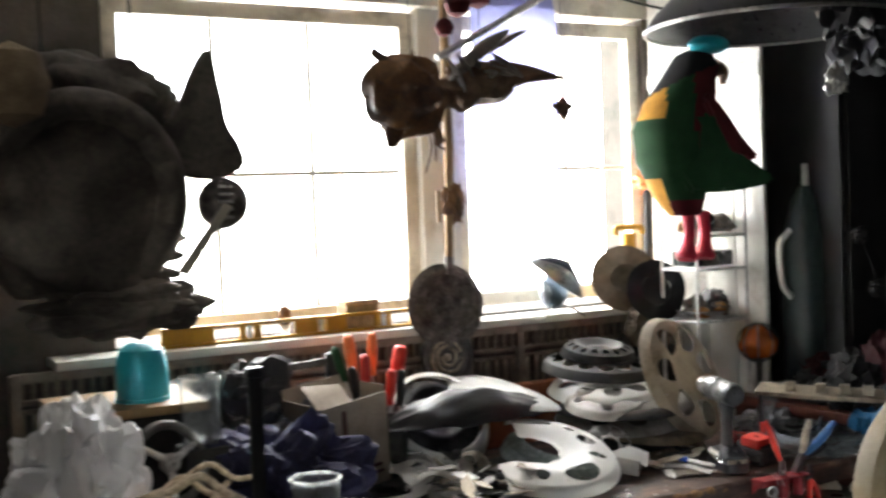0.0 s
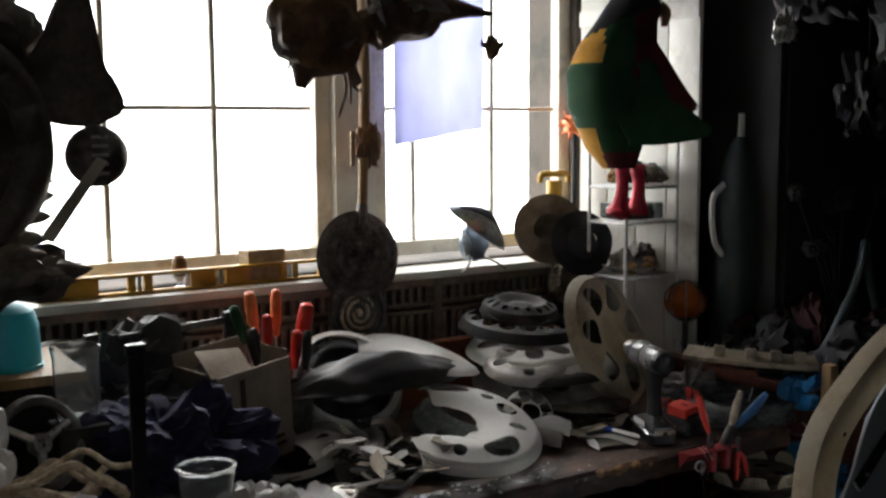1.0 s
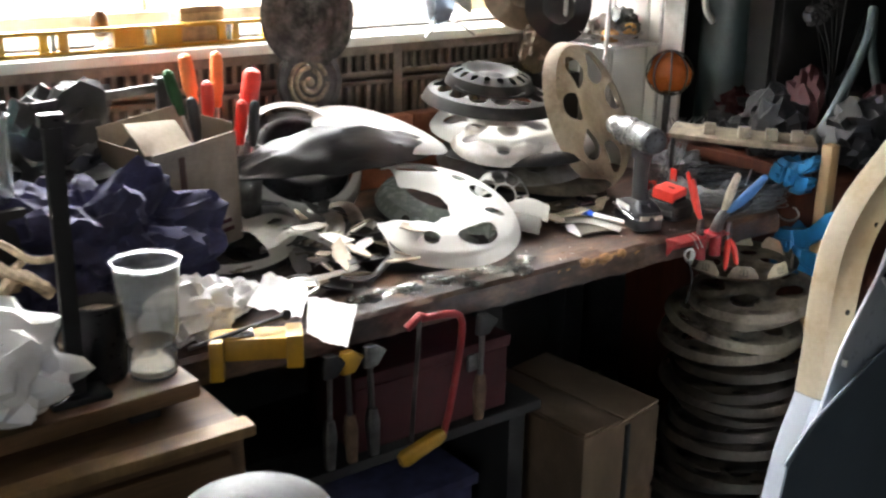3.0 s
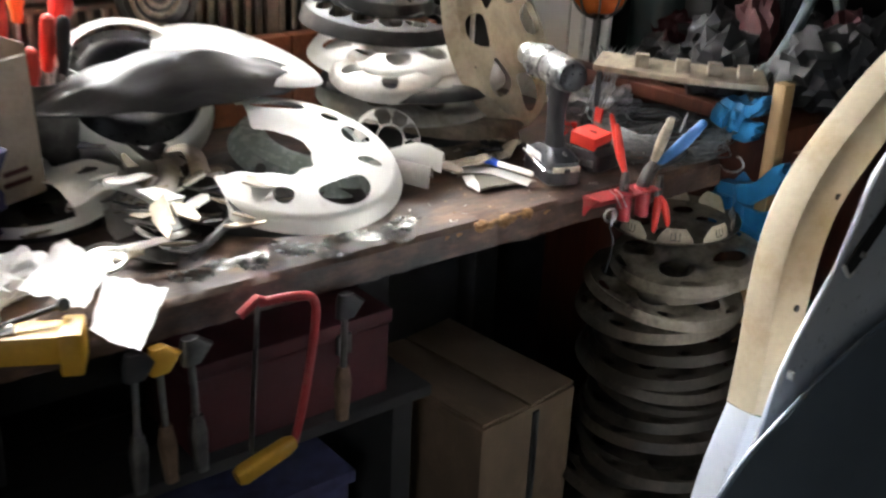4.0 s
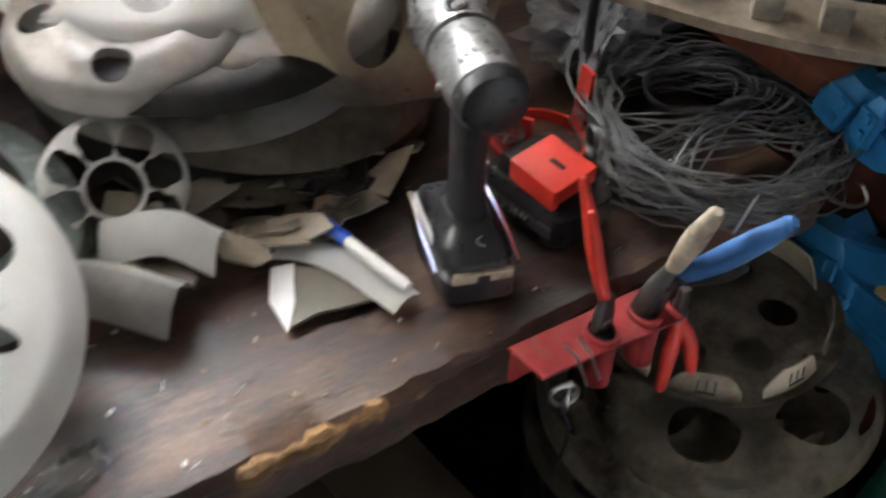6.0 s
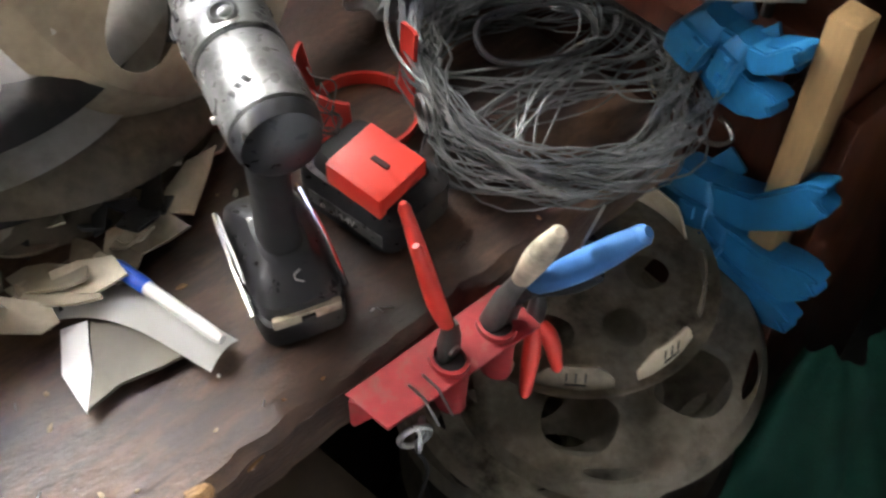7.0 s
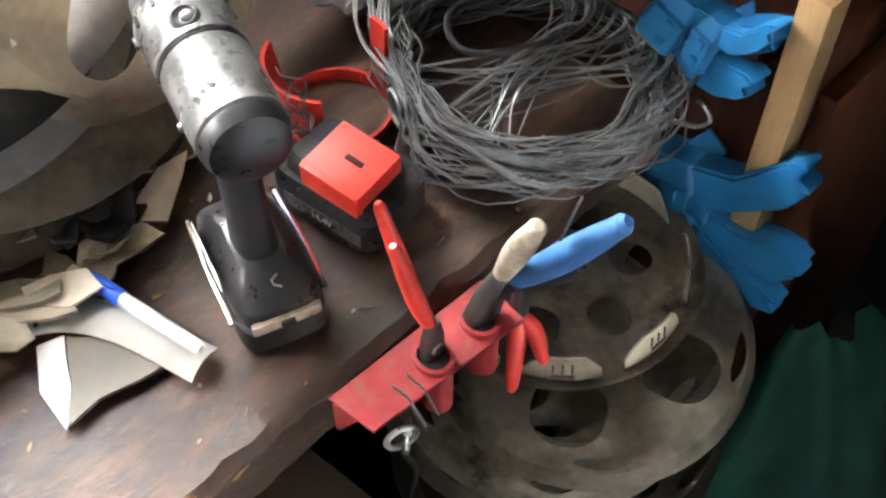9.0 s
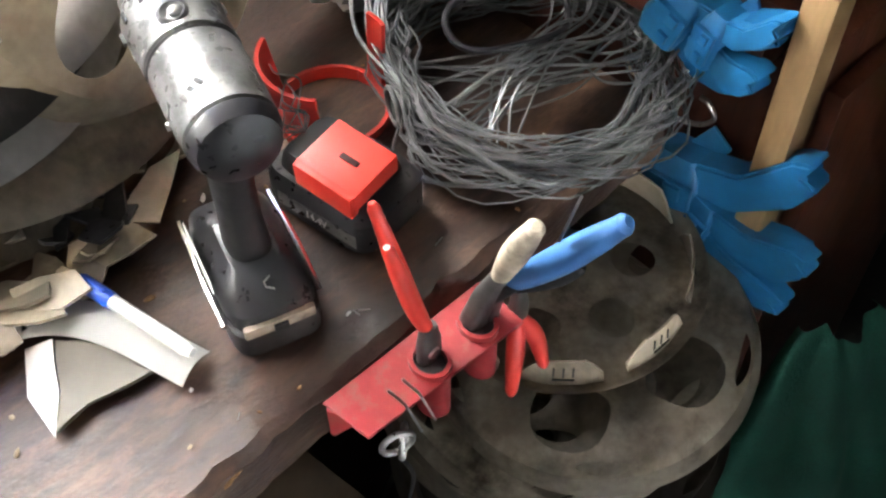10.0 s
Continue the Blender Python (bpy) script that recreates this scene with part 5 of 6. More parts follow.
part("film", crumple(0.1, 1.0, 1.5, 1.0, 1.0), "bag", bag)
part("film", crumple(0.08, 4.0, 1.3, 1.0, 0.9), "bag", bag, m=pose(-0.13, 0.02, 0.02, 0, 0, 40))
part("print", crumple(0.06, 7.0, 1.6, 0.7, 0.5), "pink_print", bag, "faded pink printed patch", m=pose(-0.12, 0.0, 0.09, 10, 20, 20))
big_bag = thing("polythene_bundle", pose(-1.08, 0.13, 0.928), "crumpled clear polythene bundle on the board", "plastic bag")
part("film", crumple(0.16, 9.0, 0.85, 0.7, 1.35, 5), "bag", big_bag)
rope = thing("frayed_rope", pose(-0.91, 0.07, 0.955), "heap of frayed pale rope", "rope")
for s in range(16):
    rr = random.Random(40 + s)
    pts = [(rr.uniform(-0.14, -0.08), rr.uniform(-0.03, 0.05), 0.06 + rr.uniform(0.0, 0.09))]
    for q in range(5):
        pts.append((pts[-1][0] + 0.05, pts[-1][1] + rr.uniform(-0.035, 0.035), max(0.01, pts[-1][2] + rr.uniform(-0.05, 0.03))))
    part("strand", tube(curve_points(pts, 6), rr.uniform(0.006, 0.011), 7), "hemp", rope)

# ---- yellow clamp, tissue, papers, tin lid ----
vise = thing("yellow_clamp", pose(-0.455, -0.045, BZ + 0.001, 0, 0, -27) @ Matrix.Diagonal((0.82, 0.9, 0.8, 1)), "yellow painted clamp with a black sliding bar on the bench edge", "clamp")
part("body", cube(0.17, 0.06, 0.05, 0.006, (0, 0, 0)), "yellow", vise)
part("jaw", cube(0.035, 0.07, 0.075, 0.005, (0.085, 0, -0.02)), "yellow", vise)
part("jaw", cube(0.03, 0.065, 0.09, 0.005, (-0.075, -0.02, -0.035)), "yellow", vise)
part("tommy_bar", tube([(-0.13, -0.05, 0.045), (0.07, 0.03, 0.075)], 0.005, 8), "black", vise)
part("screw", tube([(-0.09, -0.01, 0.03), (0.0, -0.005, 0.055)], 0.011, 12), "steel", vise)
part("end_knob", lathe([(0, 0.008), (0.01, 0.006), (0.012, 0), (0.01, -0.006), (0, -0.008)], 16, m=pose(0.07, 0.03, 0.075, 60, 0, 30)), "black", vise)


def sheet(pts, name, label, material="paper"):
    """A bent rectangular sheet between four corners."""
    b = bmesh.new()
    A, B, C, D = [Vector(p) for p in pts]
    n = 16
    g = [[b.verts.new(A.lerp(B, i / n).lerp(D.lerp(C, i / n), j / n) + Vector((0, 0, 0.008 * noise.noise(Vector((i * 0.35, j * 0.35, A.x * 9)))))) for j in range(n + 1)] for i in range(n + 1)]
    for i in range(n):
        for j in range(n):
            b.faces.new((g[i][j], g[i + 1][j], g[i + 1][j + 1], g[i][j + 1]))
    bmesh.ops.solidify(b, geom=b.faces[:], thickness=0.0008)
    return tagged(part(name, b, material), label, "paper")


sheet([(-0.3, 0.19, 0.955), (-0.285, 0.06, 0.947), (-0.37, -0.06, 0.952), (-0.42, 0.05, 0.955)], "paper_sheet", "crumpled white sheet of paper on the bench")
sheet([(-0.376, -0.09, 0.935), (-0.339, -0.162, 0.925), (-0.243, -0.043, 0.944), (-0.3, 0.04, 0.948)], "paper_flap", "folded white paper hanging over the bench edge")
tissue = thing("tissue", pose(-0.5, 0.1, BZ), "crumpled white tissue on the bench", "tissue")
part("wad", crumple(0.07, 13.0, 1.3, 1.0, 0.9, 4, 3.0, 0.35), "paper", tissue)
part("wad", crumple(0.05, 15.0, 1.6, 0.8, 0.7, 4, 3.0, 0.35), "paper", tissue, m=pose(0.1, 0.05, 0, 0, 0, 30))
lid = part("tin_lid", lathe([(0, 0.002), (0.032, 0.002), (0.036, 0.006), (0.038, 0.005), (0.037, 0.0), (0, 0)], 36), "steel", m=pose(-0.27, 0.12, 0.935, 12, -8, 0))
tagged(lid, "small shallow tin lid on scraps", "lid")
film = thing("peeled_film", pose(0.0, 0.05, BZ - 0.006), "flattened crumpled clear film stuck along the bench edge", "film")
for k in range(9):
    part("scrap", crumple(0.028, 20.0 + k, random.uniform(0.9, 1.7), 0.8, 0.16, 4, 5.0, 0.7), "clear_film", film, m=pose(-0.14 + 0.05 * k + random.uniform(-0.02, 0.02), random.uniform(-0.03, 0.035), 0.002, 0, 0, random.uniform(0, 180)))

# ---- carton with tools, handles, cloth ----
tool_carton = thing("tool_carton", pose(-0.365, 0.44, BZ + 0.05, 0, -6, 12), "torn printed carton holding tools", "carton")
for nm, m_, sx, sz in (("front_panel", pose(0, -0.07, 0, 5), 0.2, 0.24), ("back_panel", pose(0, 0.07, 0, -4), 0.2, 0.27)):
    part(nm, cube(sx, 0.004, sz, 0.001), "pale_card", tool_carton, m=m_)
for s in (-1, 1):
    part("side_panel", cube(0.004, 0.14, 0.25, 0.001), "card", tool_carton, m=pose(s * 0.1, 0, 0, 0, s * 3, 0))
part("base", cube(0.2, 0.14, 0.004, 0.001), "card", tool_carton)
part("flap", cube(0.12, 0.09, 0.003, 0.001), "pale_card", tool_carton, m=pose(-0.03, -0.02, 0.245, 35, 10, 0))
for k in range(5):
    part("print_bar", cube(0.05 - 0.006 * (k % 3), 0.0015, 0.009, 0.0003, (0.05, -0.078, 0.03 + 0.018 * k), turn=pose(0, 0, 0, 5)), "dark_red" if k < 2 else "navy", tool_carton, m=pose(0, -0.001 + 0.0015 * k, 0))
part("stripe", cube(0.014, 0.0015, 0.21, 0.0003, (-0.035, -0.0735, 0.01), turn=pose(0, 0, 0, 5)), "mahogany", tool_carton)


def driver(at, lean, material, length=0.1, r=0.014):
    ob = thing("screwdriver", pose(at[0] + 0.018, at[1] - 0.138, at[2] - 0.012), f"{ {'red': 'red', 'orange': 'orange', 'black': 'black', 'green': 'dark green'}[material]} handled screwdriver standing in the pot", "screwdriver", "screwdrivers")
    v = Vector(lean).normalized()
    m_ = v.to_track_quat("Z", "Y").to_matrix().to_4x4()
    part("handle", lathe([(0, 0), (r * 0.6, 0), (r * 0.75, 0.01), (r * 0.72, 0.02), (r, 0.035), (r, length - 0.02), (r * 0.85, length - 0.006), (r * 0.4, length), (0, length)], 14), material, ob, m=m_)
    part("shaft", tube([(0, 0, -0.12), (0, 0, 0.005)], 0.0035, 8), "steel", ob, m=m_)


for at, lean, mt, ln, r in (((-0.335, 0.66, 1.22), (-0.3, 0, 1), "green", 0.1, 0.013), ((-0.28, 0.65, 1.19), (-0.05, -0.1, 1), "red", 0.1, 0.014), ((-0.29, 0.7, 1.23), (-0.1, 0.1, 1), "orange", 0.11, 0.016),
                            ((-0.235, 0.7, 1.22), (0.02, 0, 1), "orange", 0.12, 0.014), ((-0.205, 0.66, 1.14), (0.06, -0.1, 1), "red", 0.1, 0.014), ((-0.17, 0.69, 1.2), (0.2, 0, 1), "red", 0.1, 0.021),
                            ((-0.24, 0.64, 1.11), (0, -0.1, 1), "red", 0.08, 0.014), ((-0.32, 0.62, 1.17), (-0.2, -0.2, 1), "black", 0.1, 0.012), ((-0.19, 0.63, 1.14), (0.1, 0, 1), "black", 0.1, 0.012)):
    driver(at, lean, mt, ln, r)
pot = thing("tool_pot", pose(-0.21, 0.53, BZ), "dark tin pot full of screwdrivers", "pot")
part("body", lathe([(0, 0), (0.06, 0), (0.075, 0.22), (0.071, 0.22), (0.057, 0.01), (0, 0.01)], 36), "dark_steel", pot)

cloth = part("navy_cloth", crumple(0.17, 31.0, 1.2, 0.8, 0.95, 5, 2.6, 0.5), "navy", m=pose(-0.6, 0.28, BZ))
tagged(cloth, "crumpled navy blue cloth on the bench", "cloth")
bar = thing("bar_clamp", pose(-0.53, 0.55, 1.245, 0, -3, 3), "long black bar clamp lying across the clutter", "clamp")
part("bar", cube(0.4, 0.008, 0.018, 0.001), "dark_steel", bar)
part("jaw", cube(0.03, 0.02, 0.08, 0.003, (0.19, 0, -0.05)), "black", bar)
part("jaw", cube(0.03, 0.02, 0.08, 0.003, (-0.15, 0, -0.05)), "black", bar)
part("grip", tube([(-0.17, 0.0, 0.0), (-0.26, 0, -0.03)], 0.013, 12), "black", bar)
junk = part("junk_mound", crumple(0.2, 43.0, 1.5, 0.8, 1.0, 5, 3.5, 0.5), "dark_plastic", m=pose(-0.62, 0.58, BZ))
tagged(junk, "dark heap of oily scrap parts at the back of the bench", "scrap heap")

# ---- left end: box with the teal beaker, wheel, jar ----
tbox = thing("wooden_box", pose(-0.93, 0.46, BZ), "dark wooden box with a pale lid board", "box")
part("body", cube(0.24, 0.24, 0.318, 0.005), "dark_wall", tbox)
part("lid_board", cube(0.33, 0.3, 0.022, 0.004, (0.01, -0.02, 0.32)), "pale_wood", tbox)
teal = thing("teal_beaker", pose(-0.882, 0.4, BZ + 0.343), "teal plastic beaker upside down on the box", "beaker")
part("body", lathe([(0.06, 0), (0.062, 0.004), (0.058, 0.09), (0.05, 0.118), (0.03, 0.134), (0, 0.138)], 40), "teal", teal)
part("rim", lathe([(0.058, 0.0), (0.064, 0.0), (0.064, 0.008), (0.06, 0.01)], 40), "teal", teal)
jar = thing("white_jar", pose(-0.785, 0.265, BZ + 0.245), "white translucent plastic jug", "jug")
part("body", lathe([(0, 0), (0.04, 0), (0.045, 0.02), (0.045, 0.13), (0.05, 0.155), (0.047, 0.158), (0.042, 0.13), (0.04, 0.01), (0, 0.006)], 36), "cup", jar)
part("base_block", cube(0.1, 0.1, 0.245, 0.004, (0, 0, -0.245)), "dark_wall", jar)
wheel = thing("hand_wheel", pose(-0.875, 0.2, 1.13, 70, 0, 20), "dark cast hand wheel leaning on the box", "wheel")
part("rim", tube([(0.085 * math.cos(a), 0.085 * math.sin(a), 0) for a in np.linspace(0, 6.28, 40, endpoint=False)], 0.011, 10, closed=True), "dark_steel", wheel)
for k in range(3):
    a = 2.1 * k + 0.4
    part("spoke", tube([(0, 0, 0.004), (0.08 * math.cos(a), 0.08 * math.sin(a), 0)], [0.01, 0.007], 8), "steel", wheel)
part("hub", lathe([(0, 0.016), (0.02, 0.012), (0.022, -0.01), (0, -0.012)], 20), "steel", wheel)

# domed stool by the drawer unit
stool = thing("domed_stool", pose(-0.79, -0.71, 0) @ Matrix.Diagonal((0.84, 0.84, 0.985, 1)), "black padded stool with a domed seat", "stool")
part("seat", lathe([(0, 1.1), (0.05, 1.093), (0.095, 1.07), (0.125, 1.03), (0.13, 1.0), (0.0, 0.995)], 40), "black", stool)
part("column", tube([(0, 0, 0.02), (0, 0, 1.0)], 0.025, 16), "dark_steel", stool)
part("foot", lathe([(0, 0.0), (0.2, 0.0), (0.2, 0.012), (0.05, 0.03), (0, 0.035)], 36), "dark_steel", stool)

# ---- below and on the sill ----
lattice = thing("radiator_cover", pose(-0.12, 0.82, 0), "dusty slatted radiator cover below the window", "radiator cover")
for z, h, t in ((1.25, 0.026, 0.024), (1.192, 0.014, 0.016), (1.169, 0.012, 0.014), (0.954, 0.03, 0.02), (1.054, 0.01, 0.012)):
    part("rail", cube(2.0, t, h, 0.002, (0, 0, z)), "wicker", lattice)
top_slat, long_slat = cube(0.013, 0.01, 0.048, 0.0015), cube(0.014, 0.01, 0.188, 0.0015)
slat_a = part("slat", top_slat, "wicker", lattice, m=pose(-0.98, 0, 1.205))
slat_b = part("slat", long_slat, "wicker", lattice, m=pose(-0.98, 0, 0.982))
for k in range(1, 66):
    for src, z in ((slat_a, 1.205), (slat_b, 0.982)):
        o = new("slat", src.data)
        o.parent = lattice
        o.matrix_basis = pose(-0.98 + 0.03 * k, 0.001 * math.sin(k * 2.1), z, 0, 0.8 * math.sin(k * 1.7), 0)
for x in (-0.995, -0.35, 0.2, 0.55, 0.995):
    part("upright", cube(0.03, 0.022, 0.34, 0.003, (x, -0.003, 0.934)), "wicker", lattice)
for x in (-0.95, 0.0, 0.95):
    part("foot", cube(0.03, 0.02, 0.045, 0.002, (x, 0.0, 0.898)), "wicker", lattice)

# terracotta blocks along the back of the bench
blocks = thing("brick_row", pose(-0.5, 0.775, BZ), "row of terracotta blocks along the back of the bench", "bricks")
blk = cube(0.205, 0.05, 0.19, 0.004)
first = part("brick", blk, "brick", blocks)
for k in range(1, 7):
    o = new("brick", first.data)
    o.parent = blocks
    o.matrix_basis = pose(0.21 * k, 0.003 * (k % 2), 0, 0, 0, 0.5 * (k % 3 - 1))

# spirit level
SZ = WZ0 - 0.004
level = thing("spirit_level", pose(-0.725, 0.855, SZ, 0, 0, 0), "long yellow spirit level with openings on the window sill", "spirit level")
part("top_flange", cube(0.84, 0.024, 0.009, 0.001, (0.42, 0, 0.047)), "yellow", level)
part("bottom_flange", cube(0.84, 0.024, 0.009, 0.001, (0.42, 0, 0.0)), "yellow", level)
webs, gaps = [], [(0.15, 0.225), (0.245, 0.268), (0.29, 0.395), (0.465, 0.495), (0.56, 0.655), (0.675, 0.695), (0.71, 0.775)]
x = 0.0
for a, c in gaps + [(0.84, 0.84)]:
    part("web", cube(a - x, 0.012, 0.038, 0.001, ((x + a) / 2, 0, 0.009)), "yellow", level)
    x = c
for x in (0.257, 0.48, 0.685):
    part("vial", tube([(x, 0, 0.009), (x, 0, 0.047)], 0.006, 12), "green_clear", level)

# small things on the sill
egg = thing("egg_in_cup", pose(-0.344, 0.9, SZ), "brown egg in a small glass egg cup", "egg cup")
part("cup", lathe([(0, 0), (0.018, 0), (0.006, 0.012), (0.006, 0.018), (0.02, 0.035), (0.021, 0.042), (0.0, 0.03)], 24), "cup", egg)
part("egg", lathe([(0, 0.03), (0.012, 0.034), (0.021, 0.052), (0.02, 0.07), (0.012, 0.088), (0, 0.094)], 24), "amber", egg)
def little(name, m, sx, sy, sz, mt, label, cat):
    ob = thing(name, m, label, cat)
    part("body", cube(sx, sy, sz, 0.003), mt, ob)
    part("lid", cube(sx * 1.02, sy * 1.02, sz * 0.2, 0.002, (0, 0, sz)), mt, ob)
little("small_box", pose(-0.286, 0.9, SZ), 0.072, 0.05, 0.035, "oak", "small wooden box on the window sill", "box")
for x, mt in ((-0.219, "straw"), (-0.171, "brown_leaf")):
    ob = tagged(part("round_stone", lumpy(0.033, 2.0, 0.2, 3 + x, 3, (1, 0.8, 0.85)), mt, m=pose(x, 0.9, SZ + 0.024)), "rounded brown stone on the window sill", "stone", "sill stones")
little("stone_block", pose(-0.103, 0.9, SZ, 0, 0, 4), 0.115, 0.06, 0.075, "straw", "rough pale block holding a candle glass", "block")
glass = thing("candle_glass", pose(-0.084, 0.9, SZ + 0.093), "low glass candle holder on the pale block", "candle holder")
part("bowl", lathe([(0, 0), (0.03, 0), (0.036, 0.022), (0.033, 0.022), (0.028, 0.004), (0, 0.004)], 24), "cup", glass)
part("wick", tube([(-0.055, 0, -0.01), (-0.056, 0, 0.03)], 0.0015, 6), "dark_steel", glass)

# warming pan standing on the sill
pan = thing("warming_pan", pose(0.15, 0.815, SZ - 0.01), "long-handled engraved warming pan standing on the sill", "warming pan")
def pan_shape(r, a):
    return 0.02 * math.sqrt(max(0, 1 - (r / 0.132) ** 2)) + 0.0025 * math.sin(r * 240) * (1 if 0.02 < r < 0.12 else 0) + 0.0015 * math.sin(8 * a) * math.sin(r * 60)
part("lid", trim_disc(0.13, pan_shape, lambda x, y, r, a: 1, 0.003, 30, 72), "engraved", pan, m=pose(0, -0.02, 0.07, 84, 0, 0))
part("bowl", lathe([(0, -0.03), (0.1, -0.028), (0.125, -0.01), (0.132, 0.0), (0.126, 0.003), (0.0, 0.0)], 60, m=pose(0, -0.015, 0.07, 84)), "dark_steel", pan)
part("handle", tube([(0.02, -0.01, 0.19), (0.05, 0.02, 0.55), (0.06, 0.04, 1.06)], [0.014, 0.017, 0.014], 14), "pale_wood", pan)
part("ferrule", tube([(0.015, -0.012, 0.165), (0.022, -0.008, 0.22)], 0.017, 14), "engraved", pan)
# carved medallion below it
medal = thing("medallion", pose(0.139, 0.78, 1.2, 84), "dark carved medallion with curling rings on the radiator cover", "medallion")
part("disc", lathe([(0, 0.0), (0.075, 0.0), (0.078, 0.006), (0.09, 0.009), (0.093, 0.004), (0.09, -0.006), (0, -0.006)], 48), "dark_steel", medal)
for r, n0 in ((0.062, 0.3), (0.043, 1.6), (0.024, 2.9)):
    part("curl", tube([(r * math.cos(a) * (0.72 + 0.07 * a), r * math.sin(a) * (0.72 + 0.07 * a), 0.007) for a in np.linspace(n0, n0 + 4.6, 30)], 0.006, 8), "tan_grip", medal)
part("boss", lathe([(0, 0.014), (0.01, 0.01), (0.013, 0)], 20), "tan_grip", medal)

# ornament hung on the pan handle
orn = thing("hanging_lantern", pose(0.2, 0.82, 1.62), "small amber fish-shaped ornament hung on the post", "ornament")
part("body", lumpy(0.05, 3, 0.35, 2, 4, (0.75, 0.5, 1.25)), "amber", orn, m=pose(0, 0, 0.06))
for k in range(7):
    a = k * 0.9
    part("spike", tube([(0.03 * math.cos(a), 0, 0.06 + 0.05 * math.sin(a)), (0.055 * math.cos(a), 0.005, 0.06 + 0.085 * math.sin(a))], [0.006, 0.001], 6), "amber", orn)
part("tassel", cube(0.014, 0.006, 0.1, 0.002, (-0.05, 0, -0.0)), "straw", orn)

# grey bird with a silver beak
bird = part("grey_bird", lumpy(0.06, 2, 0.12, 1, 4, (0.8, 0.75, 1.0)), "slate_blue", m=pose(0.576, 0.83, SZ + 0.072))
tagged(bird, "dark blue-grey bird ornament under a pale metal hood", "ornament")
part("hood", shell_shape(-0.12, 0.13, 0.068, 0.06), "hood", bird, "pale striped metal hood", m=pose(0.0, -0.015, 0.045, 36, 34, 0))
for k in (-1, 1):
    part("hood_stripe", shell_shape(-0.09, 0.1, 0.007, 0.05), "slate_blue", bird, m=pose(0.0, -0.03, 0.062, 36 + 18 * k, 34, 0))
part("cheek_plate", shell_shape(-0.045, 0.045, 0.022, 0.02), "hood", bird, m=pose(-0.045, -0.02, 0.0, 60, 80, 0))
for s in (-1, 1):
    part("leg", tube(curve_points([(s * 0.02, -0.02, -0.045), (s * 0.05, -0.05, -0.06), (s * 0.085, -0.06, -0.085)], 6), 0.004, 6), "steel", bird)

# yellow tub with a handle, red spiked ball
tub = thing("yellow_tub", pose(0.914, 0.885, SZ), "yellow chequered tub with a yellow tap handle", "tub")
part("body", cube(0.12, 0.07, 0.17, 0.008), "yellow", tub)
part("dark_band", cube(0.122, 0.072, 0.03, 0.002, (0, 0, 0.06)), "black", tub)
part("neck", tube([(0.03, 0, 0.17), (0.03, 0, 0.25)], 0.026, 16), "yellow", tub)
part("tap_handle", tube(curve_points([(-0.03, 0, 0.245), (-0.022, 0, 0.27), (0.03, 0, 0.272), (0.082, 0, 0.27), (0.09, 0, 0.245)], 6), 0.011, 10), "yellow", tub)
star = thing("red_spiky_ball", pose(1.015, 0.875, 1.735), "red spiky rubber ball on a black stem", "ball")
part("ball", lumpy(0.032, 2, 0.05, 1, 3), "orange", star)
for k in range(18):
    t_, p_ = math.acos(1 - 2 * (k + 0.5) / 18), k * 2.4
    v = Vector((math.sin(t_) * math.cos(p_), math.sin(t_) * math.sin(p_), math.cos(t_)))
    part("spike", tube([v * 0.028, v * 0.056], [0.009, 0.001], 6), "orange", star)
part("stem", tube(curve_points([(0.005, 0, -0.03), (0.015, 0.01, -0.15), (0.0, 0.0, -0.44)], 8), 0.009, 8), "black", star)
# hats
for (x, y, z), R, mt, nrm, nm in (((0.855, 0.8, 1.4), 0.115, "brown_straw", (-0.6, -1, 0.3), "old straw hat propped on the sill"), ((0.90, 0.69, 1.36), 0.105, "black", (-0.3, -1, 0.25), "black felt hat propped by the window")):
    hat = thing("hat", aim((x, y, z), nrm, 0), nm, "hat", "hats")
    part("brim", trim_disc(R, lambda r, a: 0.006 * math.sin(2 * a) + 0.004 * math.sin(5 * a), lambda x_, y_, r, a: r - 0.05, 0.003, 12, 60, 0.045), mt, hat)
    part("crown", lathe([(0.052, 0.0), (0.056, -0.02), (0.05, -0.055), (0.03, -0.068), (0, -0.07)], 40), mt, hat)
    part("lining", lathe([(0.05, -0.002), (0.0, -0.03)], 32), mt, hat)
heap = part("dusty_cloth", crumple(0.1, 51.0, 1.0, 0.6, 1.1, 5, 2.4, 0.3), "brown_straw", m=pose(0.92, 0.75, 1.165))
tagged(heap, "dusty brown cloth bundle under the hats", "cloth")
prop = thing("box_stand", pose(0.94, 0.75, BZ), "dark box that carries the cloth bundle", "box")
part("body", cube(0.14, 0.1, 0.265, 0.004), "dark_wall", prop)

# lilac film hanging in the window
fb = bmesh.new()
fg = [[fb.verts.new((0.33 + (0.34 - 0.02 * j / 10) * i / 12, 0.939 - 0.05 * min(1, j / 2) + 0.008 * math.sin(i * 0.9) * (j / 10), 2.47 - (0.035 * min(1, j)) - (0.76 - 0.05 * (i / 12)) * j / 10)) for j in range(11)] for i in range(13)]
for i in range(12):
    for j in range(10):
        fb.faces.new((fg[i][j], fg[i + 1][j], fg[i + 1][j + 1], fg[i][j + 1]))
bmesh.ops.solidify(fb, geom=fb.faces[:], thickness=0.0006)
tagged(part("lilac_sheet", fb, "lilac"), "lilac translucent plastic sheet hanging in the window", "sheet")

# ---- hanging from the ceiling ----
def cord(a, c, r=0.0012, parent=None, mt="black"):
    return part("cord", tube([a, c], r, 6), mt, parent)


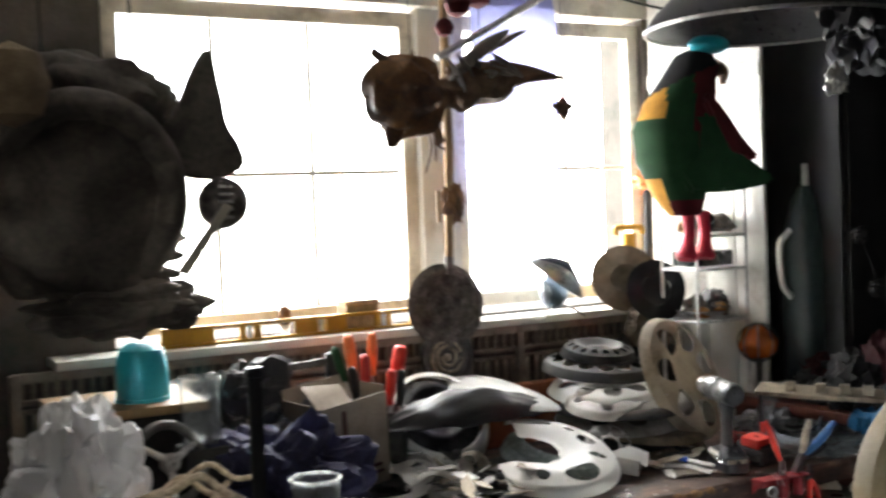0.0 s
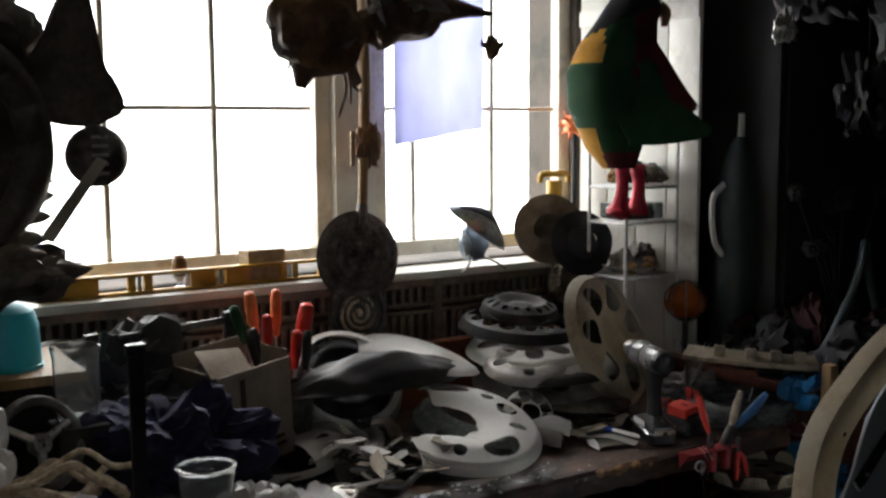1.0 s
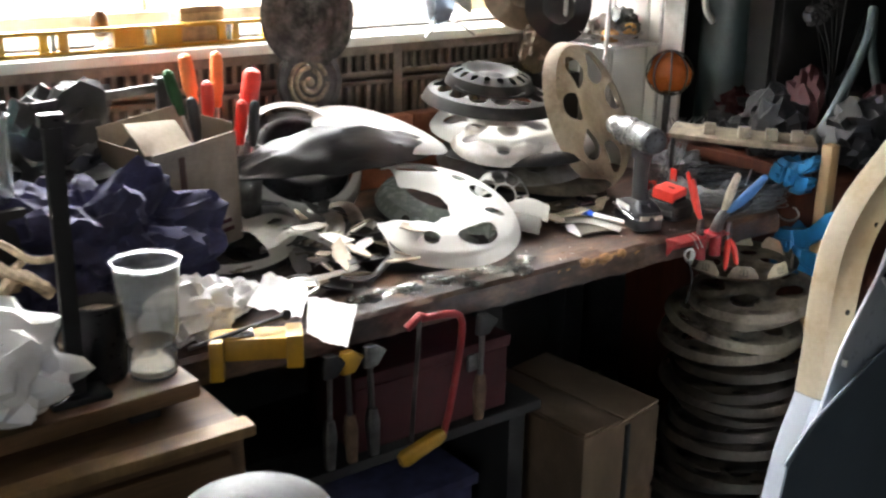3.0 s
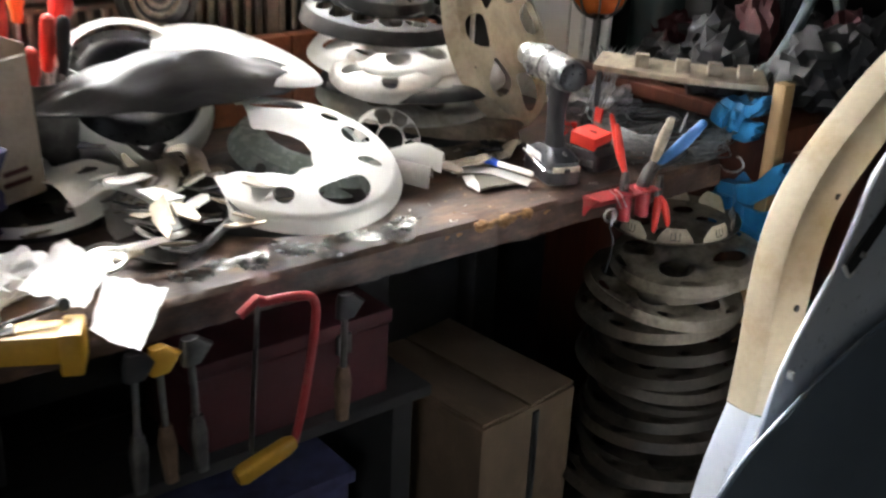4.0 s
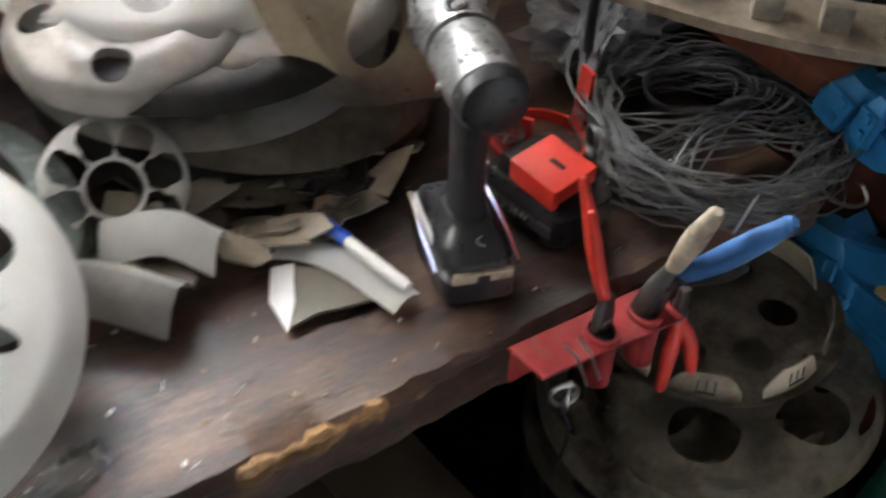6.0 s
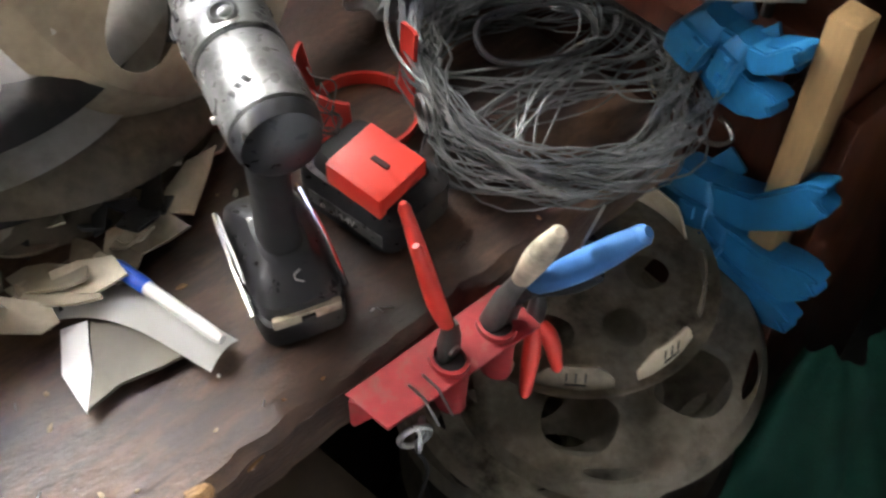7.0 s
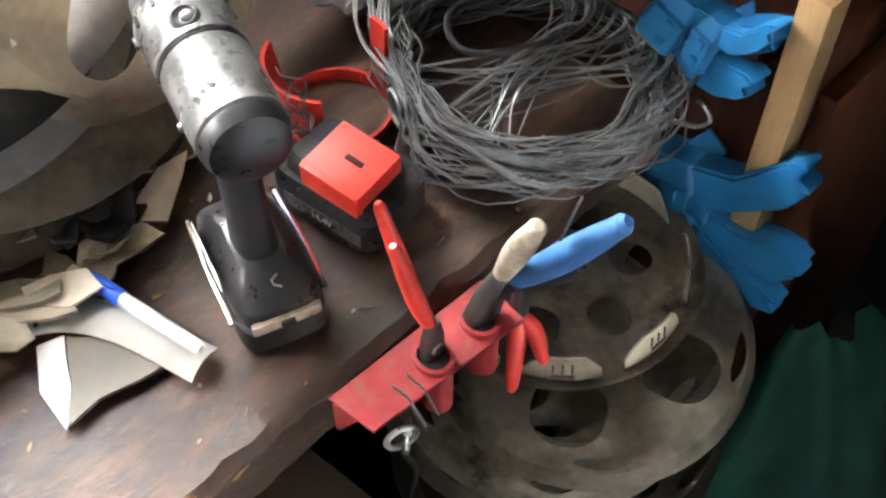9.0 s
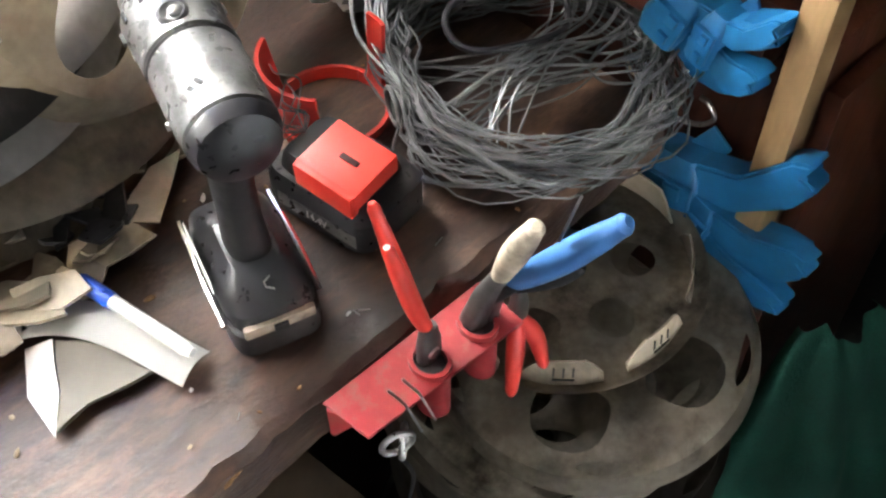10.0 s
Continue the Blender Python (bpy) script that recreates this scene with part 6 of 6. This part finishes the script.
puffer = thing("puffer_fish", pose(-0.268, 0.2, 1.94), "dried amber puffer fish hanging on a cord", "dried fish")
part("body", lumpy(0.1, 2.2, 0.25, 5, 4, (1.0, 0.85, 0.95)), "amber", puffer, m=pose(0, 0, 0, 0, 25, 0))
for k in range(34):
    t_, p_ = math.acos(1 - 2 * (k + 0.5) / 34), k * 2.4
    v = Vector((math.sin(t_) * math.cos(p_), math.sin(t_) * math.sin(p_) * 0.85, math.cos(t_)))
    part("spine", tube([v * 0.088, v * 0.118], [0.005, 0.0008], 5), "brown_leaf", puffer)
part("tail_fin", slab([(0, 0), (0.025, -0.075), (0.05, -0.06), (0.03, -0.02)], 0.004, 0.001), "brown_leaf", puffer, m=pose(0.06, 0, -0.05, 90, 0, 0))
part("snout", tube([(-0.03, 0, -0.08), (-0.04, 0, -0.125)], [0.03, 0.012], 12), "amber", puffer)
part("ear_fin", slab([(0, 0), (-0.03, 0.03), (-0.02, 0.045), (0.02, 0.02)], 0.006, 0.001), "brown_leaf", puffer, m=pose(-0.06, 0, 0.07, 90))
cord((0.02, 0, 0.08), (0.02, 0, 0.68), parent=puffer)
for k in range(3):
    part("strand", tube(curve_points([(0.05 + 0.02 * k, 0, -0.06), (0.07 + 0.01 * k, 0, -0.12), (0.05 + 0.03 * k, 0, -0.19 + 0.03 * k)], 6), [0.003] * 12 + [0.001], 5), "brown_leaf", puffer)

ship = thing("driftwood_bird", pose(0.0, 0.2, 1.97), "dark driftwood bird with spread wings hanging on a cord", "ornament")
part("body", lumpy(0.09, 2.5, 0.4, 8, 4, (1.3, 0.6, 0.6)), "brown_leaf", ship, m=pose(-0.07, 0, 0.0, 0, -8, 0))
part("beak", tube(curve_points([(-0.02, -0.01, 0.02), (0.08, -0.01, 0.03), (0.195, 0, 0.025)], 6), [0.045 - 0.0034 * k for k in range(13)], 12), "brown_leaf", ship)
part("wing", shell_shape(-0.12, 0.12, 0.035, 0.025), "scrap", ship, m=pose(-0.06, -0.02, 0.075, 10, -35, 10))
part("wing", shell_shape(-0.13, 0.13, 0.03, 0.02), "scrap", ship, m=pose(0.0, 0.05, 0.09, -20, -28, -10))
for k in range(6):
    part("feather", shell_shape(-0.05, 0.05, 0.011, 0.01), "steel" if k % 3 == 0 else "scrap", ship, m=pose(-0.15 + 0.03 * k, -0.05, 0.02 + 0.012 * (k % 3), 20 * k, 60 - 20 * k, 30 * k))
part("perch_stick", tube([(-0.19, -0.03, 0.06), (0.16, 0.0, 0.24)], 0.009, 8), "steel", ship)
cord((-0.05, 0, 0.05), (-0.05, 0, 0.65), parent=ship)
for k, (x, z, r) in enumerate(((-0.11, 2.17, 0.035), (-0.05, 2.2, 0.04), (-0.15, 2.11, 0.025))):
    fl = thing("cork_float", pose(x, 0.2, z), "dark red fishing float on a cord", "float", "floats")
    part("ball", lathe([(0, -r), (r * 0.7, -r * 0.7), (r, 0), (r * 0.7, r * 0.7), (0, r)], 24), "maroon", fl)
    cord((0, 0, r * 0.9), (0, 0, 2.62 - z), parent=fl)
bee = thing("small_bee", pose(0.305, 0.35, 1.93), "tiny dark winged ornament on a thread", "ornament")
part("body", lumpy(0.02, 3, 0.4, 2, 3, (1.0, 0.6, 1.4)), "brown_leaf", bee)
for s in (-1, 1):
    part("wing", slab([(0, 0), (0.03, 0.015), (0.032, 0.0), (0.01, -0.012)], 0.002), "brown_leaf", bee, m=pose(0.004 * s, 0, 0.004, 90, 0, 0 if s > 0 else 180))
cord((0, 0, 0.02), (0, 0, 0.69), 0.0008, bee)

# the parrot
def fine_sections(secs, n=6):
    out = []
    for (p, a, b), (q, c, d) in zip(secs, secs[1:]):
        for k in range(n):
            t = k / n
            out.append((Vector(p).lerp(Vector(q), t), a + (c - a) * t, b + (d - b) * t))
    return out + [secs[-1]]


parrot = part("felt_parrot", loft(fine_sections([((0.0, 0, -0.26), 0.045, 0.04), ((-0.02, 0, -0.2), 0.075, 0.07), ((-0.035, 0, -0.08), 0.115, 0.1), ((-0.03, 0, 0.02), 0.125, 0.105), ((-0.01, 0, 0.1), 0.11, 0.09),
                                   ((0.02, 0, 0.17), 0.085, 0.075), ((0.045, 0, 0.22), 0.075, 0.068), ((0.05, 0, 0.26), 0.05, 0.05), ((0.05, 0, 0.275), 0.015, 0.015)]), n=48, power=2.2), "parrot_felt", m=pose(0.668, 0.27, 1.85) @ Matrix.Diagonal((1, 1, 0.9, 1)))
tagged(parrot, "hanging stuffed parrot in dark green, ochre and maroon", "soft toy")
for felt in ("green", "maroon", "ochre"):
    parrot.data.materials.append(M[felt])
for f in parrot.data.polygons:
    px, pz = 0.77 * f.center.x - 0.64 * f.center.y, f.center.z
    if pz > 0.17 + 0.5 * px:
        f.material_index = 0
    elif pz > 0.05 and px < -0.045 or pz < -0.14 and px < -0.05 - 0.3 * (pz + 0.2):
        f.material_index = 3
    elif px > 0.035 and pz > -0.15 or pz < -0.21:
        f.material_index = 2
    else:
        f.material_index = 1
part("tail", slab([(-0.07, 0.06), (0.04, 0.06), (0.11, -0.05), (0.16, -0.11), (0.215, -0.145), (0.208, -0.165), (0.14, -0.18), (0.06, -0.19), (-0.04, -0.19), (-0.09, -0.1)], 0.05, 0.012), "green", parrot, m=pose(0, -0.06, 0, 90, 0, -20))
part("back_band", slab([(0.02, 0.13), (0.06, 0.07), (0.125, -0.035), (0.165, -0.085), (0.13, -0.095), (0.07, -0.07), (0.03, 0.02), (0.0, 0.1)], 0.05, 0.01), "maroon", parrot, "dark red back band", m=pose(0, -0.066, 0, 90, 0, -20))
part("beak", tube(curve_points([(0.11, -0.01, 0.22), (0.15, -0.01, 0.205), (0.15, -0.01, 0.165)], 6), [0.03 - 0.0018 * k for k in range(13)], 12), "amber", parrot)
for s in (-1, 1):
    part("leg", tube(curve_points([(0.02 + s * 0.028, -0.02, -0.25), (0.02 + s * 0.03, -0.025, -0.32), (0.0 + s * 0.034, -0.035, -0.4)], 6), [0.022, 0.02, 0.019, 0.018, 0.017, 0.017, 0.017, 0.018, 0.019, 0.022, 0.026, 0.034, 0.03], 12), "pink_red", parrot, "red rubber leg")
cord((0.05, 0, 0.27), (0.05, 0, 0.856), 0.002, parrot)
part("cap", lumpy(0.055, 2, 0.1, 2, 3, (1.2, 0.9, 0.55)), "teal", parrot, "teal cloth cap", m=pose(0.07, -0.04, 0.285))

# big black lamp shade
lamp = thing("pendant_lamp", pose(0.9, 0.15, 2.15) @ Matrix.Diagonal((1.25, 1.25, 0.9, 1)), "large black conical pendant lamp shade, unlit", "lamp")
part("shade", lathe([(0.285, 0.0), (0.287, 0.006), (0.26, 0.06), (0.15, 0.2), (0.06, 0.27), (0.055, 0.265), (0.145, 0.195), (0.255, 0.055), (0.282, 0.002), (0.285, 0.0)], 60), "black_gloss", lamp)
part("rim", lathe([(0.281, -0.004), (0.289, -0.004), (0.289, 0.006), (0.281, 0.006), (0.281, -0.004)], 60), "steel", lamp)
part("socket", lathe([(0, 0.2), (0.03, 0.2), (0.03, 0.3), (0.02, 0.33), (0, 0.33)], 24), "dark_steel", lamp)
part("flex", tube([(0, 0, 0.32), (0, 0, 0.522)], 0.004, 8), "black", lamp)

# cables under the ceiling
cables = thing("ceiling_cable", pose(0, 0, 0), "black cables sagging in front of the window head", "cable")
for pts, r in (([(-0.9, 0.3, 2.45), (-0.45, 0.3, 2.36), (-0.1, 0.3, 2.345), (0.3, 0.35, 2.29), (0.75, 0.4, 2.24), (1.1, 0.45, 2.3)], 0.004), ([(-0.5, 0.25, 2.5), (-0.38, 0.25, 2.37), (-0.2, 0.25, 2.345), (0.05, 0.25, 2.36)], 0.009),
               ([(-0.6, 0.5, 2.62), (-0.25, 0.55, 2.42)], 0.006)):
    part("cable", tube(curve_points(pts, 8), r, 8), "black", cables)
beam = part("ceiling_beam", cube(3.4, 0.16, 0.13, 0.008, (0.3, 0.78, 2.49)), "old_white")
tagged(beam, "white painted beam above the window", "beam", kind="structure")

# ---- right corner: wire rack with clutter ----
rack = thing("wire_rack", pose(0.928, 0.52, BZ), "white wire shelf rack standing at the end of the bench", "rack")
RW, RD = 0.215, 0.17
for x in (0, RW):
    for y in (0, RD):
        part("post", tube([(x, y, 0), (x, y, 0.8)], 0.006, 8), "white_wire", rack)
for z in (0.36, 0.53, 0.64, 0.79):
    for y in (0, RD):
        part("rail", tube([(0, y, z), (RW, y, z)], 0.005, 6), "white_wire", rack)
    for x in (0, RW):
        part("rail", tube([(x, 0, z), (x, RD, z)], 0.005, 6), "white_wire", rack)
    for k in range(1, 9):
        part("shelf_wire", tube([(RW * k / 9, 0, z + 0.004), (RW * k / 9, RD, z + 0.004)], 0.0022, 6), "white_wire", rack)
clut = random.Random(77)
for z in (BZ + 0.368, BZ + 0.538, BZ + 0.648):
    for k in range(6):
        x, y = 0.928 + clut.uniform(0.03, 0.19), 0.52 + clut.uniform(0.03, 0.14)
        r = clut.uniform(0.025, 0.05)
        ob = part("scrap_part", crumple(r, clut.uniform(0, 90), clut.uniform(0.8, 1.6), 0.9, clut.uniform(0.6, 1.1), 3, 3.0, 0.4), clut.choice(["dark_plastic", "black", "dark_steel", "scrap", "orange_board"]), m=pose(x, y, z, 0, 0, clut.uniform(0, 180)))
        tagged(ob, "small dark scrap part on the wire shelf", "scrap part", "scrap on the rack")
dish_ = thing("silver_dish", pose(1.03, 0.605, BZ + 0.368), "shiny shallow dish on the wire shelf", "dish")
part("bowl", lathe([(0, 0), (0.04, 0), (0.09, 0.02), (0.092, 0.024), (0.04, 0.005), (0, 0.004)], 36), "steel", dish_)
tray = thing("plastic_tray", pose(1.03, 0.605, BZ + 0.54), "clear plastic tray on the wire shelf", "tray")
part("body", cube(0.16, 0.12, 0.05, 0.006), "cup", tray)

# ---- clutter on the cabinet ----
jug = thing("steel_kettle", pose(1.32, 0.42, 1.01) @ Matrix.Diagonal((0.95, 0.95, 1.22, 1)), "grey-green plastic canister with a white handle", "canister")
part("body", loft([((0, 0, 0), 0.075, 0.06), ((0, 0, 0.02), 0.085, 0.07), ((0, 0, 0.42), 0.08, 0.065), ((0, 0, 0.52), 0.05, 0.04), ((0, 0, 0.56), 0.02, 0.02)], power=3), "canister", jug)
part("cap", lathe([(0, 0.62), (0.012, 0.62), (0.014, 0.56), (0, 0.56)], 16), "white_plastic", jug)
part("handle", tube(curve_points([(-0.08, 0, 0.44), (-0.13, 0, 0.4), (-0.12, 0, 0.3), (-0.08, 0, 0.26)], 8), 0.01, 8), "white_plastic", jug)
lant = thing("orange_lantern", pose(1.15, 0.48, 1.12), "orange glass lantern with a wire cage", "lantern")
part("globe", lumpy(0.062, 2, 0.12, 4, 4, (1, 1, 0.95)), "orange_glass", lant, m=pose(0, 0, 0.06))
for k in range(4):
    a = k * 0.785
    part("cage_wire", tube([(0.066 * math.cos(t) * math.cos(a), 0.066 * math.cos(t) * math.sin(a), 0.06 + 0.064 * math.sin(t)) for t in np.linspace(0, 6.28, 30, endpoint=False)], 0.0025, 6, closed=True), "dark_steel", lant)
part("stand", tube([(0.03, 0.03, -0.215), (0.01, 0.01, 0.0)], 0.01, 8), "dark_steel", lant)
brd = thing("upright_board", pose(1.49, 0.3, 0.98, 0, -4, 8), "varnished orange-brown board standing on the cabinet", "board")
part("panel", cube(0.2, 0.02, 0.6, 0.004), "orange_board", brd)
part("batten", cube(0.03, 0.014, 0.56, 0.003, (0.06, -0.018, 0.01)), "orange_board", brd)
# stems and heads take a near-black colour in place of the corner's shade
plant = thing("dried_flowers", pose(1.47, 0.16, 0.985), "dried thistle stems in a pot, darkened for shade", "dried flowers")
part("pot", lathe([(0, 0), (0.05, 0), (0.07, 0.12), (0.066, 0.12), (0.048, 0.008), (0, 0.008)], 28), "dark_plastic", plant)
for k in range(9):
    rr = random.Random(60 + k)
    tip = (rr.uniform(-0.15, 0.15), rr.uniform(-0.08, 0.1), rr.uniform(0.32, 0.55))
    part("stem", tube(curve_points([(0, 0, 0.05), (tip[0] * 0.3, tip[1] * 0.3, 0.25), tip], 6), 0.003, 5), "parrot_felt", plant)
    part("flower_head", lumpy(0.026, 4, 0.6, k, 3), "parrot_felt", plant, m=pose(*tip))
# heap drawn from dark materials only, to hold the shade of this corner
for k in range(26):
    x, y = clut.uniform(1.2, 1.58), clut.uniform(-0.08, 0.38)
    r = clut.uniform(0.04, 0.085)
    ob = part("scrap_part", crumple(r, clut.uniform(0, 90), clut.uniform(0.8, 1.5), clut.uniform(0.7, 1.2), clut.uniform(0.6, 1.4), 3, 3.0, 0.45),
              clut.choice(["dark_plastic", "black", "dark_steel", "black", "dark_red"]), m=pose(x, y, 0.985 + 0.07 * (k // 13), 0, 0, clut.uniform(0, 180)))
    tagged(ob, "scrap part heaped on the cabinet, darkened for shade", "scrap part", "scrap on the cabinet")
hose = thing("grey_hose", pose(0, 0, 0), "grey hose looped over the cabinet", "hose")
part("hose", tube(curve_points([(1.2, 0.04, 1.03), (1.25, 0.0, 1.15), (1.38, 0.02, 1.3), (1.46, 0.06, 1.38), (1.52, 0.08, 1.25), (1.5, 0.0, 1.05)], 10), 0.013, 10), "canister", hose)
part("bulb", lumpy(0.045, 2, 0.1, 9, 3, (1, 1, 1.1)), "cup", hose, m=pose(1.2, 0.02, 1.045))
pan2 = thing("tan_sheet", pose(1.78, -0.05, 0.0, 0, 8, 10), "tall dull tan sheet leaning behind the cabinet", "sheet")
part("sheet", slab([(-0.15, 0), (0.12, 0), (0.1, 1.5), (0.0, 1.62), (-0.12, 1.45)], 0.01, 0.002), "tan_plastic", pan2, m=pose(0, 0, 0, 90))
# hanging dark things at the upper right
for (x, y, z), r, mt in (((0.95, -0.1, 2.2), 0.12, "black"), ((1.2, 0.05, 2.15), 0.15, "black"), ((1.0, 0.0, 1.98), 0.04, "steel"), ((1.45, -0.1, 2.05), 0.16, "black"), ((1.5, 0.1, 1.8), 0.12, "black"), ((0.9, -0.15, 2.33), 0.06, "maroon")):
    hg = thing("hanging_scrap", pose(x, y, z), "dark scrap-metal piece hanging from the ceiling", "hanging scrap", "hanging scrap")
    part("body", crumple(r, x * 50, 0.8, 0.7, 1.2, 4, 3.0, 0.5), mt, hg, m=pose(0, 0, -r))
    cord((0, 0, r * 0.4), (0, 0, 2.62 - z), 0.002, hg)

# ---- the scrap beast at the left ----
beast = bmesh.new()
def add(b2):
    me_ = bpy.data.meshes.new("tmp")
    b2.to_mesh(me_)
    b2.free()
    beast.from_mesh(me_)
    bpy.data.meshes.remove(me_)
def moved(b2, m):
    bmesh.ops.transform(b2, matrix=m, verts=b2.verts[:])
    return b2
add(moved(lumpy(0.17, 2.2, 0.25, 3, 4, (1.1, 0.7, 1.15)), pose(-1.24, -0.3, 1.74)))
add(moved(lumpy(0.1, 2.5, 0.3, 6, 4, (1.5, 0.7, 0.7)), pose(-1.2, -0.33, 1.93, 0, 12, 0)))
add(tube(curve_points([(-1.18, -0.35, 1.935), (-1.12, -0.36, 1.9), (-1.095, -0.36, 1.925)], 6), [0.03] * 6 + [0.022] * 7, 12))
add(moved(lumpy(0.027, 2, 0.1, 4, 3), pose(-1.094, -0.36, 1.925)))
add(moved(slab([(-1.0, 2.012), (-1.012, 2.0), (-1.035, 1.955), (-1.055, 1.905), (-1.075, 1.875), (-1.12, 1.86), (-1.13, 1.8), (-1.03, 1.77), (-0.985, 1.768), (-0.938, 1.79), (-0.936, 1.805), (-0.95, 1.84), (-0.968, 1.865), (-0.982, 1.95), (-0.992, 2.005)], 0.045, 0.006), pose(0, -0.34, 0, 90, 0, 0)))
add(moved(lumpy(0.04, 3, 0.3, 12, 3, (1.3, 0.8, 1.0)), pose(-1.06, -0.35, 1.84)))
for k in range(9):
    a = -0.5 + 0.35 * k
    add(moved(shell_shape(-0.08, 0.08, 0.03, 0.03), pose(-1.24 + 0.15 * math.cos(a), -0.42, 1.74 + 0.16 * math.sin(a), 80, math.degrees(-a) + 90, 0)))
for k in range(7):
    add(moved(shell_shape(-0.035, 0.035, 0.012, 0.018), pose(-1.095 + 0.008 * math.sin(k), -0.38, 1.72 - 0.03 * k, 75, 8 * math.sin(2 * k), 0)))
add(moved(lumpy(0.09, 3, 0.5, 21, 4, (1.6, 0.7, 0.6)), pose(-1.17, -0.33, 1.54)))
beast_ob = part("scrap_beast", beast, "scrap", m=pose(0.138, 0.2, -0.035))
tagged(beast_ob, "large hanging beast sculpture of dark wheel trims and scrap", "sculpture")
gl = part("glass_float", lathe([(0.048 * math.cos(0.157 * k), 0.048 * math.sin(0.157 * k)) for k in range(-10, 11)], 32), "engraved", m=pose(-0.853, -0.2, 1.688))
blade = part("blade", slab([(-0.985, 1.715), (-1.0, 1.722), (-1.088, 1.605), (-1.07, 1.596)], 0.006, 0.001), "old_white", gl, "pale blade", m=pose(0.985, -0.055, -1.722, 90, 0, 0))
tagged(gl, "dull metal ball hanging beside the beast", "ball")
for k in range(5):
    part("band", tube([(-0.02 + 0.0, -0.049, 0.03 - 0.014 * k), (0.004, -0.05, 0.03 - 0.014 * k)], 0.003, 6), "steel", gl)
bc = thing("beast_cord", pose(0.138, 0.2, 0), "two black cords that hold the beast", "cord")
for x in (-1.28, -1.12):
    cord((x, -0.3, 1.95), (x, -0.25, 2.62), 0.003, bc)
yb = part("yellow_float", lathe([(0, -0.07), (0.045, -0.05), (0.06, 0), (0.045, 0.05), (0, 0.07)], 28), "straw", m=pose(-1.219, -0.3, 1.887))
tagged(yb, "pale yellow float hanging by the beast", "float")
